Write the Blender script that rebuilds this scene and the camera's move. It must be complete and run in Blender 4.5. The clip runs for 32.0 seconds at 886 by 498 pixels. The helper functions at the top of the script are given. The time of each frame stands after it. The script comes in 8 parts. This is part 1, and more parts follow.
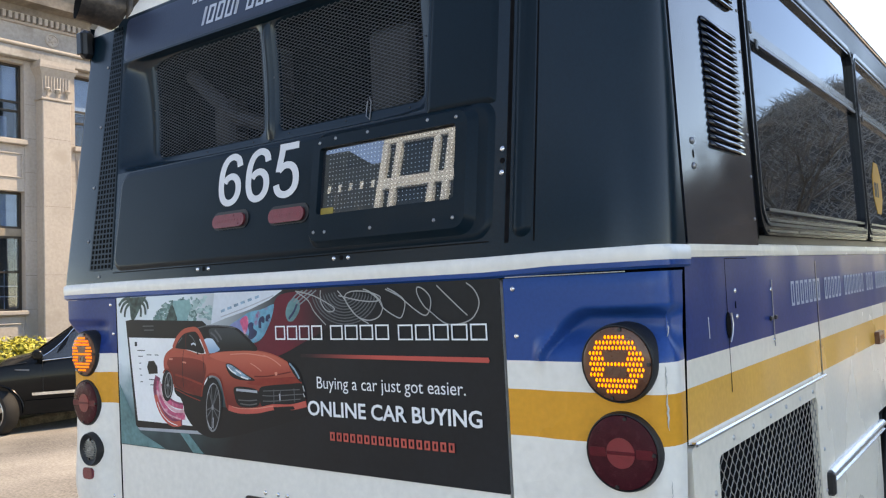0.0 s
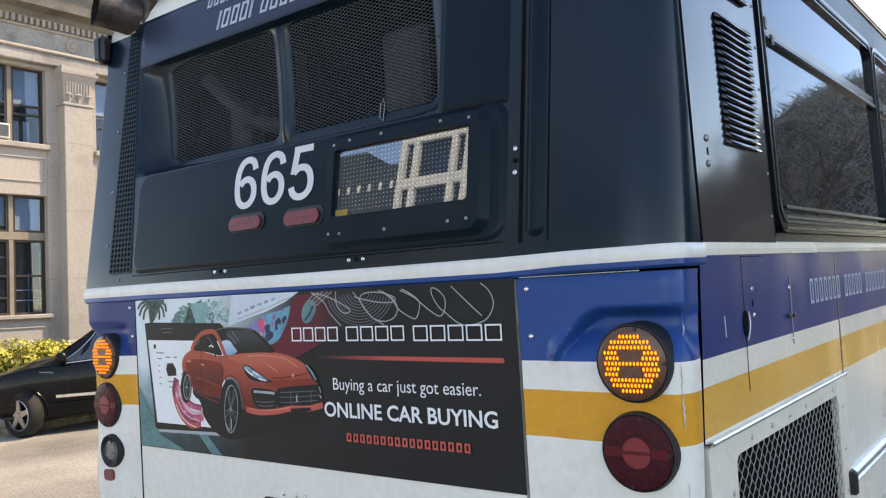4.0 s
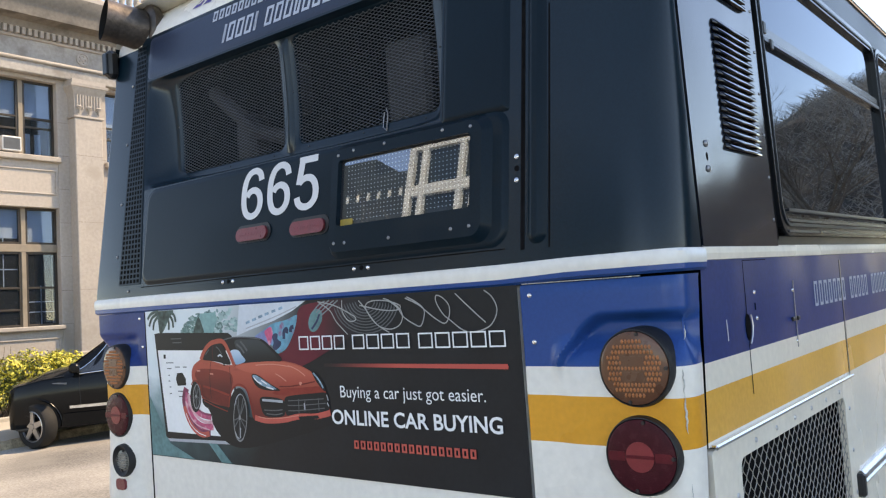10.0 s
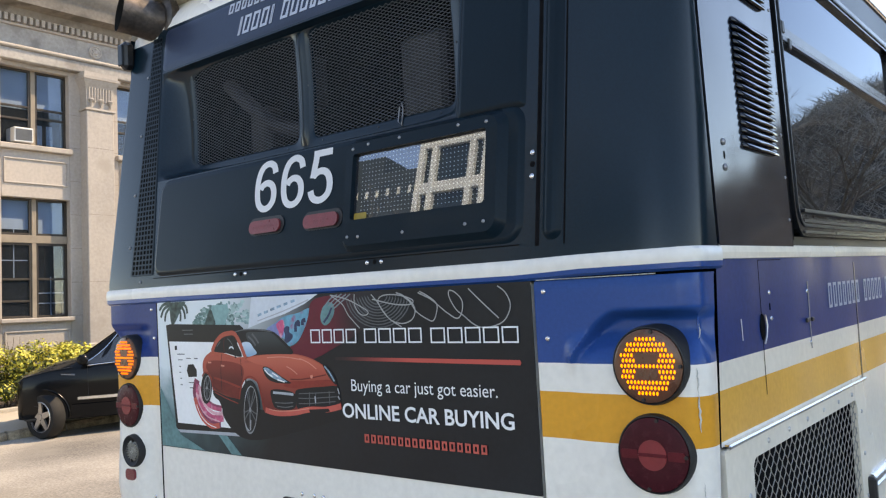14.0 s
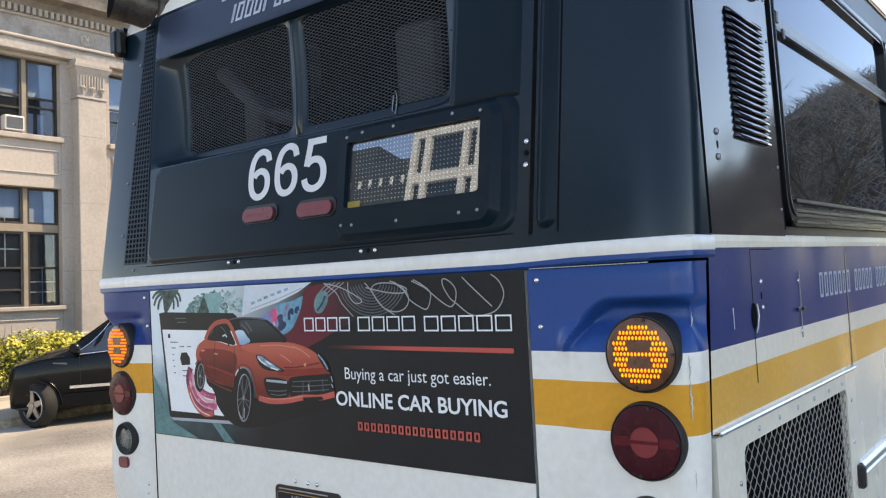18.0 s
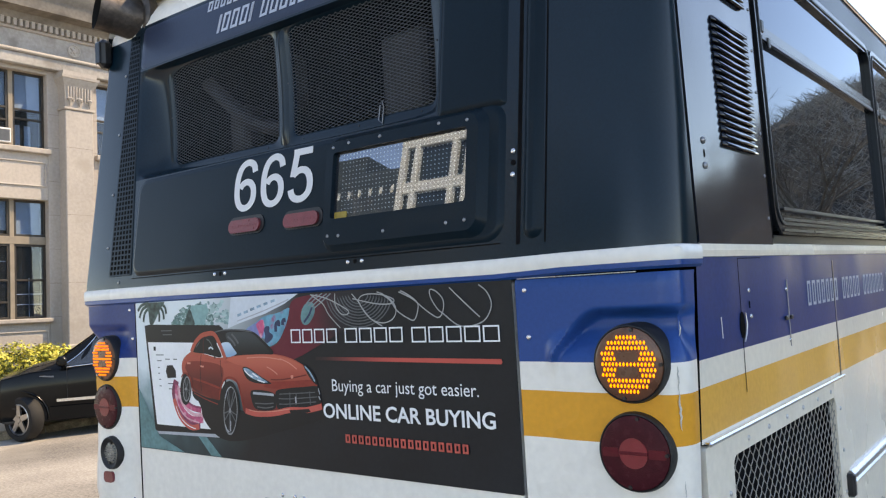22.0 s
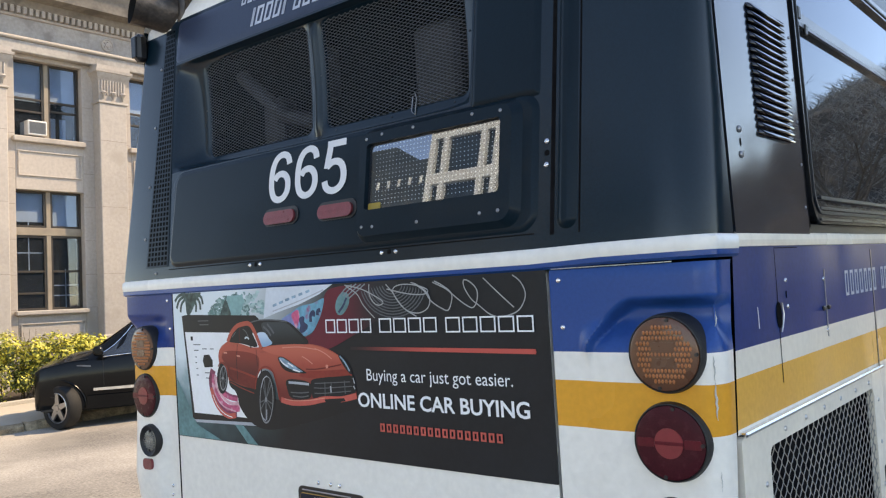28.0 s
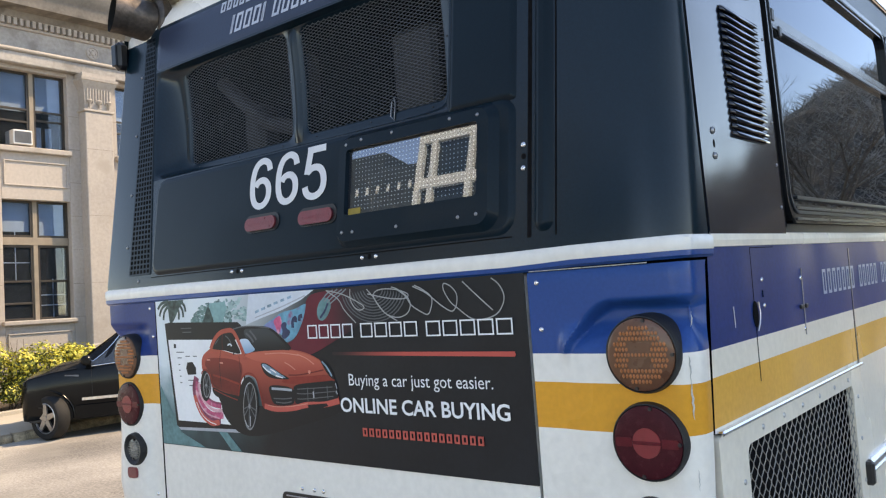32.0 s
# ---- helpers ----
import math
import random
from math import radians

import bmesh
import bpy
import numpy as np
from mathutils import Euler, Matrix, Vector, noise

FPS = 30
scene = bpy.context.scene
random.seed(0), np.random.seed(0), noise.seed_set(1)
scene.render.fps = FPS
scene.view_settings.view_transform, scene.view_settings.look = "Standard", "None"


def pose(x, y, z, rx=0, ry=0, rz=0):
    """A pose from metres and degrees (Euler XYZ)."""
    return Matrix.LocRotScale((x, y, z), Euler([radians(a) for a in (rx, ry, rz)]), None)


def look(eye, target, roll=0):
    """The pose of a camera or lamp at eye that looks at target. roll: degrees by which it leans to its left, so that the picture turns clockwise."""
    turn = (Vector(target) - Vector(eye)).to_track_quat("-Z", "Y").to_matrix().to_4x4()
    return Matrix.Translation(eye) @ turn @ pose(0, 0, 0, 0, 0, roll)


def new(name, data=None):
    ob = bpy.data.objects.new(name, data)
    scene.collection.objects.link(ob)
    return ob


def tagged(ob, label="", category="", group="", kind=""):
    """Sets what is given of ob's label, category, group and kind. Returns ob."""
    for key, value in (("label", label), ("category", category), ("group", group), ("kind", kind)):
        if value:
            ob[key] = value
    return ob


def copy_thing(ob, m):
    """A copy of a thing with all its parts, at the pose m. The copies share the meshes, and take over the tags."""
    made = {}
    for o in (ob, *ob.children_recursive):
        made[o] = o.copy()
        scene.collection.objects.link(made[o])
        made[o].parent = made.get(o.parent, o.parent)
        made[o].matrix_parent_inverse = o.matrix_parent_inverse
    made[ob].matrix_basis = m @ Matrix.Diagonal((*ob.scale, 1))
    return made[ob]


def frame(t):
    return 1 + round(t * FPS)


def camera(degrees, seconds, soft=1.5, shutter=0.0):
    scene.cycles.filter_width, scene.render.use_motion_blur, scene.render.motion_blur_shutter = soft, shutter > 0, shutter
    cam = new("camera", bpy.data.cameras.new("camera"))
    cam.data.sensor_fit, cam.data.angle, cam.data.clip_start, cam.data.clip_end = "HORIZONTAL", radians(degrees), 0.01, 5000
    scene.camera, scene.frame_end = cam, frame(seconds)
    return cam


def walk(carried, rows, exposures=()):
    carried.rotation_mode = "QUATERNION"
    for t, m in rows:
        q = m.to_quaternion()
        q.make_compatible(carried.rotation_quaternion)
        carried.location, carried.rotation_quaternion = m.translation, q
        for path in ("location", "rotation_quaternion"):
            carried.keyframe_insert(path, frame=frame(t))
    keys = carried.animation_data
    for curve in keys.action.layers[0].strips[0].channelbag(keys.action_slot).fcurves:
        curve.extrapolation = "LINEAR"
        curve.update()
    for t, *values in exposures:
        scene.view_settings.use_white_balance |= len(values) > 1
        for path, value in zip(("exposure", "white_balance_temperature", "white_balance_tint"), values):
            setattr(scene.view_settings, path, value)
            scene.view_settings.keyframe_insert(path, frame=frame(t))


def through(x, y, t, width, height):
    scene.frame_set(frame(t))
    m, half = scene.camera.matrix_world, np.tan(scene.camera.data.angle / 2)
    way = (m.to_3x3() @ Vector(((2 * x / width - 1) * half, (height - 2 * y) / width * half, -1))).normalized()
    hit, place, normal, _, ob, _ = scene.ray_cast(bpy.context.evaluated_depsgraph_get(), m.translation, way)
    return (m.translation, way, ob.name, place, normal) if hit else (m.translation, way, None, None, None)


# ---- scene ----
cam = camera(56.4, 32.0, soft=1.2)
PATH = [
    (0, (0.7295, -1.8471, 1.7551), (-0.4565, -0.2387, 1.8353), -2.90),
    (0.5, (0.7218, -1.8374, 1.7525), (-0.4655, -0.2299, 1.8306), -2.80),
    (1, (0.7226, -1.8326, 1.7541), (-0.4733, -0.2317, 1.8378), -2.75),
    (1.5, (0.7250, -1.8335, 1.7545), (-0.4778, -0.2379, 1.8395), -2.80),
    (2, (0.7224, -1.8337, 1.7537), (-0.4861, -0.2421, 1.8326), -2.93),
    (2.5, (0.7242, -1.8337, 1.7556), (-0.4882, -0.2454, 1.8400), -3.30),
    (4.5, (0.7462, -1.8454, 1.7568), (-0.4887, -0.2741, 1.8355), -3.42),
    (5, (0.7499, -1.8643, 1.7577), (-0.5215, -0.3227, 1.8429), -3.45),
    (5.5, (0.7552, -1.8615, 1.7569), (-0.5079, -0.3127, 1.8347), -3.31),
    (6, (0.7512, -1.8576, 1.7549), (-0.4839, -0.2861, 1.8231), -3.21),
    (6.5, (0.7474, -1.8487, 1.7553), (-0.4716, -0.2658, 1.8465), -3.17),
    (7, (0.7465, -1.8458, 1.7563), (-0.4690, -0.2601, 1.8467), -3.41),
    (7.5, (0.7529, -1.8504, 1.7545), (-0.4655, -0.2668, 1.8426), -3.30),
    (8, (0.7563, -1.8480, 1.7565), (-0.4618, -0.2646, 1.8517), -3.41),
    (8.5, (0.7625, -1.8516, 1.7555), (-0.4599, -0.2715, 1.8497), -3.61),
    (9, (0.7699, -1.8563, 1.7582), (-0.4628, -0.2846, 1.8593), -4.02),
    (9.5, (0.7723, -1.8485, 1.7566), (-0.4658, -0.2817, 1.8668), -4.23),
    (10, (0.7715, -1.8462, 1.7582), (-0.4697, -0.2811, 1.8577), -4.13),
    (10.5, (0.7703, -1.8446, 1.7574), (-0.4754, -0.2828, 1.8516), -4.18),
    (11, (0.7724, -1.8479, 1.7558), (-0.4804, -0.2916, 1.8477), -4.02),
    (11.5, (0.7756, -1.8530, 1.7542), (-0.4803, -0.2993, 1.8476), -3.88),
    (12, (0.7761, -1.8542, 1.7552), (-0.4805, -0.3019, 1.8615), -3.74),
    (12.5, (0.7748, -1.8541, 1.7541), (-0.4804, -0.3007, 1.8615), -3.82),
    (13, (0.7656, -1.8584, 1.7520), (-0.4886, -0.3028, 1.8364), -3.57),
    (13.5, (0.7535, -1.8527, 1.7498), (-0.5001, -0.2969, 1.8392), -3.17),
    (14, (0.7555, -1.8549, 1.7503), (-0.5007, -0.3015, 1.8465), -3.20),
    (14.5, (0.7548, -1.8581, 1.7512), (-0.5025, -0.3053, 1.8418), -3.17),
    (16.5, (0.7588, -1.8550, 1.7500), (-0.4925, -0.2974, 1.8421), -2.99),
    (17, (0.7606, -1.8559, 1.7506), (-0.4880, -0.2955, 1.8294), -3.39),
    (17.5, (0.7586, -1.8605, 1.7506), (-0.4846, -0.2954, 1.8208), -3.30),
    (18, (0.7561, -1.8596, 1.7455), (-0.4884, -0.2956, 1.8170), -3.04),
    (18.5, (0.7531, -1.8568, 1.7482), (-0.4917, -0.2934, 1.8279), -2.91),
    (19, (0.7511, -1.8540, 1.7465), (-0.4927, -0.2898, 1.8262), -2.86),
    (19.5, (0.7505, -1.8567, 1.7470), (-0.4952, -0.2940, 1.8240), -3.02),
    (20, (0.7546, -1.8584, 1.7465), (-0.4896, -0.2961, 1.8521), -3.35),
    (20.5, (0.7569, -1.8587, 1.7492), (-0.4795, -0.2910, 1.8650), -3.58),
    (21, (0.7620, -1.8548, 1.7498), (-0.4678, -0.2809, 1.8530), -3.51),
    (21.5, (0.7563, -1.8521, 1.7490), (-0.4699, -0.2749, 1.8431), -3.30),
    (22, (0.7534, -1.8440, 1.7472), (-0.4701, -0.2647, 1.8410), -3.38),
    (22.5, (0.7535, -1.8477, 1.7474), (-0.4706, -0.2685, 1.8360), -3.26),
    (23, (0.7624, -1.8563, 1.7492), (-0.4633, -0.2786, 1.8425), -3.08),
    (23.5, (0.7615, -1.8571, 1.7474), (-0.4681, -0.2823, 1.8366), -2.96),
    (24, (0.7634, -1.8558, 1.7472), (-0.4707, -0.2840, 1.8268), -3.06),
    (24.5, (0.7578, -1.8498, 1.7473), (-0.4742, -0.2761, 1.8225), -3.08),
    (25, (0.7510, -1.8465, 1.7447), (-0.4787, -0.2707, 1.8116), -3.12),
    (25.5, (0.7489, -1.8401, 1.7440), (-0.4862, -0.2679, 1.7980), -3.41),
    (27.5, (0.7448, -1.8635, 1.7459), (-0.5490, -0.3402, 1.8213), -3.36),
    (28, (0.7496, -1.8609, 1.7479), (-0.5300, -0.3256, 1.8228), -3.47),
    (28.5, (0.7490, -1.8561, 1.7475), (-0.5122, -0.3054, 1.8182), -3.70),
    (29, (0.7539, -1.8519, 1.7459), (-0.4932, -0.2898, 1.8128), -3.96),
    (29.5, (0.7535, -1.8457, 1.7431), (-0.4849, -0.2764, 1.8010), -4.00),
    (30, (0.7515, -1.8429, 1.7436), (-0.4886, -0.2748, 1.7994), -4.04),
    (30.5, (0.7616, -1.8463, 1.7451), (-0.4851, -0.2836, 1.8070), -4.14),
    (31, (0.7702, -1.8479, 1.7445), (-0.4827, -0.2906, 1.8157), -4.01),
    (31.5, (0.7783, -1.8465, 1.7444), (-0.4797, -0.2937, 1.8224), -4.03),
    (32, (0.7809, -1.8493, 1.7447), (-0.4797, -0.2988, 1.8283), -4.26),
]
walk(cam, [(t, look(eye, target, roll)) for t, eye, target, roll in PATH])

# ---------------------------------------------------------------- light
SUN_TO = Vector((1.0, 1.55, 1.95)).normalized()
world = bpy.data.worlds.new("sky")
scene.world = world
world.use_nodes = True
wn = world.node_tree.nodes
sky = wn.new("ShaderNodeTexSky")
sky.sky_type = "NISHITA"
sky.sun_disc = False
sky.sun_elevation = math.asin(SUN_TO.z)
sky.sun_rotation = math.atan2(SUN_TO.x, SUN_TO.y)
sky.air_density, sky.dust_density, sky.ozone_density = 0.75, 0.0, 4.5
world.node_tree.links.new(sky.outputs[0], wn["Background"].inputs[0])
wn["Background"].inputs[1].default_value = 0.15
sun_data = bpy.data.lights.new("sun", "SUN")
sun_data.energy, sun_data.angle, sun_data.color = 1.75, radians(0.53), (1.0, 0.94, 0.85)
sun = new("sun", sun_data)
sun.matrix_world = look((20, 40, 40), Vector((20, 40, 40)) - SUN_TO)
scene.view_settings.exposure = 1.84
scene.view_settings.use_white_balance = True
scene.view_settings.white_balance_temperature = 10250
scene.view_settings.white_balance_tint = 15


# ---------------------------------------------------------------- materials
def material(name, base, rough=0.5, metal=0.0, vary=0.08, scale=3.0, fine=60.0, bump=0.02, coat=0.0, other=None, other_at=0.6, piece=0.0, spec=0.5, wave=0.0):
    """Paint, stone or rubber with variation at two scales. other: a second colour in patches; piece: random shade from piece to piece."""
    m = bpy.data.materials.new(name)
    m.use_nodes = True
    nt, n = m.node_tree, m.node_tree.nodes
    p = n["Principled BSDF"]
    p.inputs["Roughness"].default_value, p.inputs["Metallic"].default_value = rough, metal
    p.inputs["Coat Weight"].default_value, p.inputs["Coat Roughness"].default_value = coat, 0.06
    p.inputs["Specular IOR Level"].default_value = spec
    tc = n.new("ShaderNodeTexCoord")
    big, small = n.new("ShaderNodeTexNoise"), n.new("ShaderNodeTexNoise")
    big.inputs["Scale"].default_value, big.inputs["Detail"].default_value = scale, 4
    small.inputs["Scale"].default_value, small.inputs["Detail"].default_value = fine, 3
    for t in (big, small):
        nt.links.new(tc.outputs["Object"], t.inputs["Vector"])
    mix = n.new("ShaderNodeMath")
    mix.operation = "MULTIPLY_ADD"
    mix.inputs[1].default_value = 0.6
    nt.links.new(big.outputs["Fac"], mix.inputs[0])
    half = n.new("ShaderNodeMath")
    half.operation = "MULTIPLY"
    half.inputs[1].default_value = 0.4
    nt.links.new(small.outputs["Fac"], half.inputs[0])
    nt.links.new(half.outputs[0], mix.inputs[2])
    ramp = n.new("ShaderNodeValToRGB")
    lo, hi = [max(0, c * (1 - vary * 2)) for c in base], [min(1, c * (1 + vary * 2)) for c in base]
    ramp.color_ramp.elements[0].position, ramp.color_ramp.elements[0].color = 0.3, (*lo, 1)
    ramp.color_ramp.elements[1].position, ramp.color_ramp.elements[1].color = 0.7, (*hi, 1)
    nt.links.new(mix.outputs[0], ramp.inputs[0])
    out = ramp.outputs[0]
    if other:
        patch = n.new("ShaderNodeTexNoise")
        patch.inputs["Scale"].default_value, patch.inputs["Detail"].default_value = scale * 2.3, 6
        nt.links.new(tc.outputs["Object"], patch.inputs["Vector"])
        edge = n.new("ShaderNodeValToRGB")
        edge.color_ramp.elements[0].position, edge.color_ramp.elements[1].position = other_at - 0.05, other_at + 0.08
        nt.links.new(patch.outputs["Fac"], edge.inputs[0])
        two = n.new("ShaderNodeMix")
        two.data_type = "RGBA"
        nt.links.new(edge.outputs[0], two.inputs[0])
        nt.links.new(out, two.inputs[6])
        two.inputs[7].default_value = (*other, 1)
        out = two.outputs[2]
    if piece:
        info, hsv, rng = n.new("ShaderNodeObjectInfo"), n.new("ShaderNodeHueSaturation"), n.new("ShaderNodeMapRange")
        rng.inputs[3].default_value, rng.inputs[4].default_value = 1 - piece, 1 + piece
        nt.links.new(info.outputs["Random"], rng.inputs[0])
        nt.links.new(rng.outputs[0], hsv.inputs["Value"])
        nt.links.new(out, hsv.inputs["Color"])
        out = hsv.outputs[0]
    nt.links.new(out, p.inputs["Base Color"])
    rr = n.new("ShaderNodeMapRange")
    rr.inputs[3].default_value, rr.inputs[4].default_value = max(0.02, rough - 0.08), min(1, rough + 0.1)
    nt.links.new(big.outputs["Fac"], rr.inputs[0])
    nt.links.new(rr.outputs[0], p.inputs["Roughness"])
    if bump:
        b = n.new("ShaderNodeBump")
        b.inputs["Strength"].default_value, b.inputs["Distance"].default_value = min(1, bump * 5), 0.01
        nt.links.new(small.outputs["Fac"], b.inputs["Height"])
        nt.links.new(b.outputs[0], p.inputs["Normal"])
    if wave:
        # sheet metal that is not quite flat
        dent, w = n.new("ShaderNodeTexNoise"), n.new("ShaderNodeBump")
        dent.inputs["Scale"].default_value, dent.inputs["Detail"].default_value = 2.4, 1
        nt.links.new(tc.outputs["Object"], dent.inputs["Vector"])
        w.inputs["Strength"].default_value, w.inputs["Distance"].default_value = 1.0, wave
        nt.links.new(dent.outputs["Fac"], w.inputs["Height"])
        if bump:
            nt.links.new(b.outputs[0], w.inputs["Normal"])
        for name_ in ("Normal", "Coat Normal"):
            nt.links.new(w.outputs[0], p.inputs[name_])
    return m


def glow(name, colour, strength):
    m = bpy.data.materials.new(name)
    m.use_nodes = True
    p = m.node_tree.nodes["Principled BSDF"]
    p.inputs["Base Color"].default_value = (*colour, 1)
    p.inputs["Emission Color"].default_value = (*colour, 1)
    p.inputs["Emission Strength"].default_value = strength
    return m


def pane(name, tint, rough=0.02, through=0.85, face=0.04, sheen=(0.95, 0.97, 1.0)):
    """Tinted glass: a dark dielectric face, part of it clear."""
    m = bpy.data.materials.new(name)
    m.use_nodes = True
    nt, n = m.node_tree, m.node_tree.nodes
    p = n["Principled BSDF"]
    p.inputs["Base Color"].default_value = (*tint, 1)
    p.inputs["Roughness"].default_value = rough
    p.inputs["IOR"].default_value = 1.52
    clear = n.new("ShaderNodeBsdfTransparent")
    clear.inputs[0].default_value = (*[min(1, c * 6 + 0.1) for c in tint], 1)
    mix, facing, steep, fres = n.new("ShaderNodeMixShader"), n.new("ShaderNodeLayerWeight"), n.new("ShaderNodeMath"), n.new("ShaderNodeMapRange")
    facing.inputs[0].default_value = 0.5
    steep.operation = "POWER"
    steep.inputs[1].default_value = 5
    nt.links.new(facing.outputs["Facing"], steep.inputs[0])
    nt.links.new(steep.outputs[0], fres.inputs[0])
    fres.inputs[3].default_value, fres.inputs[4].default_value = face, 1.0
    gloss = n.new("ShaderNodeBsdfGlossy")
    gloss.inputs["Roughness"].default_value = rough
    gloss.inputs[0].default_value = (*sheen, 1)
    base = n.new("ShaderNodeMixShader")
    base.inputs[0].default_value = through
    diff = n.new("ShaderNodeBsdfDiffuse")
    diff.inputs[0].default_value = (*tint, 1)
    nt.links.new(diff.outputs[0], base.inputs[1])
    nt.links.new(clear.outputs[0], base.inputs[2])
    nt.links.new(fres.outputs[0], mix.inputs[0])
    nt.links.new(base.outputs[0], mix.inputs[1])
    nt.links.new(gloss.outputs[0], mix.inputs[2])
    nt.links.new(mix.outputs[0], n["Material Output"].inputs[0])
    return m


NAVY = material("dark_navy_paint", (0.0012, 0.0112, 0.0190), 0.34, vary=0.14, scale=1.2, fine=140, bump=0.006, coat=0.06, spec=0.14)
GLOSS_NAVY = material("glossy_navy_paint", (0.006, 0.012, 0.024), 0.11, vary=0.1, scale=1.0, fine=30, bump=0.0, coat=0.15, wave=0.006)
NAVY_SHELL = material("moulded_navy_shell", (0.0007, 0.0130, 0.0232), 0.30, vary=0.14, scale=1.2, fine=140, bump=0.0, coat=0.58, spec=0.07, wave=0.003)
NAVY_SHELL.node_tree.nodes["Principled BSDF"].inputs["Coat Roughness"].default_value = 0.20
NAVY_TRIM = material("satin_dark_grey_paint", (0.008, 0.0125, 0.019), 0.42, vary=0.12, scale=2, fine=180, bump=0.02)
NAVY_BAND = material("slate_blue_paint", (0.020, 0.036, 0.072), 0.32, vary=0.1, scale=1.5, fine=120, bump=0.01, coat=0.06, spec=0.3)
WHITE = material("white_bus_paint", (0.85, 0.81, 0.745), 0.25, vary=0.05, scale=1.6, fine=40, bump=0.004, coat=0.05, spec=0.25, wave=0.012, other=(0.55, 0.53, 0.5), other_at=0.74)
BLUE = material("royal_blue_paint", (0.003, 0.066, 0.255), 0.3, vary=0.08, scale=1.5, fine=90, bump=0.004, coat=0.06, spec=0.3, wave=0.006)
# side copies of the paints: darker blue for shade, warmer white and yellow for bounce
BLUE_SIDE = material("shade_toned_blue_paint", (0.005, 0.040, 0.185), 0.32, vary=0.14, scale=1.2, fine=60, bump=0.001, coat=0.0, spec=0.16, wave=0.012)
WHITE_SIDE = material("bounce_warmed_white_paint", (0.88, 0.80, 0.68), 0.25, vary=0.05, scale=1.6, fine=40, bump=0.004, coat=0.05, spec=0.25, wave=0.012, other=(0.58, 0.53, 0.46), other_at=0.74)
YELLOW_SIDE = material("bounce_warmed_yellow_paint", (0.92, 0.45, 0.085), 0.25, vary=0.06, scale=1.5, fine=60, bump=0.003, coat=0.05, spec=0.22, wave=0.012)
YELLOW = material("golden_yellow_paint", (0.80, 0.345, 0.045), 0.25, vary=0.06, scale=1.5, fine=60, bump=0.003, coat=0.05, spec=0.22, wave=0.012)
BLACK = material("black_rubber", (0.012, 0.012, 0.013), 0.55, vary=0.2, scale=8, fine=120, bump=0.03)
BLACK_PLASTIC = material("black_plastic", (0.015, 0.015, 0.017), 0.35, vary=0.15, scale=6, fine=160, bump=0.01)
CAVITY = material("dark_engine_bay", (0.007, 0.007, 0.008), 0.9, vary=0.3, scale=5, fine=40, bump=0.05, spec=0.05)
STEEL = material("brushed_steel", (0.55, 0.55, 0.56), 0.32, metal=1.0, vary=0.08, scale=6, fine=160, bump=0.02)
CHROME = material("bright_metal", (0.75, 0.75, 0.76), 0.18, metal=1.0, vary=0.04, scale=8, fine=100, bump=0.005)
ASPHALT = material("sunlit_asphalt", (0.30, 0.275, 0.24), 0.85, vary=0.38, scale=0.35, fine=34, bump=0.1, other=(0.26, 0.24, 0.207), other_at=0.62)
CONCRETE = material("pale_concrete", (0.46, 0.41, 0.335), 0.85, vary=0.08, scale=0.8, fine=30, bump=0.06, piece=0.06)
GRANITE = material("rough_granite", (0.34, 0.27, 0.18), 0.88, vary=0.32, scale=9, fine=40, bump=0.3, piece=0.12)
STONE = material("warm_limestone", (0.408, 0.366, 0.330), 0.8, vary=0.09, scale=0.5, fine=14, bump=0.05, other=(0.35, 0.31, 0.27), other_at=0.66, piece=0.05)
STONE_GREY = material("rain_streaked_limestone", (0.35, 0.325, 0.30), 0.85, vary=0.16, scale=0.9, fine=12, bump=0.06, other=(0.25, 0.228, 0.205), other_at=0.62)
EARTH = material("dark_earth", (0.06, 0.045, 0.03), 0.95, vary=0.3, scale=4, fine=30, bump=0.2)


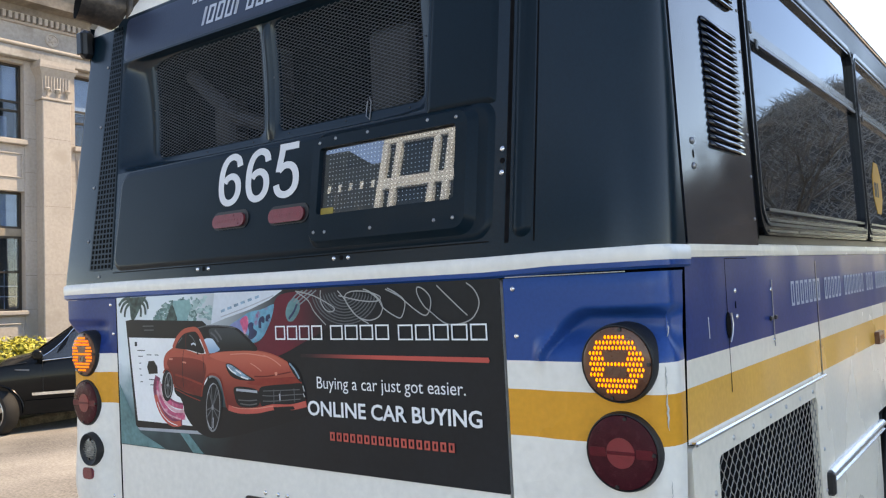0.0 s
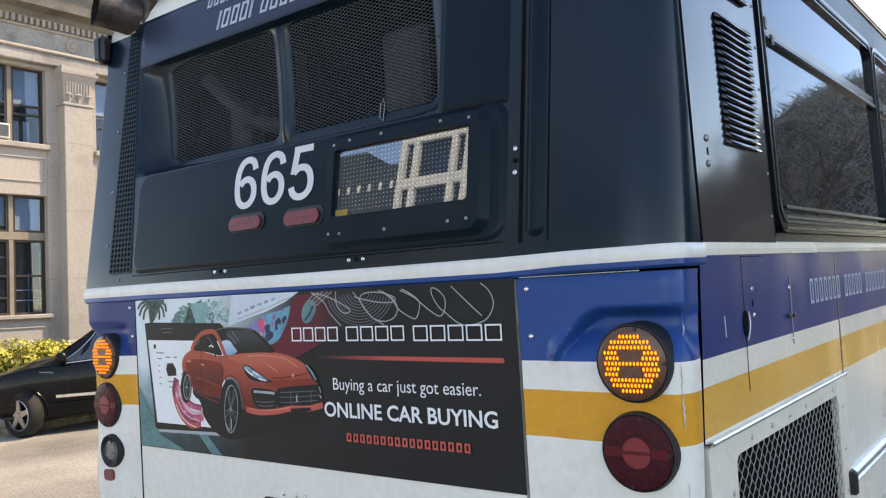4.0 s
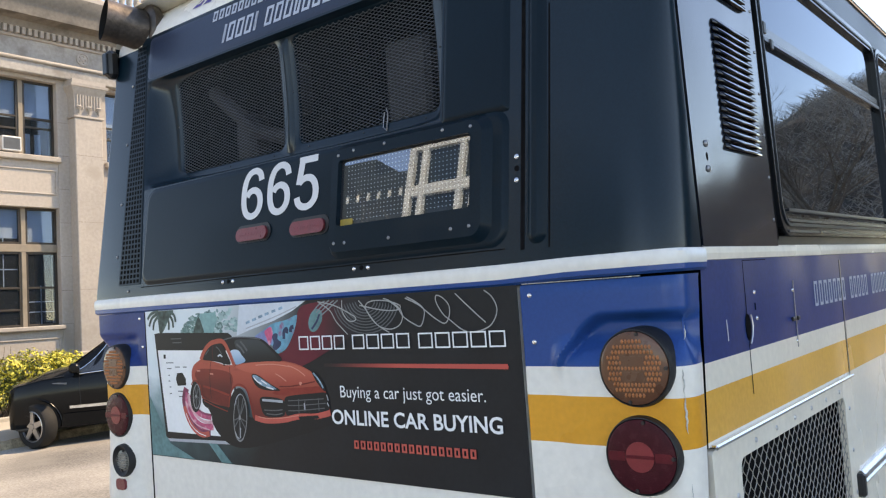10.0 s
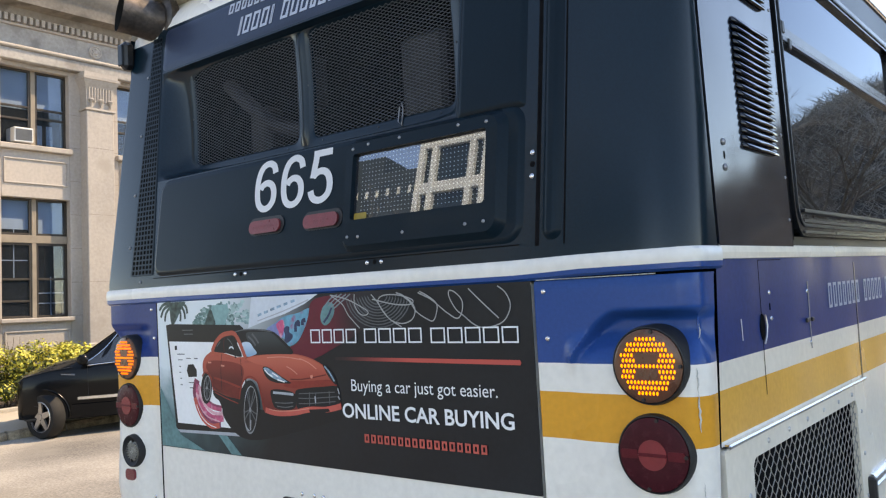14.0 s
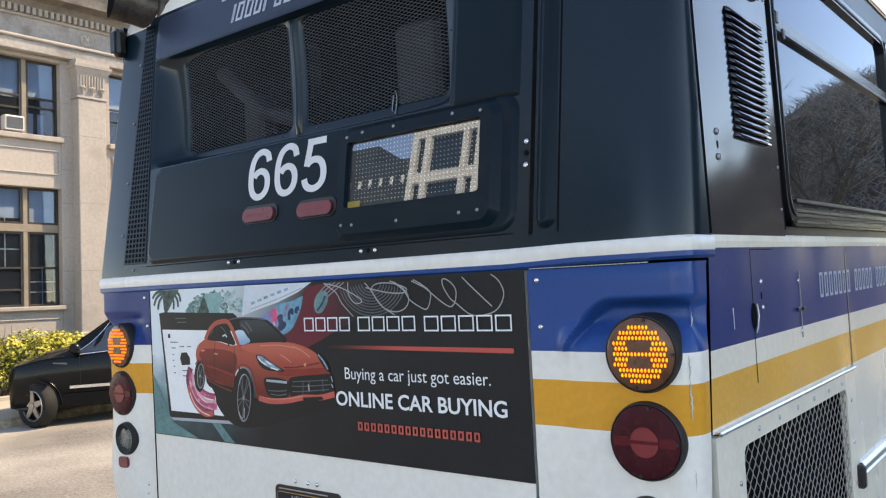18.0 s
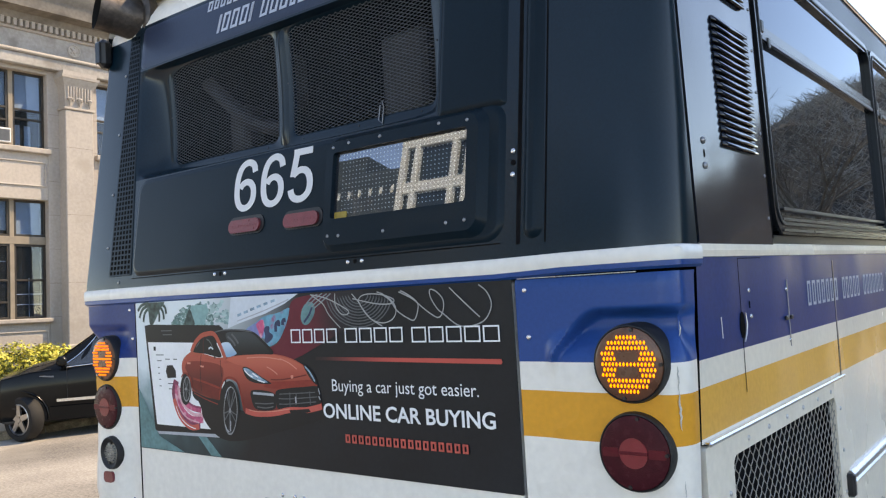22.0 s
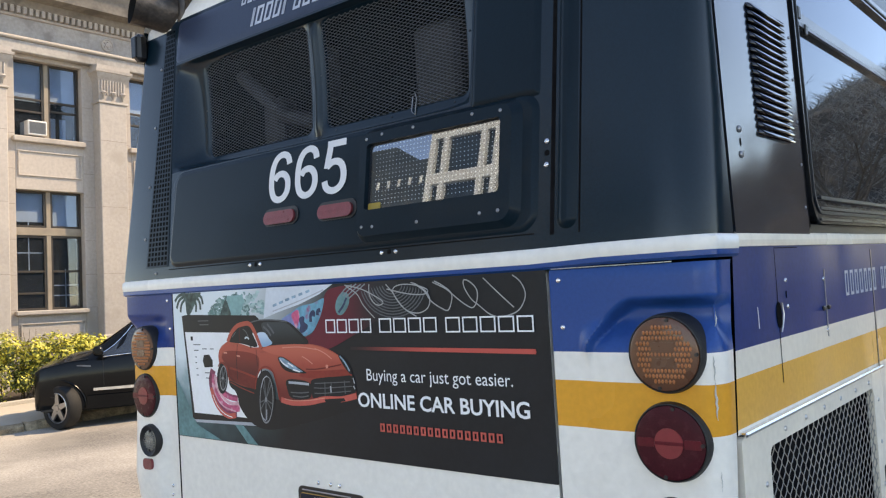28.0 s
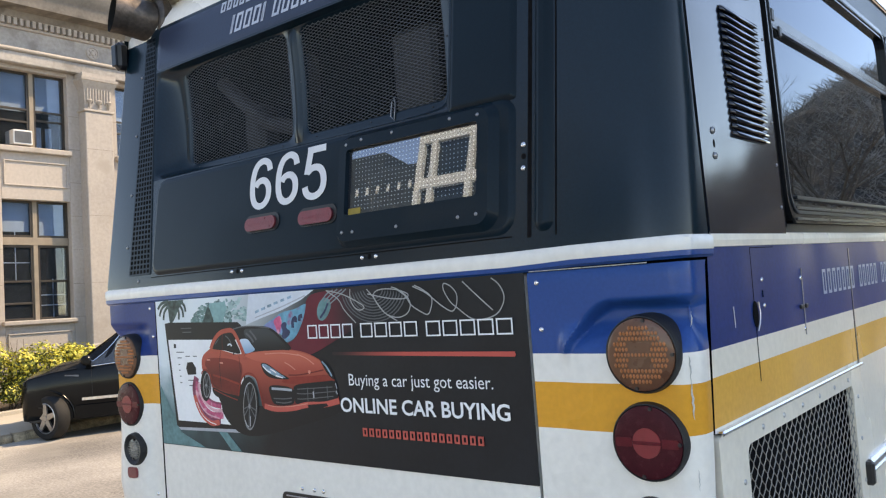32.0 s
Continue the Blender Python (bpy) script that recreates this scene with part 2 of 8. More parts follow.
# ---------------------------------------------------------------- mesh helpers
class Shape:
    """Vertices and faces of one mesh, with a material number for each face."""

    def __init__(self):
        self.v, self.f, self.m = [], [], []

    def add(self, verts, faces, mat=0):
        k = len(self.v)
        self.v += [tuple(p) for p in verts]
        self.f += [tuple(i + k for i in f) for f in faces]
        self.m += [mat] * len(faces)
        return self

    def grid(self, rows, mat=0, skip=None, loop=False):
        """Rows of equally many points; mat may be a function of (row, column)."""
        n, c = len(rows), len(rows[0])
        k = len(self.v)
        for r in rows:
            self.v += [tuple(p) for p in r]
        for i in range(n - 1):
            for j in range(c if loop else c - 1):
                if skip and skip(i, j):
                    continue
                a, b = j, (j + 1) % c
                self.f.append((k + i * c + a, k + i * c + b, k + (i + 1) * c + b, k + (i + 1) * c + a))
                self.m.append(mat(i, j) if callable(mat) else mat)
        return self

    def box(self, x0, x1, y0, y1, z0, z1, b=0.0, mat=0):
        """A box, its edges chamfered by b."""
        lo, hi = (min(x0, x1), min(y0, y1), min(z0, z1)), (max(x0, x1), max(y0, y1), max(z0, z1))
        b = min(b, 0.45 * min(h - l for h, l in zip(hi, lo)))
        if b <= 0:
            vs = [(x, y, z) for x in (lo[0], hi[0]) for y in (lo[1], hi[1]) for z in (lo[2], hi[2])]
            return self.add(vs, [(0, 1, 3, 2), (4, 6, 7, 5), (0, 4, 5, 1), (2, 3, 7, 6), (0, 2, 6, 4), (1, 5, 7, 3)], mat)
        vs, at = [], {}
        for s in ((i, j, k) for i in (0, 1) for j in (0, 1) for k in (0, 1)):
            p = [hi[a] if s[a] else lo[a] for a in range(3)]
            for a in range(3):
                q = [p[c] if c == a else p[c] + (-b if s[c] else b) for c in range(3)]
                at[s, a] = len(vs)
                vs.append(q)
        fs = []
        for a in range(3):
            c, d = [i for i in range(3) if i != a]
            for s in (0, 1):
                ring = []
                for u, w in ((0, 0), (1, 0), (1, 1), (0, 1)):
                    key = [0, 0, 0]
                    key[a], key[c], key[d] = s, u, w
                    ring.append(at[tuple(key), a])
                fs.append(tuple(ring))
        for a in range(3):
            c, d = [i for i in range(3) if i != a]
            for u in (0, 1):
                for w in (0, 1):
                    k0, k1 = [0, 0, 0], [0, 0, 0]
                    k0[c] = k1[c] = u
                    k0[d] = k1[d] = w
                    k1[a] = 1
                    k0, k1 = tuple(k0), tuple(k1)
                    fs.append((at[k0, c], at[k1, c], at[k1, d], at[k0, d]))
        for s in ((i, j, k) for i in (0, 1) for j in (0, 1) for k in (0, 1)):
            fs.append((at[s, 0], at[s, 1], at[s, 2]))
        return self.add(vs, fs, mat)

    def rod(self, p0, p1, r0, r1=None, n=12, mat=0, caps=True):
        p0, p1 = Vector(p0), Vector(p1)
        r1 = r0 if r1 is None else r1
        axis = (p1 - p0).normalized()
        u = axis.orthogonal().normalized()
        w = axis.cross(u)
        ring = [math.cos(2 * math.pi * i / n) * u + math.sin(2 * math.pi * i / n) * w for i in range(n)]
        vs = [p0 + r0 * d for d in ring] + [p1 + r1 * d for d in ring]
        fs = [(i, (i + 1) % n, n + (i + 1) % n, n + i) for i in range(n)]
        if caps:
            fs += [tuple(range(n))[::-1], tuple(range(n, 2 * n))]
        return self.add(vs, fs, mat)

    def turned(self, centre, axis, profile, n=24, mat=0, up=None):
        """A turned body: profile of (radius, distance along the axis)."""
        centre, axis = Vector(centre), Vector(axis).normalized()
        u = (Vector(up).cross(axis) if up else axis.orthogonal()).normalized()
        w = axis.cross(u)
        rows = [[centre + d * axis + r * (math.cos(2 * math.pi * i / n) * u + math.sin(2 * math.pi * i / n) * w) for i in range(n)] for r, d in profile]
        return self.grid(rows, mat, loop=True)

    def tube(self, pts, r, n=8, mat=0):
        pts = [Vector(p) for p in pts]
        rows = []
        u = (pts[1] - pts[0]).orthogonal().normalized()
        for i, p in enumerate(pts):
            d = (pts[min(i + 1, len(pts) - 1)] - pts[max(i - 1, 0)]).normalized()
            u = (u - u.dot(d) * d).normalized()
            w = d.cross(u)
            rr = r[i] if isinstance(r, (list, tuple)) else r
            rows.append([p + rr * (math.cos(2 * math.pi * k / n) * u + math.sin(2 * math.pi * k / n) * w) for k in range(n)])
        return self.grid(rows, mat, loop=True)

    def prism(self, poly, front, back, mat=0, side=None):
        """A flat polygon of (u, v) with thickness; front and back place (u, v) in space."""
        n = len(poly)
        vs = [front(u, v) for u, v in poly] + [back(u, v) for u, v in poly]
        self.add(vs, [tuple(range(n)), tuple(range(n, 2 * n))[::-1]], mat)
        k = len(self.v) - 2 * n
        for i in range(n):
            j = (i + 1) % n
            self.f.append((k + i, k + n + i, k + n + j, k + j))
            self.m.append(mat if side is None else side)
        return self

    def ring(self, outer, inner, front, back, mat=0):
        """A frame between two polygons of equally many corners."""
        n = len(outer)
        fo, fi, bo, bi = ([place(u, v) for u, v in poly] for place, poly in ((front, outer), (front, inner), (back, outer), (back, inner)))
        rows = [bo, fo, fi, bi]
        return self.grid(rows, mat, loop=True)


def rounded(u0, u1, v0, v1, r, n=5):
    """The corners of a rounded rectangle, anticlockwise."""
    out = []
    for cu, cv, a in ((u1 - r, v0 + r, -90), (u1 - r, v1 - r, 0), (u0 + r, v1 - r, 90), (u0 + r, v0 + r, 180)):
        for i in range(n + 1):
            t = radians(a + 90 * i / n)
            out.append((cu + r * math.cos(t), cv + r * math.sin(t)))
    return out


def disc(u, v, r, n=20, rv=None):
    return [(u + r * math.cos(2 * math.pi * i / n), v + (rv or r) * math.sin(2 * math.pi * i / n)) for i in range(n)]


def part(name, shape, mats, parent=None, label="", smooth=None):
    """Links a Shape as one mesh under a thing or a part."""
    me = bpy.data.meshes.new(name)
    me.from_pydata(shape.v, [], shape.f)
    for m in mats if isinstance(mats, (list, tuple)) else [mats]:
        me.materials.append(m)
    me.polygons.foreach_set("material_index", shape.m)
    bm = bmesh.new()
    bm.from_mesh(me)
    bmesh.ops.recalc_face_normals(bm, faces=bm.faces)
    bm.to_mesh(me)
    bm.free()
    if smooth is not None:
        me.polygons.foreach_set("use_smooth", [True] * len(me.polygons))
        me.set_sharp_from_angle(angle=radians(smooth))
    ob = new(name, me)
    if parent:
        ob.parent = parent
    return tagged(ob, label)


def thing(name, label, category, group="", kind="", at=(0, 0, 0)):
    ob = new(name)
    ob.location = at
    ob.empty_display_size = 0.2
    return tagged(ob, label, category, group, kind)


def lettering(name, text, place, height, width, material_, parent, thick=0.0006, slant=0.0, bold=0.0):
    """Words as a thin mesh, fitted to a height and a width; place(u, v, d) puts them on a surface."""
    cu = bpy.data.curves.new(name, "FONT")
    cu.body, cu.offset, cu.resolution_u = text, bold, 3
    tmp = new(name, cu)
    me = bpy.data.meshes.new_from_object(tmp.evaluated_get(bpy.context.evaluated_depsgraph_get()))
    bpy.data.objects.remove(tmp)
    xs, ys = [v.co.x for v in me.vertices], [v.co.y for v in me.vertices]
    x0, w, base = min(xs), max(xs) - min(xs), min(0, min(ys)) if not text.isupper() and not text.isdigit() else min(ys)
    cap = 0.69 if not text.isdigit() else max(ys) - min(ys)
    for v in me.vertices:
        u, t = (v.co.x - x0) / w * width, (v.co.y - (0 if not text.isdigit() else base)) / cap * height
        v.co = place(u + slant * t, t, thick)
    me.materials.append(material_)
    ob = new(name, me)
    ob.parent = parent
    return ob


# ---------------------------------------------------------------- ground
def road_height(x):
    return 0.0 if x > -2 else -0.035 * min(-2 - x, 11.3)


KERB_X, FACADE_X = -13.95, -19.5


def build_ground():
    g = Shape()
    xs = [-600, -120, -60, -40, -25, KERB_X + 0.02, -13.3, -12, -10, -8, -6, -4, -2, 0, 0.45, 20, 60, 120, 600]
    ys = [-600, -200, -80, -40, -20, -10, -5, 0, 5, 10, 20, 40, 80, 200, 600]
    g.grid([[(x, y, road_height(x)) for x in xs] for y in ys])
    tagged(part("ground", g, ASPHALT), "sunlit grey asphalt street sloping gently down away from the bus", "road", kind="structure")
    far = Shape()
    low = road_height(-20)
    far.box(KERB_X - 0.16, -16.9, -60, 60, low - 0.02, low + 0.13)
    pavement = part("pavement", far, CONCRETE)
    tagged(pavement, "pale sunlit concrete pavement between kerb and hedge", "pavement", kind="structure")
    # joints between the slabs and a paved edge
    near = Shape()
    near.box(0.45, 2.7, -60, 60, 0, 0.15)
    tagged(part("pavement_near", near, CONCRETE), "concrete pavement beside the bus", "pavement", kind="structure")
    # unseen dark strip, added so the bus side reflects less bright ground
    dark_ground_near = Shape()
    dark_ground_near.box(2.7, 9.2, -60, 60, 0, 0.13)
    tagged(part("dark_ground_near", dark_ground_near, EARTH), "unseen dark ground added to dim reflections in the bus side", "ground", kind="structure")
    kn = Shape()
    kn.box(0.28, 0.447, -60, 60, 0, 0.152, 0.015)
    tagged(part("kerb_near", kn, GRANITE), "granite kerb beside the bus", "kerb", kind="structure")
    bed = Shape()
    bed.box(FACADE_X + 0.12, -16.9, -60, 60, low - 0.02, low + 0.16)
    tagged(part("planting_bed", bed, EARTH), "dark earth bed along the stone facade", "ground", kind="structure")
    edge = Shape()
    edge.box(-16.98, -16.86, -60, 60, low, low + 0.22, 0.02)
    tagged(part("bed_edging", edge, CONCRETE), "low concrete edging in front of the hedge", "kerb", kind="structure")
    return pavement


pavement = build_ground()


def build_kerb():
    """Rough granite kerb stones along the far side, each laid a little unevenly."""
    kerb = tagged(new("kerb_far"), "rough-hewn granite kerb stones along the far pavement", "kerb", kind="structure")
    low = road_height(-20)
    rng = random.Random(4)
    for i in range(34):
        y = -14 + i * 1.02
        s = Shape()
        n = 7
        rows = []
        for j, (x, z) in enumerate(((KERB_X + 0.03, low - 0.03), (KERB_X + 0.02, low + 0.09), (KERB_X - 0.02, low + 0.135), (KERB_X - 0.17, low + 0.14))):
            rows.append([(x + rng.uniform(-0.018, 0.018), y + k * 1.0 / (n - 1), z + rng.uniform(-0.012, 0.012) * (j > 0)) for k in range(n)])
        s.grid(rows)
        part("kerb_stone", s, GRANITE, kerb)


build_kerb()


# ---------------------------------------------------------------- bus
LEAN = 0.15          # the upper rear leans forward by this much a metre
BELT = 1.83
bus = thing("transit_bus", "white, blue and yellow city bus with dark upper body", "bus")


def rear_y(z):
    if z <= BELT:
        return 0.0
    if z <= 2.95:
        return LEAN * (z - BELT)
    return LEAN * (2.95 - BELT) + 2.2 * (z - 2.95) ** 1.5


def side_x(z):
    return 0.0 if z <= BELT else -0.022 * (z - BELT) - (3.0 * (z - 2.92) ** 1.6 if z > 2.92 else 0)


def on_rear(x, z, d=0.0):
    return (x, rear_y(z) - d, z)


def on_side(y, z, d=0.0):
    return (side_x(z) + d, y, z)


WIDTH = 2.625


def left_x(z):
    """The far side stands upright up to the cant rail."""
    return -WIDTH if z <= 2.92 else -WIDTH + 3.0 * (z - 2.92) ** 1.6


def outline(z, corner, xs, y_end):
    """A level cut through the rear of the body, from the left side round to the right side."""
    sx, ry = side_x(z), rear_y(z)
    left, right = left_x(z), sx
    pts = [(left, y_end, z)]
    n = 8
    c = min(corner, 0.03)
    pts += [(left + c * (1 - math.cos(radians(90 * i / n))), ry + c * (1 - math.sin(radians(90 * i / n))), z) for i in range(n + 1)]
    # the near corner column leans less than the rest, so that its bend ends ahead of the side panel
    c = min(corner, max(0.045, 0.148 - ry))
    rc = min(ry, 0.148 - c)
    pts += [(x, ry + (rc - ry) * ease(-0.36, -0.12, x), z) for x in xs]
    pts += [(right - c * (1 - math.sin(radians(90 * i / n))), rc + c * (1 - math.cos(radians(90 * i / n))), z) for i in range(n + 1)]
    pts.append((right, y_end, z))
    return pts


def ease(a, b, x):
    t = min(1, max(0, (x - a) / (b - a)))
    return t * t * (3 - 2 * t)


def lamp_pocket(p):
    """The lamp corners are pressed in below the blue brow."""
    x, y, z = p
    brow = 1.678 - 0.12 * min(1, max(0, (-0.205 - x) / 0.13)) ** 1.8 * (x > -1)
    k = ease(brow, brow - 0.032, z)
    right, left = ease(-0.37, -0.29, x), ease(-2.28, -2.36, x)
    push = 0.044 * k * max(right, 0.3 * left) - (0.054 * right + 0.036 * left) * ease(1.63, 1.54, z)
    flare = 0.018 * ease(1.3, 1.0, z) * (1 - ease(1.02, 0.9, z)) * max(ease(-0.3, -0.1, x), ease(-2.3, -2.45, x))
    inward = push * ease(0.0, 0.045, y) * ease(0.115, 0.05, y) * 0.5
    return (x - inward if x > -1 else x + inward, y + (push - flare) * ease(0.048, 0.0, y), z)


SCREWS = Shape()
SCREWS.turned((0, 0, 0), (0, 0, 1), [(0.0075, 0.0), (0.0072, 0.0022), (0.0045, 0.0042), (0.0015, 0.0046), (0.0, 0.0035)], 12)


def screw(at, facing, parent=None, size=1.0, mat_=None):
    """A round-headed screw whose head stands out along facing."""
    ob = part("screw", SCREWS, mat_ or CHROME, parent or bus, smooth=50)
    q = Vector((0, 0, 1)).rotation_difference(Vector(facing))
    ob.matrix_basis = Matrix.LocRotScale(Vector(at), q, (size, size, size))
    return ob


def build_lower_rear():
    zs = [0.42, 0.55, 0.75, 0.9, 0.96, 1.02, 1.1, 1.2, 1.3, 1.348, 1.40, 1.468, 1.50] + [1.542 + 0.005 * i for i in range(29)] + [1.69, 1.72, 1.745, 1.756]
    paint = [WHITE, YELLOW, BLUE]

    def band(z):
        return 0 if z < 1.348 else 1 if z < 1.468 else 0 if z < 1.542 else 2

    # the corner lamp panels and the engine hatch between them
    for name, xs, label in (("corner_panel", [-0.443 + 0.0066 * i for i in range(61)], "royal blue, white and yellow corner panel"),
                            ("corner_panel", [-2.243 - 0.02 * i for i in range(12)], "blue, white and yellow corner panel, its blue darkened for shade")):
        g = Shape()
        rows = []
        for z in zs:
            c = 0.045
            if xs[0] > -1:
                pts = [(x, 0.0, z) for x in xs] + [(-c + c * math.sin(radians(15 * i)), c - c * math.cos(radians(15 * i)), z) for i in range(7)]
                seam = 0.057 + 0.06 * (z - 1.2) / 0.55
                pts += [(0, c + (seam - c) * i / 4, z) for i in range(1, 5)]
                if z > 1.745:
                    pts = [(x, y + 0.004, w) for x, y, w in pts]
                shrink = -0.006 * ease(1.6, 1.1, z)
            else:
                c += 0.095 * ease(1.66, 1.60, z)
                pts = [(x, 0.0, z) for x in xs] + [(-WIDTH + c - c * math.sin(radians(15 * i)), c - c * math.cos(radians(15 * i)), z) for i in range(7)]
                pts += [(-WIDTH, c + 0.06 * i, z) for i in range(1, 5)]
                shrink = 0.006 * ease(1.6, 1.1, z)
            rows.append([lamp_pocket((x + shrink * (ease(0.09, 0.03, y) if abs(x + 1.3) > 1.2 else 0), y, w)) for x, y, w in pts])
        g.grid(rows, lambda i, j: band(0.5 * (zs[i] + zs[i + 1])))
        # the left panel's blue is the same paint, darkened for its shaded angle
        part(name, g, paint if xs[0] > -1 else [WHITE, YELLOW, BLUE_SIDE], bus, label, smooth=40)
    g = Shape()
    g.prism(rounded(-2.233, -0.453, 0.5, 1.757, 0.012, 3), lambda u, v: (u, 0.0, v), lambda u, v: (u, 0.03, v))
    hatch = part("engine_hatch", g, WHITE, bus, "plain white engine hatch")
    # dark shell behind the seams
    g = Shape()
    g.grid([[(-WIDTH + 0.04, 0.4, z), (-WIDTH + 0.05, 0.09, z), (-WIDTH + 0.09, 0.06, z), (-0.09, 0.06, z), (-0.045, 0.09, z), (-0.02, 0.4, z)] for z in (0.4, 1.775)])
    part("inner_shell", g, CAVITY, bus)
    g = Shape()
    g.box(-2.5, -0.1, -0.07, 0.1, 0.42, 0.66, 0.03)
    part("rear_bumper", g, BLACK, bus, "black rubber rear bumper")
    # white belt with the narrow blue line below it
    g = Shape()
    zb = [1.757, 1.763, 1.7635, 1.779, 1.7795, 1.796, 1.815, 1.822]
    out = [0.0, 0.006, 0.008, 0.008, 0.009, 0.011, 0.009, 0.0]
    rows = []
    for z, d in zip(zb, out):
        pts = outline(1.8, 0.05, [-2.4 + 0.1 * i for i in range(24)], 0.17)
        ring = []
        for x, y, _ in pts:
            k = zb.index(z)
            near, far = ease(-0.50, -0.28, x), ease(-2.2, -1.2, x)
            rise = 0.006 * near if k < 3 else 0.007 * near - 0.004 * far if k < 5 else 0.003 * near - 0.006 * far
            ring.append((x + (d if x > -0.02 else -0.4 * d if x < -WIDTH + 0.02 else 0), y - d, z + rise))
        rows.append(ring)
    g.grid(rows, lambda i, j: 1 if i < 3 else 0)
    part("belt_moulding", g, [WHITE, BLUE], bus, "white belt line above a narrow blue stripe", smooth=50)
    g = Shape()
    for x in (-0.435 + 0.02 * i for i in range(17)):
        g.box(x, x + 0.018, -0.002, 0.004, 1.7575, 1.7605, 0.0008)
    part("seam_strip", g, STEEL, bus)


def build_upper_rear():
    zs = [1.806, 1.84, 1.95, 2.05, 2.15, 2.258, 2.36, 2.46, 2.56, 2.66, 2.735, 2.83, 2.905, 2.94, 2.98, 3.02, 3.06, 3.09, 3.11]
    xs = [-2.45, -2.41, -2.304, -2.0, -1.7, -1.4, -1.1, -0.9, -0.72, -0.5, -0.3, -0.2, -0.15]
    edge = lambda z: -2.304 - 0.095 * min(0.477, max(0.0, z - 2.258))
    rows = [outline(z, 0.10, xs[:2] + [edge(z)] + xs[3:], 0.155) for z in zs]
    n = 1 + 9
    a, b = n + 2, n + 8          # columns of the recess
    i0, i1 = zs.index(2.258), zs.index(2.735)
    g = Shape()
    g.grid(rows, lambda i, j: 1 if zs[i] >= 2.94 or (zs[i] >= 2.905 and j < n + 1) else 0, skip=lambda i, j: i0 <= i < i1 and a <= j < b)
    part("upper_rear_shell", g, [NAVY_SHELL, WHITE], bus, "dark navy moulded upper rear", smooth=45)
    # the scooped recess with its back wall; two grille openings in it
    back = 0.178
    x0, x1, z0, z1 = -2.304, -0.72, 2.258, 2.735
    bowed = lambda z: back - 0.004 + 0.012 * math.sin(math.pi * min(1, max(0, (z - z0) / (z1 - z0))))
    square = [(i / 10 - 1, -1) for i in range(20)] + [(1, i / 10 - 1) for i in range(20)] + [(1 - i / 10, 1) for i in range(20)] + [(-1, 1 - i / 10) for i in range(20)]
    rows = []
    for k in range(13):
        q = k / 12
        power = 60 if k == 0 else 22 - 15 * q
        ring = []
        for u, v in square:
            n_ = 1.0 if k == 0 else 1 / (abs(u) ** power + abs(v) ** power) ** (1 / power)
            u, v = u * n_, v * n_
            za, zb = z0 + (z1 - z0) * (v + 1) / 2, 2.292 + (2.724 - 2.292) * (v + 1) / 2
            z = za + (zb - za) * q
            xa, xb = edge(za) + (x1 - edge(za)) * (u + 1) / 2, -2.214 + (-0.752 + 2.214) * (u + 1) / 2
            ring.append((xa + (xb - xa) * q, rear_y(z) + (bowed(z) - rear_y(z)) * ease(0, 1, q) ** 0.8, z))
        rows.append(ring)
    g = Shape()
    g.grid(rows, loop=True)
    part("recess_wall", g, NAVY_SHELL, bus, smooth=70)
    deep = lambda u, v: (u + (u - 0.75) * 0.0185, v + (v - 1.755) * 0.0185)
    wins = [(*deep(-2.137, 2.303), *deep(-1.500, 2.707)), (*deep(-1.432, 2.308), *deep(-0.775, 2.722))]
    wins = [(a, c, b, min(d, z1 - 0.010), 0.03) for a, b, c, d in wins]
    back_place = lambda d: (lambda u, v: (u, bowed(v) - d, v))

    def divided(poly, step=0.03):
        out = []
        for (ua, va), (ub, vb) in zip(poly, poly[1:] + poly[:1]):
            n_ = max(1, int(math.hypot(ub - ua, vb - va) / step))
            out += [(ua + (ub - ua) * i / n_, va + (vb - va) * i / n_) for i in range(n_)]
        return out

    for k, (u0, u1, v0, v1, r) in enumerate(wins):
        g = Shape()
        inner = divided(rounded(u0, u1, v0, v1, r, 5))
        lo_u, hi_u = (-2.235, -1.5075) if k == 0 else (-1.5075, -0.74)
        outer = []
        for (u, v) in inner:
            tu, tv = (u - (u0 + u1) / 2) / ((u1 - u0) / 2), (v - (v0 + v1) / 2) / ((v1 - v0) / 2)
            sc = 1 / max(abs(tu), abs(tv))
            outer.append(((lo_u + hi_u) / 2 + max(-1, min(1, tu * sc)) * (hi_u - lo_u) / 2, (2.278 + 2.731) / 2 + max(-1, min(1, tv * sc)) * (2.731 - 2.278) / 2))
        lip = [(u + 0.007 * (1 if u < (u0 + u1) / 2 else -1), v + 0.007 * (1 if v < (v0 + v1) / 2 else -1)) for u, v in inner]
        g.grid([[back_place(0.0005)(u, v) for u, v in outer], [back_place(0.0015)(u, v) for u, v in inner], [back_place(-0.006)(u, v) for u, v in lip], [back_place(-0.02)(u, v) for u, v in lip]], loop=True)
        part("grille_frame", g, NAVY_SHELL, bus, smooth=50)
        cx, cz = (u0 + u1) / 2, (v0 + v1) / 2
        for u, v in ((u0 - 0.012, cz), (u1 + 0.010, cz), (cx, v1 + 0.006), (u0 + 0.06, v1 + 0.006), (u1 - 0.06, v1 + 0.006), (cx, v0 - 0.010), (u0 + 0.06, v0 - 0.010), (u1 - 0.06, v0 - 0.010)):
            screw(back_place(0.001)(u, v), (0, -1, 0), None, 0.45, NAVY_TRIM)
    g = Shape()
    zs_ = [2.30 + 0.42 * i / 12 for i in range(13)]
    prof = [(-0.024, 0.001), (-0.016, -0.008), (-0.006, -0.013), (0.006, -0.013), (0.016, -0.008), (0.024, 0.001)]
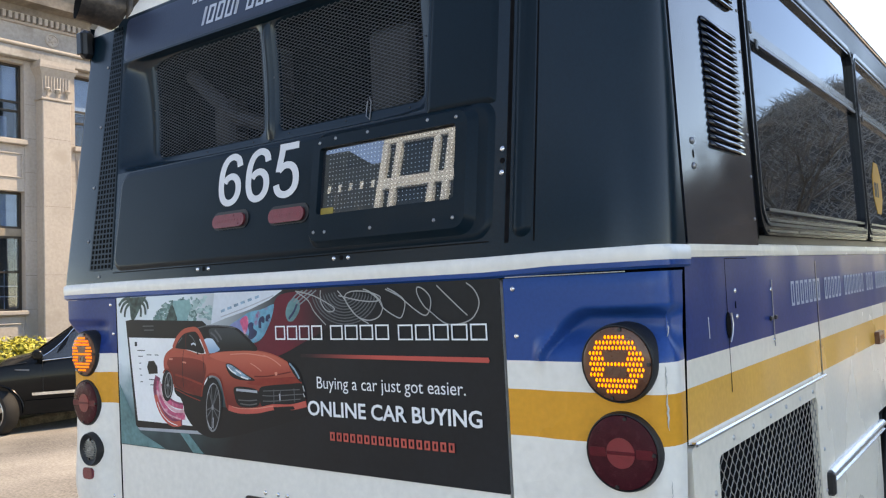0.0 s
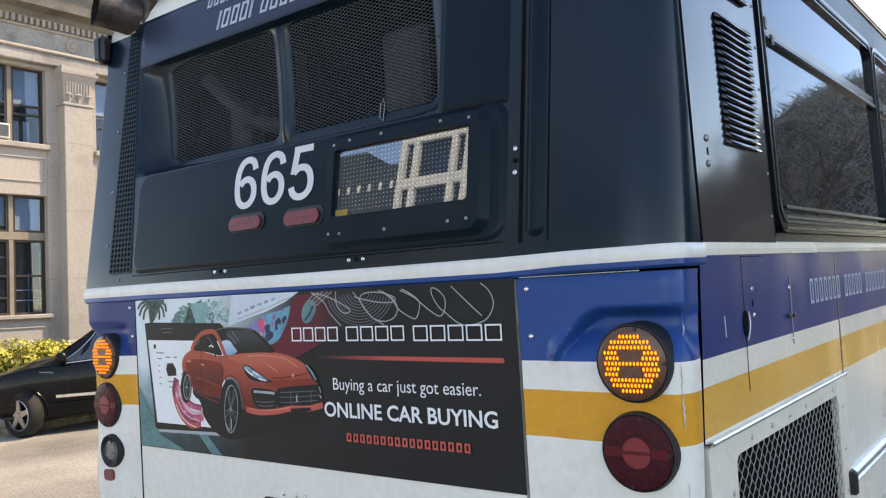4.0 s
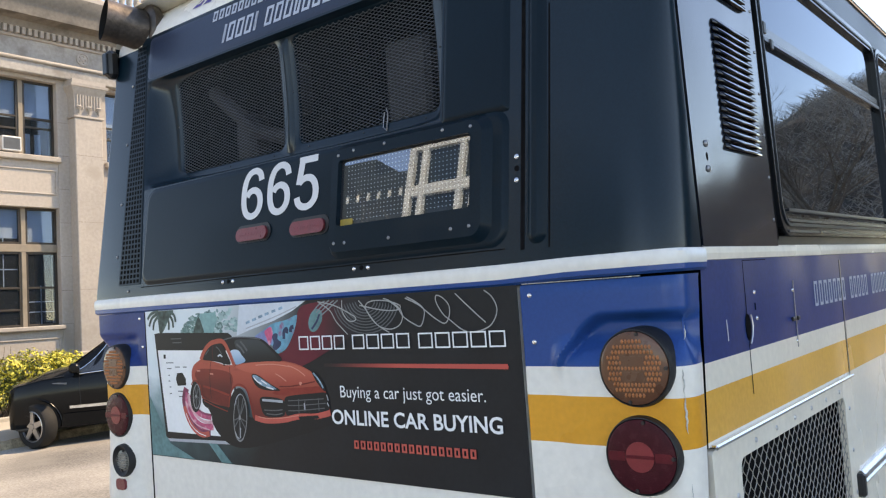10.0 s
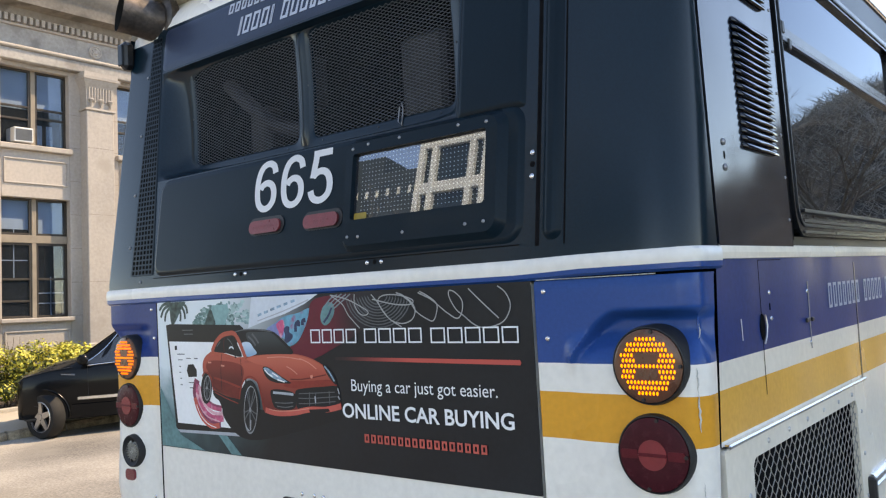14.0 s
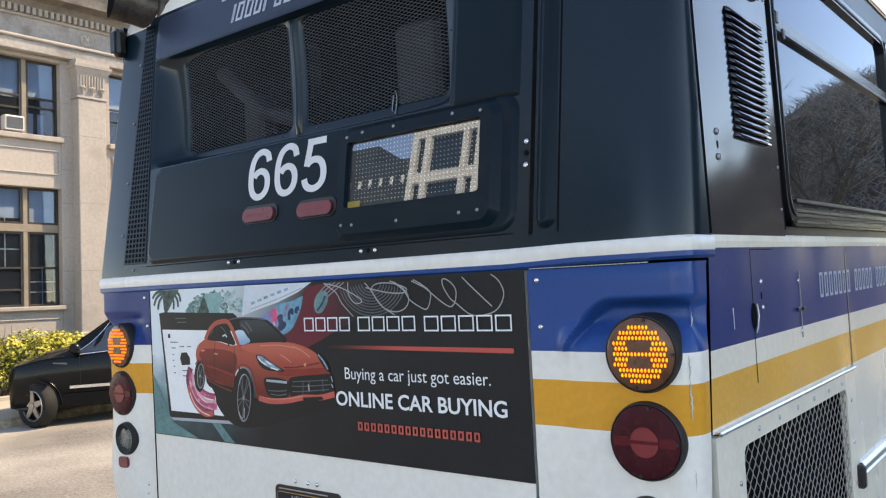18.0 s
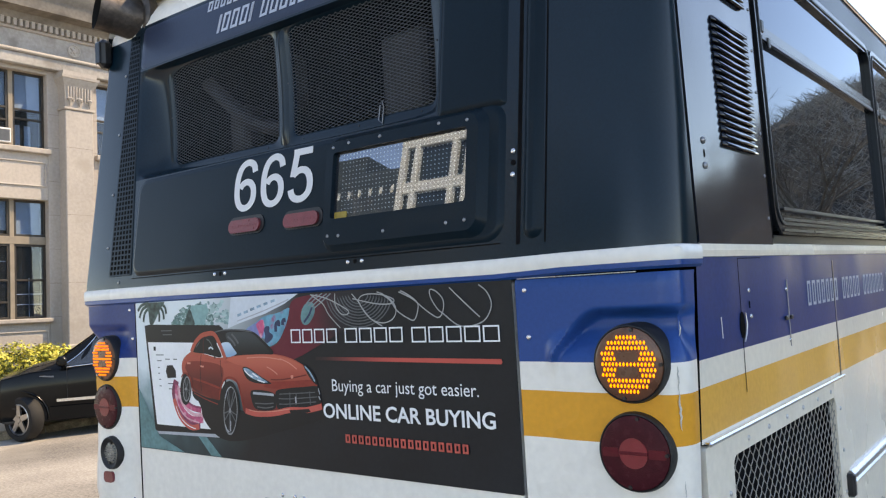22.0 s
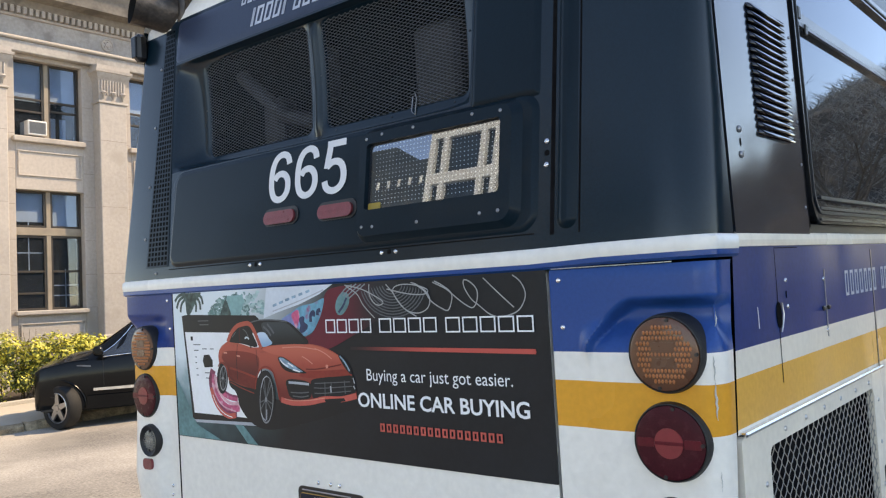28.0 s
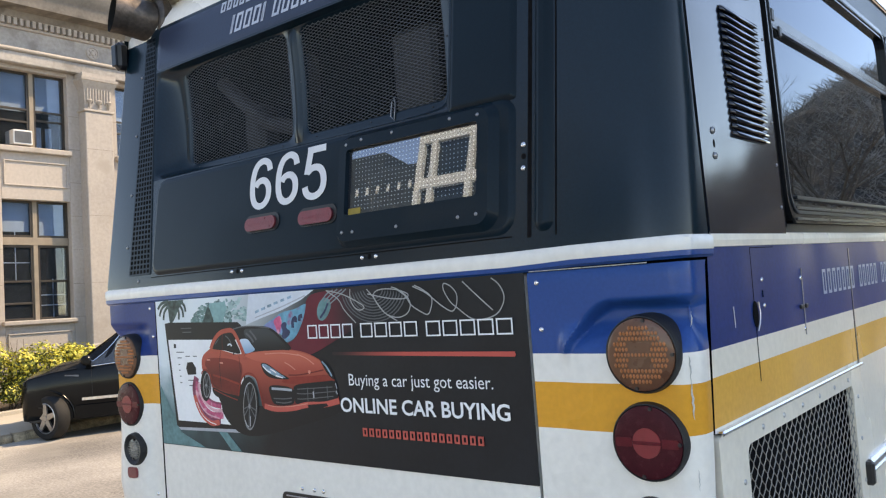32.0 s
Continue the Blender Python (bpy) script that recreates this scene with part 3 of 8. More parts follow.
    g.grid([[(-1.5075 + u, bowed(z) + d * ease(2.29, 2.34, z) * ease(2.735, 2.69, z), z) for u, d in prof] for z in zs_])
    part("mullion", g, NAVY_SHELL, bus, smooth=60)
    for k, (u0, u1, v0, v1, r) in enumerate(wins):
        expanded_mesh("grille_mesh", u0 - 0.01, u1 + 0.01, v0 - 0.01, v1 + 0.006, MESH_U, MESH_V, 0.0011, lambda u, v, d: (u, bowed(v) + 0.006 - d, v), MESH_GREY, bus, seg=0.08)
    g = Shape()
    bay = [(-2.32, 2.2), (-0.66, 2.2), (-0.66, 2.8), (-2.32, 2.8)]
    g.grid([[(x, back + 0.03, z) for x, z in bay], [(x, back + 0.24, z) for x, z in bay]], loop=True)
    g.add([(x, back + 0.24, z) for x, z in bay], [(0, 1, 2, 3)])
    part("radiator_bay", g, CAVITY, bus)
    for x, z, w, h in ((-1.02, 2.48, 0.2, 0.3), (-1.9, 2.42, 0.12, 0.22), (-1.62, 2.58, 0.1, 0.2)):
        g = Shape()
        g.box(x - w / 2, x + w / 2, back + 0.1, back + 0.2, z - h / 2, z + h / 2, 0.02)
        part("radiator_tank", g, ENGINE_GREY, bus)
    g = Shape()
    g.tube([(-2.1, back + 0.12, 2.66), (-1.95, back + 0.1, 2.55), (-1.8, back + 0.1, 2.44), (-1.62, back + 0.12, 2.38)], 0.03)
    part("coolant_hose", g, ENGINE_GREY, bus, smooth=40)
    g = Shape()
    g.tube([(-1.04, back + 0.001, 2.36), (-1.045, back - 0.004, 2.31), (-1.03, back - 0.004, 2.295), (-1.022, back - 0.002, 2.35), (-1.03, back + 0.001, 2.37)], 0.0022, 6)
    part("wire_tie", g, STEEL_DULL, bus, smooth=60)
    # lower door panel of the engine bay, a shallow raised plate with a rounded corner
    lo = lambda d: (lambda u, v: on_rear(u, v, d))
    def soft_plate(name, x0, x1, z0, z1, r, high, soft, mat_):
        """A moulded plate whose edges roll off softly into the surface."""
        g = Shape()
        rings = []
        for k in range(7):
            q = k / 6
            i = soft * q
            rings.append([on_rear(u, v, -0.001 + (high + 0.001) * math.sin(math.pi / 2 * q)) for u, v in rounded(x0 + i, x1 - i, z0 + i, z1 - i, max(0.003, r - i), 6)])
        g.grid(rings, loop=True)
        g.add(rings[-1], [tuple(range(len(rings[-1])))])
        part(name, g, mat_, bus, smooth=60)

    soft_plate("door_panel", -2.262, -0.470, 1.862, 2.255, 0.06, 0.0085, 0.022, NAVY)
    soft_plate("door_surround", -0.715, -0.470, 2.24, 2.745, 0.012, 0.0090, 0.022, NAVY)
    soft_plate("lettered_band", -2.350, -0.470, 2.738, 2.932, 0.03, 0.0030, 0.035, NAVY_BAND)
    soft_plate("pillar_strip", -0.412, -0.350, 1.862, 2.93, 0.03, 0.016, 0.024, NAVY)
    for u0, u1, v0, v1 in ((-0.433, -0.420, 1.85, 2.93), (-0.346, -0.341, 1.85, 2.93), (-2.262, -0.482, 1.8555, 1.8590)):
        g = Shape()
        g.prism(rounded(u0, u1, v0, v1, 0.002, 2), lo(0.0006), lo(-0.002))
        part("door_gap", g, CAVITY, bus)


MESH_U, MESH_V = 0.029, 0.0120


def expanded_mesh(name, u0, u1, v0, v1, pu, pv, r, place, mat_, parent, depth=0.002, seg=9.0):
    """Expanded metal: two families of slanting strands."""
    g = Shape()
    slope = pv / pu
    for fam in (1, -1):
        a = v0 - (u1 - u0) * slope if fam > 0 else v0
        n = int(((v1 - v0) + (u1 - u0) * slope) / pv) + 1
        for i in range(n):
            c = a + i * pv
            # line v = c + fam * slope * (u - u0), clipped to the opening
            ua, ub = u0, u1
            if fam > 0:
                ua, ub = max(u0, u0 + (v0 - c) / slope), min(u1, u0 + (v1 - c) / slope)
            else:
                ua, ub = max(u0, u0 + (c - v1) / slope), min(u1, u0 + (c - v0) / slope)
            if ub - ua < 0.004:
                continue
            va, vb = c + fam * slope * (ua - u0), c + fam * slope * (ub - u0)
            L = math.hypot(ub - ua, vb - va)
            nu, nv = -(vb - va) / L * r, (ub - ua) / L * r
            d = depth * (1 if fam > 0 else 0.6)
            m = max(1, round(L / seg))
            steps = [(ua + (ub - ua) * k / m, va + (vb - va) * k / m) for k in range(m + 1)]
            g.grid([[place(u - nu, v - nv, 0), place(u, v, d), place(u + nu, v + nv, 0)] for u, v in steps])
    return part(name, g, mat_, parent)


STEEL_DULL = material("dull_metal_rail", (0.33, 0.33, 0.34), 0.38, metal=0.9, vary=0.1, scale=8, fine=120, bump=0.01)
MESH_GREY = material("grille_grey", (0.125, 0.145, 0.175), 0.5, vary=0.1, scale=5, fine=50, bump=0)
ENGINE_GREY = material("engine_grey", (0.028, 0.03, 0.033), 0.6, vary=0.3, scale=8, fine=60, bump=0.05)
MESH_WHITE = material("bare_mesh_metal", (0.40, 0.37, 0.33), 0.5, metal=0.35, vary=0.1, scale=5, fine=50, bump=0)
build_lower_rear()
build_upper_rear()


def build_sides():
    """Side walls: lower skirts with paint bands, belt, pillars, and the roof."""
    # paints with the side's shade and warm bounce light mixed into their colour
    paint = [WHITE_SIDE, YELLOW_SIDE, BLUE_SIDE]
    for s, name in ((1, "side_wall"), (-1, "side_wall")):
        fx = (lambda x: x) if s > 0 else (lambda x: -WIDTH - 0.6 * x)
        for y0, y1, zlo in ((None, 1.50, 1.336), (1.506, 2.62, 0.42), (2.62, 3.95, 1.02), (3.95, 8.2, 0.42), (8.2, 9.6, 1.02), (9.6, 11.2, 0.42)):
            g = Shape()
            zs = [z for z in (0.42, 0.8, 1.02, 1.2, 1.336, 1.348, 1.40, 1.468, 1.50, 1.535, 1.60, 1.68, 1.765) if z >= zlo]
            rows = []
            for z in zs:
                ya = 0.075 + 0.06 * (z - 1.2) / 0.55 if y0 is None else y0
                ys = [ya + (y1 - ya) * i / 6 for i in range(7)]
                rows.append([(fx(0.0), y, z) for y in ys] + [(fx(-0.03), y1, z)])
            g.grid(rows, lambda i, j: 0 if zs[i] < 1.345 else 1 if zs[i] < 1.465 else 0 if zs[i] < 1.53 else 2)
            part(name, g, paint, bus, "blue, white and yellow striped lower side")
        g = Shape()
        rows = [[(fx(side_x(z) + d), 0.16 + 0.9 * i, z) for i in range(13)] for z, d in ((1.765, 0.0), (1.786, 0.0), (1.787, 0.004), (1.803, 0.006), (1.819, 0.004), (1.823, 0.0))]
        g.grid(rows, lambda i, j: 1 if i < 1 else 0)
        part("side_belt", g, [WHITE_SIDE, BLUE_SIDE], bus)
        g = Shape()
        rows = [[(fx(side_x(z)), 0.15 + (y - 0.15), z) for y in (0.76, 3, 6, 11.2)] for z in (2.80, 2.85, 2.92, 2.95)]
        g.grid(rows)
        part("cant_rail", g, NAVY, bus)
        g = Shape()
        g.grid([[(fx(side_x(z)), y, z) for y in (0.76, 3, 6, 11.2)] for z in (1.816, 1.85)])
        part("sill_strip", g, NAVY, bus)
    g = Shape()
    g.grid([[(left_x(z), y, z) for y in (0.155, 0.4, 0.80)] for z in (1.816, 2.2, 2.6, 2.95)])
    part("corner_skin", g, NAVY, bus)
    g = Shape()
    prof = [(side_x(z), z) for z in (2.95, 2.97, 3.0, 3.03, 3.06, 3.09)]
    pts = [(left_x(z), z) for x, z in prof] + [(-WIDTH / 2 - 0.6, 3.13), (-WIDTH / 2, 3.14), (-WIDTH / 2 + 0.6, 3.13)] + [(x, z) for x, z in reversed(prof)]
    g.grid([[(x, y, z) for x, z in pts] for y in (0.155, 3, 6, 11.2)])
    part("roof", g, WHITE, bus, "white roof", smooth=50)
    g = Shape()
    g.grid([[(side_x(3.11) - 0.0, 0.155, 3.11), (left_x(3.11), 0.155, 3.11)], [(-0.7, 0.6, 3.13), (-1.9, 0.6, 3.13)]])
    part("roof_cap", g, WHITE, bus)
    g = Shape()
    g.tube([(side_x(2.955) + 0.008, y, 2.957) for y in (0.16, 2, 5, 8, 11.2)], 0.012)
    part("drip_rail", g, CHROME, bus, "bright metal drip rail", smooth=60)
    g = Shape()
    g.box(-WIDTH + 0.03, -0.03, 11.15, 11.25, 0.4, 3.08, 0.04)
    part("front_end", g, WHITE, bus)
    g = Shape()
    g.box(-WIDTH + 0.06, -0.06, 0.3, 11.1, 0.35, 0.5)
    g.box(-WIDTH + 0.05, -0.05, 0.5, 11.1, 1.0, 1.05)
    part("floor_pan", g, CAVITY, bus)
    # seats that show dimly through the tinted windows
    for k in range(10):
        y = 1.1 + 0.86 * k
        for x in (-0.5, -2.1):
            s = Shape()
            s.box(x - 0.42, x + 0.42, y, y + 0.09, 1.45, 1.98, 0.03)
            s.box(x - 0.42, x + 0.42, y + 0.05, y + 0.45, 1.38, 1.48, 0.03)
            part("passenger_seat", s, SEAT, bus, "dark blue seat")


def side_window(y0, y1, s=1):
    """A sliding bus window: rubber frame, upper pane, transom and lower pane."""
    fx = (lambda x: x) if s > 0 else (lambda x: -WIDTH - 0.6 * x)
    place = lambda d: (lambda u, v: (fx(side_x(v) + d), u, v))
    z0, z1, zt = 1.852, 2.798, 2.505
    g = Shape()
    outer, inner = rounded(y0, y1, z0, z1, 0.085, 6), rounded(y0 + 0.042, y1 - 0.042, z0 + 0.062, z1 - 0.042, 0.05, 6)
    g.ring(outer, inner, place(0.012), place(-0.03))
    mid0, mid1 = rounded(y0 + 0.022, y1 - 0.022, z0 + 0.03, z1 - 0.022, 0.07, 6), rounded(y0 + 0.03, y1 - 0.03, z0 + 0.04, z1 - 0.03, 0.065, 6)
    g.ring(mid0, mid1, place(0.016), place(0.010), 1)
    w = part("window_frame", g, [BLACK_FRAME, NAVY_TRIM], bus, "glossy black window frame", smooth=40)
    g = Shape()
    g.prism(rounded(y0 + 0.03, y1 - 0.03, zt - 0.034, zt + 0.018, 0.006, 2), place(0.009), place(-0.02))
    part("transom", g, BLACK_FRAME, w)
    g = Shape()
    g.prism(rounded(y0 + 0.045, y1 - 0.045, zt - 0.030, zt - 0.018, 0.003, 2), place(0.013), place(0.006))
    part("transom_rail", g, DARK_RAIL, w)
    g = Shape()
    g.prism(rounded(y0 + 0.11, y1 - 0.05, z0 + 0.078, z0 + 0.089, 0.003, 2), place(0.010), place(-0.01))
    g.prism(rounded(y0 + 0.07, y1 - 0.05, z0 + 0.045, z0 + 0.053, 0.003, 2), place(0.017), place(0.010))
    g.prism(rounded(y0 + 0.07, y1 - 0.06, z0 + 0.010, z0 + 0.018, 0.003, 2), place(0.016), place(0.010))
    part("sill_rail", g, DARK_RAIL, w)
    for a, b, name in ((z0 + 0.05, zt - 0.03, "lower_pane"), (zt, z1 - 0.03, "upper_pane")):
        g = Shape()
        g.prism(rounded(y0 + 0.03, y1 - 0.03, a, b, 0.03, 3), place(-0.006), place(-0.010))
        part(name, g, BUS_GLASS, w, "tinted glass pane").visible_shadow = False
    g = Shape()
    g.box(fx(side_x(zt) + 0.010), fx(side_x(zt) + 0.018), y0 + 0.035, y0 + 0.06, zt - 0.01, zt + 0.03, 0.003)
    part("latch", g, BLACK_PLASTIC, w)
    g = Shape()
    g.box(fx(side_x(zt) + 0.010), fx(side_x(zt) + 0.018), y0 + 0.10, y0 + 0.125, zt - 0.05, zt - 0.015, 0.003)
    part("latch", g, BLACK_PLASTIC, w)


BLACK_FRAME = material("glossy_black_frame", (0.010, 0.012, 0.015), 0.2, vary=0.1, scale=4, fine=80, bump=0.004, coat=0.12, spec=0.22)
DARK_RAIL = material("dark_window_rail", (0.055, 0.06, 0.07), 0.3, metal=0.6, vary=0.1, scale=5, fine=80, bump=0.004, spec=0.4)
SEAT = material("dark_blue_seat", (0.02, 0.03, 0.06), 0.7, vary=0.1, scale=6, fine=60, bump=0.02)
BUS_GLASS = pane("tinted_bus_glass", (0.014, 0.016, 0.018), 0.01, 0.35, 0.05, (0.72, 0.80, 0.90))
build_sides()
for k in range(5):
    side_window(0.795 + 1.845 * k, 2.625 + 1.845 * k)
    side_window(0.795 + 1.845 * k, 2.625 + 1.845 * k, -1)


def build_wheel(at, parent, r=0.49, name="wheel"):
    g = Shape()
    x, y, z = at
    g.turned((x, y, z), (1, 0, 0), [(0.28, 0.0), (r - 0.06, 0.01), (r - 0.01, -0.03), (r, -0.08), (r, -0.22), (r - 0.03, -0.27), (0.25, -0.28)], 40)
    w = part(name, g, BLACK, parent, "black tyre", smooth=50)
    g = Shape()
    g.turned((x, y, z), (1, 0, 0), [(0.285, -0.01), (0.26, -0.03), (0.2, -0.10), (0.1, -0.08), (0.09, -0.02), (0.0, -0.015)], 32)
    part("rim", g, STEEL, w, smooth=40)


for wy in (3.28, 8.9):
    for wx in (-0.04, -WIDTH + 0.32):
        build_wheel((wx, wy, 0.49), bus)
g = Shape()
for wy in (3.28, 8.9):
    for wx in (-0.35, -WIDTH + 0.04):
        g.box(wx, wx + 0.31, wy - 0.66, wy + 0.66, 1.0, 1.04)
part("wheel_housing", g, CAVITY, bus)


# ---------------------------------------------------------------- stone building across the street
DARK_FRAME = material("dark_bronze_frame", (0.035, 0.028, 0.022), 0.45, vary=0.15, scale=6, fine=80, bump=0.02)
TAN_FRAME = material("tan_painted_mullion", (0.27, 0.225, 0.175), 0.6, vary=0.1, scale=5, fine=60, bump=0.02)
# interior shade put into the wall colour
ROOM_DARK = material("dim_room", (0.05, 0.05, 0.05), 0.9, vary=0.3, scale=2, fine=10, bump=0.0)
CURTAIN = material("pale_blind", (0.64, 0.68, 0.72), 0.8, vary=0.08, scale=3, fine=40, bump=0.02)
HOUSE_GLASS = pane("window_glass", (0.10, 0.115, 0.13), 0.01, 0.9)
STONE_DARK = material("weathered_shaded_limestone", (0.21, 0.188, 0.165), 0.85, vary=0.14, scale=0.8, fine=12, bump=0.06, other=(0.12, 0.108, 0.096), other_at=0.55)
AC_WHITE = material("white_appliance_plastic", (0.7, 0.7, 0.68), 0.4, vary=0.04, scale=6, fine=60, bump=0.01)
AC_GREY = material("grey_appliance_grille", (0.16, 0.17, 0.18), 0.5, vary=0.1, scale=6, fine=60, bump=0.02)
BAY, FIRST = 2.98, 7.56
LOW = road_height(-20)
civic = thing("civic_building", "warm limestone civic building with pilasters and tall windows", "building")
# the street falls gently towards the front of the bus, and the bus with it
STREET_TILT, STREET_SHIFT = (radians(-1.25), 0, 0), (0, -0.098, 0.166)
civic.rotation_euler, civic.location = STREET_TILT, STREET_SHIFT


OPEN = 0.83


def stone(name, x0, x1, y0, y1, z0, z1, b=0.012, mat_=None, label=""):
    g = Shape()
    g.box(x0, x1, y0, y1, z0, z1, b)
    return part(name, g, mat_ or STONE, civic, label)


def sash(win, y0, y1, z0, z1, x, rails=(), t=0.055, depth=0.06, muntin=False):
    """One glazed light: four frame bars, rails across it, and the pane."""
    for a, b, c, d in ((y0, y1, z0, z0 + t), (y0, y1, z1 - t, z1), (y0, y0 + t, z0 + t, z1 - t), (y1 - t, y1, z0 + t, z1 - t)):
        g = Shape()
        g.box(x - depth, x, a, b, c, d, 0.006)
        part("sash_bar", g, DARK_FRAME, win)
    for r in rails:
        g = Shape()
        g.box(x - depth * 0.8, x + 0.008, y0 + t, y1 - t, r - 0.025, r + 0.025, 0.006)
        part("meeting_rail", g, DARK_FRAME, win)
    g = Shape()
    g.box(x - 0.035, x - 0.028, y0 + 0.03, y1 - 0.03, z0 + 0.03, z1 - 0.03)
    part("pane", g, HOUSE_GLASS, win).visible_shadow = False


def window(k, floor):
    """A two-light window, with transom lights on the ground floor; room and blinds behind it."""
    yc = FIRST + BAY * k
    y0, y1 = yc - OPEN, yc + OPEN
    z0, z1 = (1.60, 4.51) if floor == 0 else (5.80, 7.70)
    x = FACADE_X - 0.18
    g = Shape()
    g.box(x - 0.05, x + 0.02, yc - 0.055, yc + 0.055, z0, z1, 0.008)
    win = part("window", g, TAN_FRAME, civic, "two-light window in a dark bronze frame")
    for s in (0, 1):
        a, b = (y0, yc - 0.055) if s == 0 else (yc + 0.055, y1)
        if floor == 0:
            sash(win, a, b, 3.61, z1, x)
            sash(win, a, b, z0, 3.42, x, (2.54,) if s else (2.54, 2.01))
        else:
            sash(win, a, b, z0, z1, x, (6.77, 6.46) if s == 0 else (6.76, 6.53))
    if floor == 0:
        g = Shape()
        g.box(x - 0.05, x + 0.025, y0, y1, 3.42, 3.61, 0.008)
        part("transom_bar", g, TAN_FRAME, win)
    # room behind, its walls coloured dark to stand for the unlit interior
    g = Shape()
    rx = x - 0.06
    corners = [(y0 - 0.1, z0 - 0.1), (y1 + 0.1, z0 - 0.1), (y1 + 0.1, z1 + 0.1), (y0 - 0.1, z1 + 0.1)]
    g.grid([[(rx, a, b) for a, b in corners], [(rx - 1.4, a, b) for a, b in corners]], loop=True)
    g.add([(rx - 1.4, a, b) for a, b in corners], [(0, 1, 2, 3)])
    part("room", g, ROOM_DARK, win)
    rng = random.Random(10 * k + floor + 3)
    for a, b in ((y0 + 0.08, yc - 0.1), (yc + 0.1, y1 - 0.08)):
        drop = rng.uniform(0.5, 0.56) * (z1 - z0) if floor else rng.uniform(0.2, 0.45) * (z1 - z0)
        g = Shape()
        g.box(rx - 0.03, rx - 0.02, a, b, z1 - drop, z1 - 0.05)
        part("blind", g, CURTAIN, win, "pale roller blind")
        if floor == 1 and a > yc:
            for q in (0.15, 0.55):
                g = Shape()
                g.box(rx - 0.22, rx - 0.21, a + q * (b - a), a + (q + 0.24) * (b - a), z0 + 0.08, z0 + 0.62)
                part("curtain", g, CURTAIN, win)
    if floor == 0:
        # faint glazing bars of an inner storm sash
        for a, b, zc in ((y0, yc - 0.055, 4.07), (yc + 0.055, y1, 4.07), (y0, yc - 0.055, 3.0), (yc + 0.055, y1, 1.95), (yc + 0.055, y1, 2.2)):
            g = Shape()
            g.box(x - 0.09, x - 0.075, a + 0.06, b - 0.06, zc - 0.012, zc + 0.012)
            part("glazing_bar", g, CURTAIN, win)
            g = Shape()
            g.box(x - 0.09, x - 0.075, (a + b) / 2 - 0.01, (a + b) / 2 + 0.01, zc - 0.42, zc + 0.40)
            part("glazing_bar", g, CURTAIN, win)


def bay(k):
    yc = FIRST + BAY * k
    f, back = FACADE_X, FACADE_X - 0.5
    # masonry round the two openings
    stone("wall_pier", back, f, yc - BAY / 2 - 0.02, yc - OPEN, 0.7, 7.80)
    stone("wall_pier", back, f, yc + OPEN, yc + BAY / 2 - 0.022, 0.7, 7.80)
    stone("apron", back, f - 0.001, yc - OPEN, yc + OPEN, 0.7, 1.50)
    stone("lintel", back, f - 0.001, yc - OPEN, yc + OPEN, 7.70, 7.80)
    stone("spandrel", back, f - 0.002, yc - OPEN, yc + OPEN, 4.51, 5.66)
    for z0, z1 in ((1.49, 1.60), (5.655, 5.79)):
        stone("window_sill", f - 0.30, f + 0.13, yc - 0.91, yc + 0.88, z0, z1, 0.02, label="pale projecting stone sill")
    # framed panel in the spandrel and below the lower sill
    for a, b in ((4.84, 5.46), (0.78, 1.30)):
        for y0, y1, z0, z1 in ((yc - 0.78, yc + 0.78, a, a + 0.035), (yc - 0.78, yc + 0.78, b - 0.035, b), (yc - 0.78, yc - 0.745, a + 0.035, b - 0.035), (yc + 0.745, yc + 0.78, a + 0.035, b - 0.035)):
            stone("panel_moulding", f - 0.01, f + 0.03, y0, y1, z0, z1, 0.01)
    # block joints on the piers
    for z in (1.62, 2.45, 3.3, 4.15, 5.0, 5.85, 6.7):
        for y0, y1 in ((yc - BAY / 2 - 0.02, yc - OPEN), (yc + OPEN, yc + BAY / 2 - 0.022)):
            stone("block_joint", f - 0.01, f + 0.0015, y0 + 0.01, y1 - 0.01, z, z + 0.007, 0.0, STONE_DARK)
    window(k, 0)
    window(k, 1)
    pilaster(yc + BAY / 2)


CAPITAL = ((6.88, 0.365, 0.32), (7.25, 0.37, 0.32), (7.40, 0.385, 0.33), (7.47, 0.41, 0.36), (7.54, 0.455, 0.41), (7.60, 0.475, 0.43), (7.61, 0.49, 0.45), (7.68, 0.50, 0.46), (7.69, 0.45, 0.40), (7.80, 0.45, 0.40))


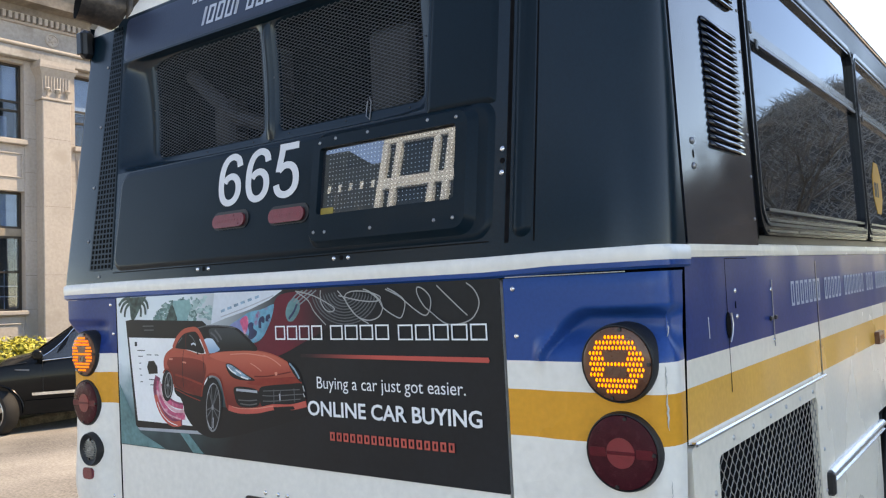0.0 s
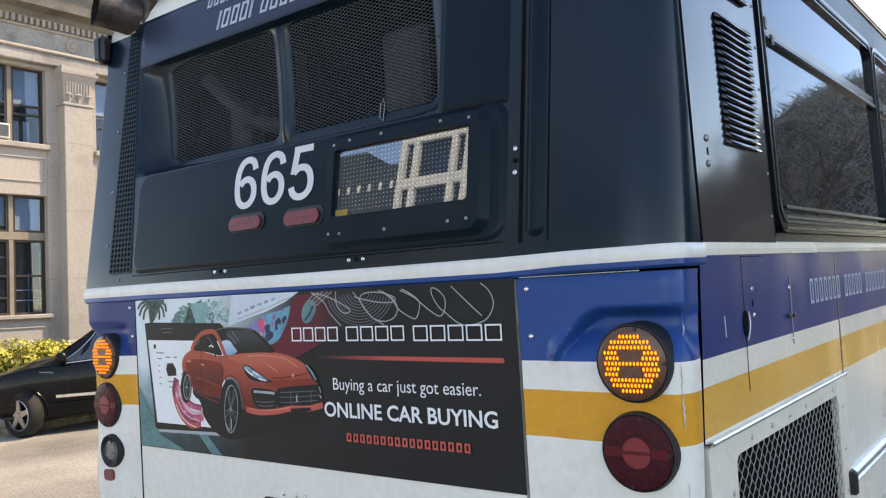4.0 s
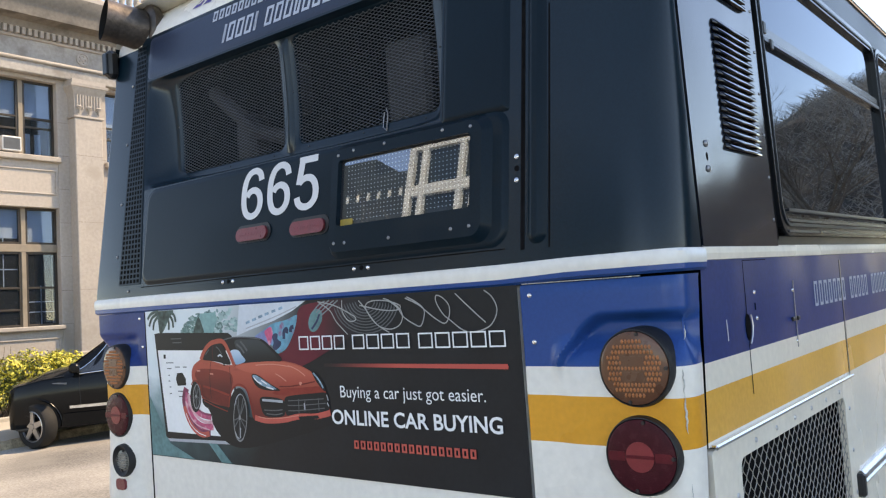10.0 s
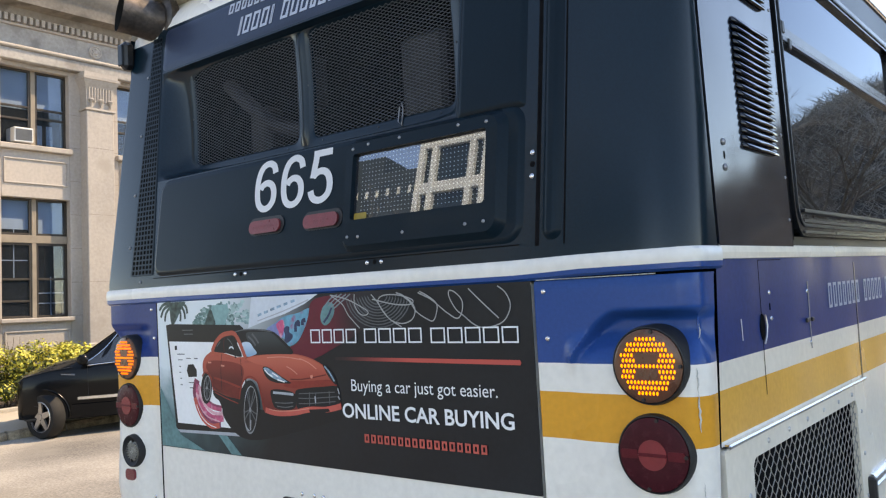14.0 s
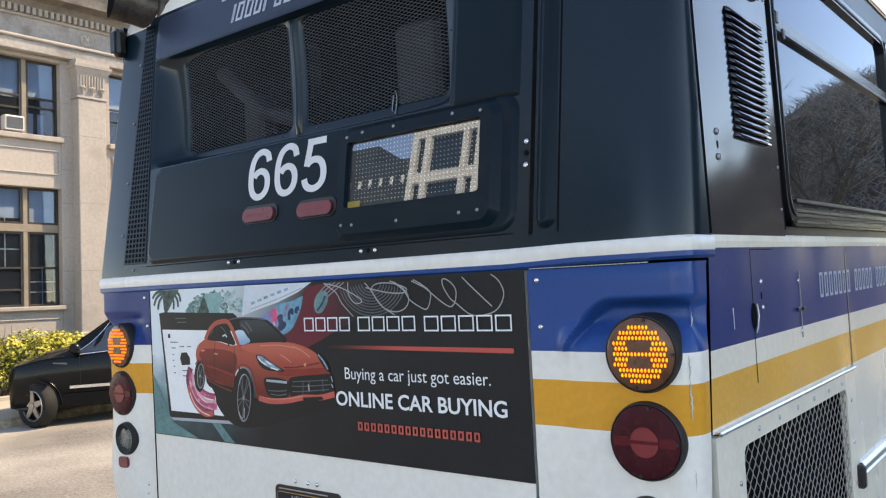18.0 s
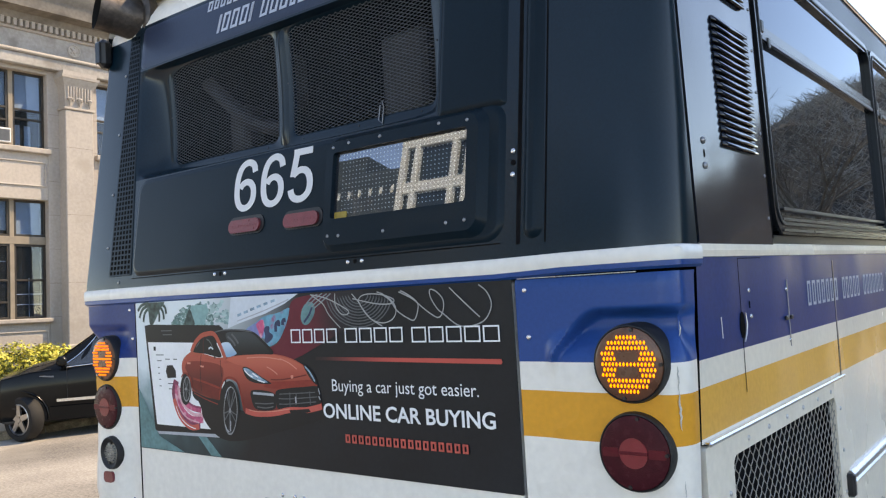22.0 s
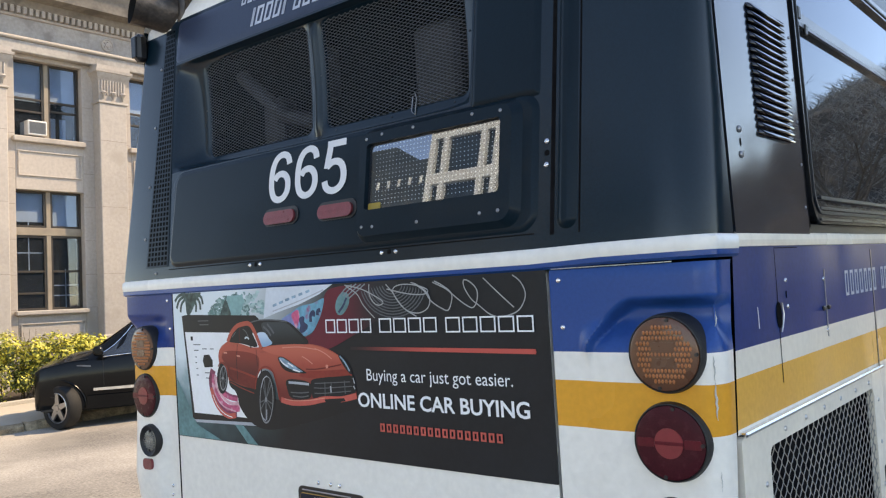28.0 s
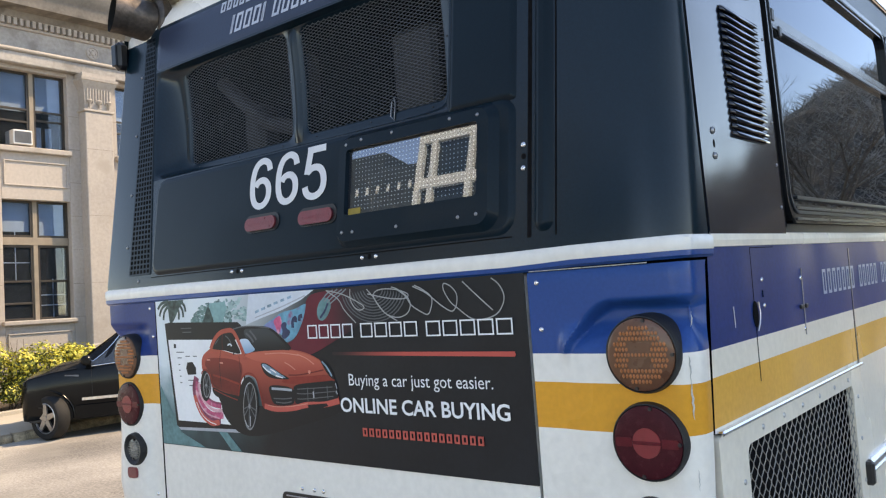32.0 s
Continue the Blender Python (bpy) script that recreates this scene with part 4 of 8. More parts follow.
def pilaster(y):
    f = FACADE_X
    stone("pilaster_shaft", f - 0.02, f + 0.33, y - 0.37, y + 0.37, 0.75, 6.82, 0.02, label="smooth limestone pilaster")
    stone("pilaster_base", f - 0.02, f + 0.39, y - 0.43, y + 0.43, 0.55, 0.92, 0.03)
    for z in (2.45, 4.15, 5.85):
        stone("block_joint", f, f + 0.3315, y - 0.35, y + 0.35, z, z + 0.006, 0.0, STONE_DARK)
    stone("necking", f - 0.02, f + 0.36, y - 0.41, y + 0.41, 6.82, 6.88, 0.015)
    g = Shape()
    g.grid([[(f + d, y - w, z), (f + d, y + w, z)] for z, w, d in CAPITAL])
    for s in (1, -1):
        g.grid([[(f + d, y + s * w, z), (f - 0.02, y + s * w, z)] for z, w, d in CAPITAL])
    part("capital", g, STONE, civic, "fluted stone capital", smooth=40)
    for i in range(9):
        u = y - 0.30 + i * 0.075
        s = Shape()
        s.rod((f + 0.325, u, 7.05), (f + 0.335, u, 7.42), 0.020, 0.026, 8)
        part("flute", s, STONE, civic, smooth=50)
    for i in range(3):
        u = y - 0.26 + i * 0.26
        s = Shape()
        s.turned((f + 0.355, u, 7.07), (0, 0, 1), [(0.0, -0.17), (0.022, -0.13), (0.028, -0.03), (0.065, 0.0), (0.075, 0.03), (0.05, 0.06), (0.0, 0.07)], 12)
        part("leaf_drop", s, STONE, civic, smooth=50)
    # rosette on the frieze
    s = Shape()
    s.turned((f + 0.10, y, 8.42), (1, 0, 0), [(0.17, 0.0), (0.17, 0.03), (0.145, 0.045), (0.13, 0.02), (0.07, 0.02), (0.05, 0.05), (0.0, 0.06)], 24)
    part("rosette", s, STONE, civic, smooth=40)
    for a in range(0, 360, 72):
        s = Shape()
        s.turned((f + 0.12, y + 0.085 * math.cos(radians(a)), 8.42 + 0.085 * math.sin(radians(a))), (1, 0, 0), [(0.03, 0.0), (0.025, 0.02), (0.0, 0.03)], 10)
        part("petal", s, STONE, civic, smooth=40)


def entablature():
    f = FACADE_X
    y0, y1 = FIRST - 2.5 * BAY - 0.02, FIRST + 7.5 * BAY
    stone("architrave", f - 0.4, f + 0.20, y0, y1, 7.80, 8.08, 0.02, STONE_GREY)
    stone("architrave_fillet", f - 0.4, f + 0.26, y0, y1, 8.08, 8.17, 0.03)
    stone("frieze", f - 0.4, f + 0.10, y0, y1, 8.17, 8.66, 0.01, STONE_GREY)
    stone("bed_moulding", f - 0.4, f + 0.16, y0, y1, 8.66, 8.73, 0.02)
    for i in range(96):
        y = FIRST - 6.6 + i * 0.148
        stone("dentil", f + 0.12, f + 0.24, y, y + 0.085, 8.73, 8.90, 0.01)
    # weathered stone here and on the cornice, coloured darker for shade under the overhang
    stone("dentil_ground", f - 0.4, f + 0.14, y0, y1, 8.73, 8.91, 0.0, STONE_DARK)
    g = Shape()
    prof = [(f + 0.24, 8.90), (f + 0.26, 8.96), (f + 0.30, 9.05), (f + 0.64, 9.09), (f + 0.66, 9.36), (f + 0.70, 9.42), (f + 0.80, 9.60), (f + 0.82, 9.72), (f - 0.3, 9.78)]
    g.grid([[(x, y, z) for x, z in prof] for y in (y0, FIRST, y1)])
    part("cornice", g, STONE_DARK, civic, "weathered projecting cornice, darkened for its shaded underside", smooth=30)
    stone("parapet_base", f - 0.4, f + 0.12, y0, y1, 9.76, 10.15, 0.02)
    stone("parapet_cap", f - 0.4, f + 0.16, y0, y1, 11.0, 11.18, 0.02)
    for i in range(60):
        y = FIRST - 5.8 + i * 0.22
        s = Shape()
        s.turned((f - 0.1, y, 10.15), (0, 0, 1), [(0.07, 0.0), (0.05, 0.06), (0.09, 0.25), (0.045, 0.55), (0.07, 0.78), (0.08, 0.86)], 8)
        part("baluster", s, STONE, civic, smooth=50)
    stone("plinth", f - 0.5, f + 0.10, y0, y1, LOW, 0.62, 0.02)
    stone("plinth_cap", f - 0.5, f + 0.16, y0, y1, 0.62, 0.705, 0.03)
    g = Shape()
    g.box(f - 14, f - 2.0, y0, y1, LOW - 0.1, 9.9)
    part("building_core", g, STONE_DARK, civic)


for k in range(-2, 3):
    bay(k)
stone("plain_wall", FACADE_X - 0.5, FACADE_X, FIRST + 2.5 * BAY, FIRST + 7.5 * BAY, 0.7, 7.80)
entablature()


def air_conditioner():
    ac = thing("window_air_conditioner", "white window air conditioner with a grey grille", "air conditioner")
    ac.rotation_euler, ac.location = STREET_TILT, STREET_SHIFT
    x = FACADE_X - 0.16
    y, z = FIRST - 0.52, 5.86
    g = Shape()
    g.box(x - 0.3, x + 0.16, y, y + 0.46, z, z + 0.36, 0.015)
    part("casing", g, AC_WHITE, ac)
    g = Shape()
    g.box(x + 0.158, x + 0.164, y + 0.035, y + 0.425, z + 0.04, z + 0.32)
    part("grille_back", g, AC_GREY, ac)
    for i in range(14):
        s = Shape()
        s.box(x + 0.162, x + 0.172, y + 0.035, y + 0.425, z + 0.05 + i * 0.0195, z + 0.058 + i * 0.0195)
        part("grille_slat", s, AC_GREY, ac)


air_conditioner()


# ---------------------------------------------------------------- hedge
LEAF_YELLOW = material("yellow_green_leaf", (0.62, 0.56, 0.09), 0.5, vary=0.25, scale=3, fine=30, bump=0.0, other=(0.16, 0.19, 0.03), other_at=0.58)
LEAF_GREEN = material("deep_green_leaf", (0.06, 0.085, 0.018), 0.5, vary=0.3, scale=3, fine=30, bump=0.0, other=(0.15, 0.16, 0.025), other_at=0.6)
TWIG = material("brown_twig", (0.09, 0.065, 0.045), 0.85, vary=0.3, scale=10, fine=60, bump=0.05)


def shrub_mesh(seed, tall):
    rng = random.Random(seed)
    lumps = [(rng.uniform(-0.35, 0.35), rng.uniform(-0.45, 0.45), rng.uniform(0.25, tall - 0.22), rng.uniform(0.22, 0.36)) for _ in range(16)]
    leaves = Shape()
    for i in range(3600):
        lx, ly, lz, lr = rng.choice(lumps)
        d = Vector((rng.gauss(0, 1), rng.gauss(0, 1), rng.gauss(0, 1))).normalized()
        p = Vector((lx, ly, lz)) + d * lr * rng.uniform(0.55, 1.08)
        if p.z < 0.02:
            continue
        n = (d + Vector((rng.uniform(-0.7, 0.7), rng.uniform(-0.7, 0.7), rng.uniform(-0.2, 0.9)))).normalized()
        u = n.orthogonal().normalized()
        u.rotate(Matrix.Rotation(rng.uniform(0, 6.28), 3, n))
        w = n.cross(u)
        s = rng.uniform(0.026, 0.055)
        # leaves high up that do not face down are mostly yellow, others mostly green
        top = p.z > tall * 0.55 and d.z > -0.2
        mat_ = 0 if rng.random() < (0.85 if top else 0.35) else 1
        leaves.add([p - u * s, p - w * s * 0.5 - n * 0.004, p + u * s, p + w * s * 0.5 - n * 0.004], [(0, 1, 2), (0, 2, 3)], mat_)
    twigs = Shape()
    for i in range(14):
        a = Vector((rng.uniform(-0.2, 0.2), rng.uniform(-0.2, 0.2), -0.02))
        b = Vector((rng.uniform(-0.4, 0.4), rng.uniform(-0.5, 0.5), rng.uniform(0.6, tall)))
        twigs.tube([a, (a + b) / 2 + Vector((rng.uniform(-0.06, 0.06), rng.uniform(-0.06, 0.06), 0.05)), b], [0.012, 0.008, 0.003], 5)
    return leaves, twigs


def shrub(seed, tall, at):
    s = thing("hedge_shrub", "yellow-green clipped evergreen shrub in a hedge", "shrub", "hedge along the facade", at=at)
    leaves, twigs = shrub_mesh(seed, tall)
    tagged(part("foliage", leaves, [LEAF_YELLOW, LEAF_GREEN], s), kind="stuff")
    part("stem_cluster", twigs, TWIG, s)
    return s


hedge_kinds = [shrub(20 + i, t, (-17.55, 3.6 + 0.82 * i, LOW + 0.15)) for i, t in enumerate((1.38, 1.2, 1.46, 1.52, 1.3))]
for i in range(13):
    copy_thing(hedge_kinds[(i * 3 + 1) % 5], pose(-17.5 - 0.12 * (i % 3), 7.7 + 0.8 * i if i < 8 else 2.8 - 0.8 * (i - 8), LOW + 0.15, 0, 0, 37 * i % 40 - 20))


# ---------------------------------------------------------------- bus details
AMBER = material("amber_lens", (0.125, 0.042, 0.018), 0.28, vary=0.12, scale=30, fine=300, bump=0.03, coat=0.3)
AMBER_DOT = material("amber_led_cap", (0.50, 0.17, 0.06), 0.3, vary=0.1, scale=30, fine=300, bump=0.0)
AMBER_LIT = glow("amber_led_lit", (1.0, 0.27, 0.012), 0.72)
AMBER_SIDE = glow("amber_led_aslant", (1.0, 0.20, 0.010), 0.42)
RED = material("dark_red_lens", (0.070, 0.012, 0.017), 0.25, vary=0.15, scale=40, fine=300, bump=0.04, coat=0.0, spec=0.1)
RED_BRIGHT = material("red_reflector", (0.25, 0.017, 0.024), 0.3, vary=0.08, scale=40, fine=400, bump=0.03)
RED_BAND = material("mid_red_lens", (0.135, 0.014, 0.020), 0.3, vary=0.15, scale=40, fine=300, bump=0.04, spec=0.15)
RED_FADED = material("faded_red_lens", (0.21, 0.032, 0.04), 0.3, vary=0.1, scale=40, fine=300, bump=0.03)
CLEAR_LENS = material("cloudy_clear_lens", (0.15, 0.155, 0.142), 0.25, vary=0.12, scale=30, fine=200, bump=0.05, coat=0.3)
PRINT_WHITE = material("white_vinyl", (0.68, 0.69, 0.71), 0.4, vary=0.03, scale=6, fine=80, bump=0.0)
PALE_VINYL = material("pale_blue_vinyl", (0.45, 0.5, 0.6), 0.4, vary=0.04, scale=6, fine=80, bump=0.0)
BLUE_VINYL = material("violet_blue_vinyl", (0.06, 0.055, 0.33), 0.4, vary=0.05, scale=6, fine=80, bump=0.0)

BACKWARD = Vector((0, -1, LEAN)).normalized()


def rear_screw(x, z, d=0.009, size=1.0, mat_=None):
    screw(on_rear(x, z, d), BACKWARD if z > BELT else (0, -1, 0), None, size, mat_)


def led_spots():
    """Places of the diodes on a signal lamp: eleven rows, with two blank fields above and below the middle row."""
    for j in range(-5, 6):
        z = j * 0.0128
        for i in range(-7, 8):
            x = i * 0.0092 + (0.0046 if j % 2 else 0)
            if x * x + z * z > 0.0705 ** 2 or (0 < abs(j) < 3 and abs(x) < 0.031):
                continue
            yield x, z


def led_caps(lift, rx, rz):
    g = Shape()
    for x, z in led_spots():
        base = [(x + rx * math.cos(a), 0.0, z + rz * math.sin(a)) for a in (radians(60 * k) for k in range(6))]
        top = [(x + 0.45 * rx * math.cos(a), -lift, z + 0.45 * rz * math.sin(a)) for a in (radians(60 * k) for k in range(6))]
        g.grid([base, top], loop=True)
        g.add(top, [tuple(range(6))])
    return g


flashers = []


def round_lamp(x, y, z, kind, r=0.0885):
    """A round signal lamp in a black rubber grommet, facing backwards."""
    label = {"amber": "amber flashing turn signal", "red": "dark red stop lamp", "clear": "cloudy clear reversing lamp"}[kind]
    g = Shape()
    g.turned((0, 0, 0), (0, -1, 0), [(r + 0.005, -0.085), (r + 0.004, 0.004), (r + 0.002, 0.015), (r + 0.0005, 0.020), (r - 0.002, 0.021), (r - 0.004, 0.018), (r - 0.005 - (0.016 if kind == "clear" else 0), 0.010)] + ([(r - 0.024, 0.006)] if kind == "clear" else []), 48)
    lamp = part("signal_lamp", g, BLACK, bus, label, smooth=50)
    lamp.location = (x, y, z)
    g = Shape()
    rl = r - (0.0035 if kind != "clear" else 0.021)
    prof = [(rl, 0.012), (rl - 0.001, 0.0215), (rl * 0.9, 0.0245), (rl * 0.6, 0.0262), (rl * 0.3, 0.0268), (0.0, 0.027)]
    if kind == "clear":
        prof = [(rl, 0.011), (rl * 0.85, 0.0135), (rl * 0.5, 0.0155), (0.0, 0.016)]
    g.turned((0, 0, 0), (0, -1, 0), prof, 48)
    part("lens", g, {"amber": AMBER, "red": RED, "clear": CLEAR_LENS}[kind], lamp, smooth=50)
    for a in (80, -100, 0 if kind != "clear" else 180):
        s = Shape()
        out = 0.018 if kind == "clear" else 0.0275
        s.rod((rl * 0.93 * math.cos(radians(a)), 0.0095 - out, rl * 0.93 * math.sin(radians(a))), (rl * 0.93 * math.cos(radians(a)), -out, rl * 0.93 * math.sin(radians(a))), 0.0055, 0.0045, 10)
        part("lens_screw", s, BLACK_PLASTIC, lamp)
    if kind == "amber":
        caps = part("led_cap_field", led_caps(0.0030, 0.0040, 0.0056), AMBER_DOT, lamp)
        caps.location = (0, -0.0262, 0)
        tagged(caps, kind="stuff")
        for s in (1, -1):
            g = Shape()
            g.prism(rounded(-0.028, 0.028, 0.009, 0.029, 0.004, 3), lambda u, v: (u, -0.0282, s * v), lambda u, v: (u, -0.02, s * v))
            part("blank_field", g, AMBER, lamp)
        lit = part("lit_diode_field", led_caps(0.0045, 0.0032, 0.0050), AMBER_LIT if x > -1 else AMBER_SIDE, lamp, "glowing orange diodes")
        tagged(lit, kind="stuff")
        flashers.append(lit)
    if kind == "red":
        g = Shape()
        ring = [(0.036 * math.cos(radians(10 * k)), 0.036 * math.sin(radians(10 * k))) for k in range(36)]
        g.prism(ring, lambda u, v: (u, -0.0285, v), lambda u, v: (u, -0.02, v))
        part("reflector", g, RED_BRIGHT, lamp)
        g = Shape()
        g.box(-0.036, 0.036, -0.0295, -0.022, -0.004, 0.004, 0.001)
        part("lens_bar", g, RED_BAND, lamp)
        for s in (1, -1):
            g = Shape()
            g.prism(rounded(0.038, 0.080, -0.011, 0.011, 0.004, 3), lambda u, v: (s * u, -0.0272, v), lambda u, v: (s * u, -0.02, v))
            part("lens_band", g, RED_BAND, lamp)
    if kind == "clear":
        for k in range(-4, 5):
            w = math.sqrt(max(0.0, (rl * 0.9) ** 2 - (k * 0.0095) ** 2))
            if w > 0.01:
                s = Shape()
                s.box(-w, w, -0.0180, -0.011, k * 0.0095 - 0.0018, k * 0.0095 + 0.0018, 0.0008)
                part("lens_rib", s, CLEAR_LENS, lamp)
    return lamp


round_lamp(-0.119, -0.007, 1.541, "amber", 0.0915)
round_lamp(-0.119, -0.007, 1.332, "red", 0.0915)
round_lamp(-0.125, -0.016, 1.135, "clear", 0.063)
round_lamp(-2.430, -0.012, 1.540, "amber")
round_lamp(-2.428, -0.012, 1.345, "red")
round_lamp(-2.398, -0.024, 1.163, "clear", 0.063)
g = Shape()
g.prism(rounded(-2.448, -2.383, 1.045, 1.089, 0.016, 5), lambda u, v: (u, -0.042, v), lambda u, v: (u, -0.01, v))
part("side_reflector", g, RED_FADED, bus, "faded red reflector")
for x, z in ((-0.413, 1.728), (-0.408, 1.605), (-2.275, 1.732), (-2.262, 1.618), (-2.294, 0.984), (-2.298, 0.948), (-2.43, 0.97), (-2.41, 0.965)):
    screw((x, -0.001, z), (0, -1, 0))

# lamps and number above the belt
for x0, x1, z in ((-1.638, -1.472, 2.005), (-1.348, -1.182, 1.999)):
    g = Shape()
    g.prism(rounded(x0 - 0.008, x1 + 0.016, z - 0.030, z + 0.034, 0.03, 6), lambda u, v: on_rear(u, v, 0.012), lambda u, v: on_rear(u, v, 0.0))
    m = part("marker_lamp", g, BLACK_PLASTIC, bus, "oval red marker lamp", smooth=40)
    g = Shape()
    g.prism(rounded(x0, x1, z - 0.023, z + 0.023, 0.022, 6), lambda u, v: on_rear(u, v, 0.020), lambda u, v: on_rear(u, v, 0.008))
    part("lens", g, RED_FADED, m, smooth=40)
    for i in range(9):
        s = Shape()
        u = x0 + 0.02 + i * (x1 - x0 - 0.04) / 8
        s.prism(disc(u, z, 0.006, 8), lambda a, b: on_rear(a, b, 0.0206), lambda a, b: on_rear(a, b, 0.018))
        part("lens_dimple", s, RED_FADED, m)
SIX = [(0.485, 0.735), (0.45, 0.86), (0.37, 0.925), (0.285, 0.932), (0.19, 0.885), (0.12, 0.775), (0.082, 0.62), (0.074, 0.46), (0.085, 0.30), (0.13, 0.16), (0.205, 0.085), (0.29, 0.066), (0.38, 0.10), (0.45, 0.19), (0.474, 0.31), (0.455, 0.44), (0.39, 0.53), (0.30, 0.562), (0.21, 0.53), (0.155, 0.455)]
FIVE = [(0.49, 0.93), (0.33, 0.93), (0.166, 0.93), (0.150, 0.80), (0.128, 0.66), (0.106, 0.51), (0.185, 0.575), (0.27, 0.598), (0.37, 0.57), (0.44, 0.48), (0.47, 0.34), (0.45, 0.20), (0.38, 0.11), (0.28, 0.068), (0.17, 0.09), (0.10, 0.16), (0.07, 0.26)]


def stroke(keys, half, corners=()):
    """A ribbon of even width along a smooth line; corners: keys at which it turns sharply."""
    pts = []
    for i in range(len(keys) - 1):
        lo, hi = max([c for c in corners if c <= i], default=0), min([c for c in corners if c > i], default=len(keys) - 1)
        p0, p1, p2, p3 = (Vector(keys[min(max(i + k, lo), hi)]) for k in (-1, 0, 1, 2))
        for t in (k / 5 for k in range(5)):
            pts.append(0.5 * (2 * p1 + (p2 - p0) * t + (2 * p0 - 5 * p1 + 4 * p2 - p3) * t * t + (3 * p1 - p0 - 3 * p2 + p3) * t ** 3))
    pts.append(Vector(keys[-1]))
    left, right = [], []
    for i, p in enumerate(pts):
        a, b = pts[max(0, i - 1)], pts[min(len(pts) - 1, i + 1)]
        n = Vector((-(b - a).y, (b - a).x)).normalized() * half
        left.append(p + n)
        right.append(p - n)
    return left, right


def digit(keys, x, corners=()):
    runs = [keys[a:b + 1] for a, b in zip((0,) + corners, corners + (len(keys) - 1,))]
    g = Shape()
    for k, run in enumerate(runs):
        if k < len(runs) - 1:
            d = (Vector(run[-1]) - Vector(run[-2])).normalized() * 0.066
            run = run[:-1] + [tuple(Vector(run[-1]) + d * (1 if k == 0 else 0.3))]
        left, right = stroke(run, 0.062)
        n = len(left)
        lift = lambda i: 0.0098 + 0.0004 * k + 0.0005 * i / n
        g.grid([[on_rear(x + 0.232 * p.x, 2.056 + 0.187 * p.y, lift(i)) for p in (left[i], right[i])] for i in range(n)])
    return part("digit", g, PRINT_WHITE, bus, "white fleet number digit")


digit(SIX, -1.634)
digit(SIX, -1.490)
digit(FIVE, -1.346, (2, 5))


def build_sign():
    """The rear route sign: a raised bezel with a glass front over a dotted board."""
    pl = lambda d: (lambda u, v: on_rear(u + 0.016, v - 0.002, d))
    g = Shape()
    outer0, outer, inner = rounded(-1.184, -0.530, 1.876, 2.254, 0.055, 6), rounded(-1.158, -0.560, 1.903, 2.234, 0.04, 6), rounded(-1.126, -0.598, 1.985, 2.198, 0.012, 6)
    g.grid([[on_rear(u + 0.016, v - 0.002, 0.0) for u, v in outer0], [on_rear(u + 0.016, v - 0.002, 0.033) for u, v in outer], [on_rear(u + 0.016, v - 0.002, 0.034) for u, v in inner], [on_rear(u + 0.016, v - 0.002, 0.012) for u, v in inner]], loop=True)
    sign = part("route_sign", g, NAVY, bus, "dark raised bezel of an unlit route sign", smooth=30)
    g = Shape()
    g.prism(rounded(-1.135, -0.59, 1.978, 2.205, 0.01, 2), pl(0.0165), pl(0.0095))
    part("sign_board", g, BLACK_PLASTIC, sign)
    g = Shape()
    for i in range(34):
        for j in range(15):
            g.prism(disc(-1.093 + i * 0.0143, 2.001 + j * 0.0132, 0.0017, 6), pl(0.0175), pl(0.0160))
    tagged(part("dot_field", g, SIGN_DOT, sign), kind="stuff")
    g = Shape()
    g.prism(rounded(-1.128, -0.596, 1.983, 2.200, 0.012, 2), pl(0.0205), pl(0.0185))
    part("sign_glass", g, CLEAR_GLASS, sign, "clear glass front").visible_shadow = False
    g = Shape()
    g.prism(rounded(-1.118, -1.065, 1.986, 2.006, 0.003, 2), pl(0.0222), pl(0.0202))
    part("sticker", g, STICKER, sign, "small yellow sticker")
    for x, z in ((-1.062, 2.222), (-0.701, 2.222), (-0.60, 2.215), (-1.087, 1.93), (-0.664, 1.93), (-0.60, 1.932), (-1.135, 1.932), (-1.13, 2.215), (-0.93, 2.222), (-0.9, 1.928)):
        screw(on_rear(x + 0.018, z - 0.002, 0.033), BACKWARD, None, 0.75, STEEL_DULL)


SIGN_DOT = material("pale_sign_dot", (0.86, 0.87, 0.83), 0.5, vary=0.05, scale=20, fine=100, bump=0)
STICKER = material("yellow_sticker", (0.32, 0.22, 0.03), 0.5, vary=0.1, scale=20, fine=100, bump=0)
CLEAR_GLASS = pane("clear_sign_glass", (0.12, 0.13, 0.14), 0.004, 0.97, 0.15)
build_sign()
for x in (-1.721, -1.662, -1.052, -0.992):
    rear_screw(x, 1.845, 0.001)
for z in (2.106, 2.041):
    rear_screw(-0.446, z, 0.001, 1.15)
for x, z in ((-1.69, 1.845), (-1.022, 1.846), (-0.446, 2.074)):
    g = Shape()
    g.prism(disc(x, z, 0.008, 10), lambda u, v: on_rear(u, v, 0.0012), lambda u, v: on_rear(u, v, -0.001))
    part("screw_hole", g, CAVITY, bus)
for x, z in ((-2.354, 1.846), (-2.462, 1.995), (-2.463, 2.22), (-2.462, 2.48), (-2.455, 2.74)):
    rear_screw(x, z, 0.001, 0.8, STEEL_DULL)

# perforated strip at the left of the engine bay
PERF0, PERF1 = (-2.425, -2.272), (-2.435, -2.368)


def perf(u, v, d):
    """u across the strip and v up it, both from 0 to 1; it narrows towards the top."""
    z = 1.875 + v * 1.03
    a, b = PERF0[0] + (PERF1[0] - PERF0[0]) * v, PERF0[1] + (PERF1[1] - PERF0[1]) * v
    return on_rear(a + u * (b - a), z, d)


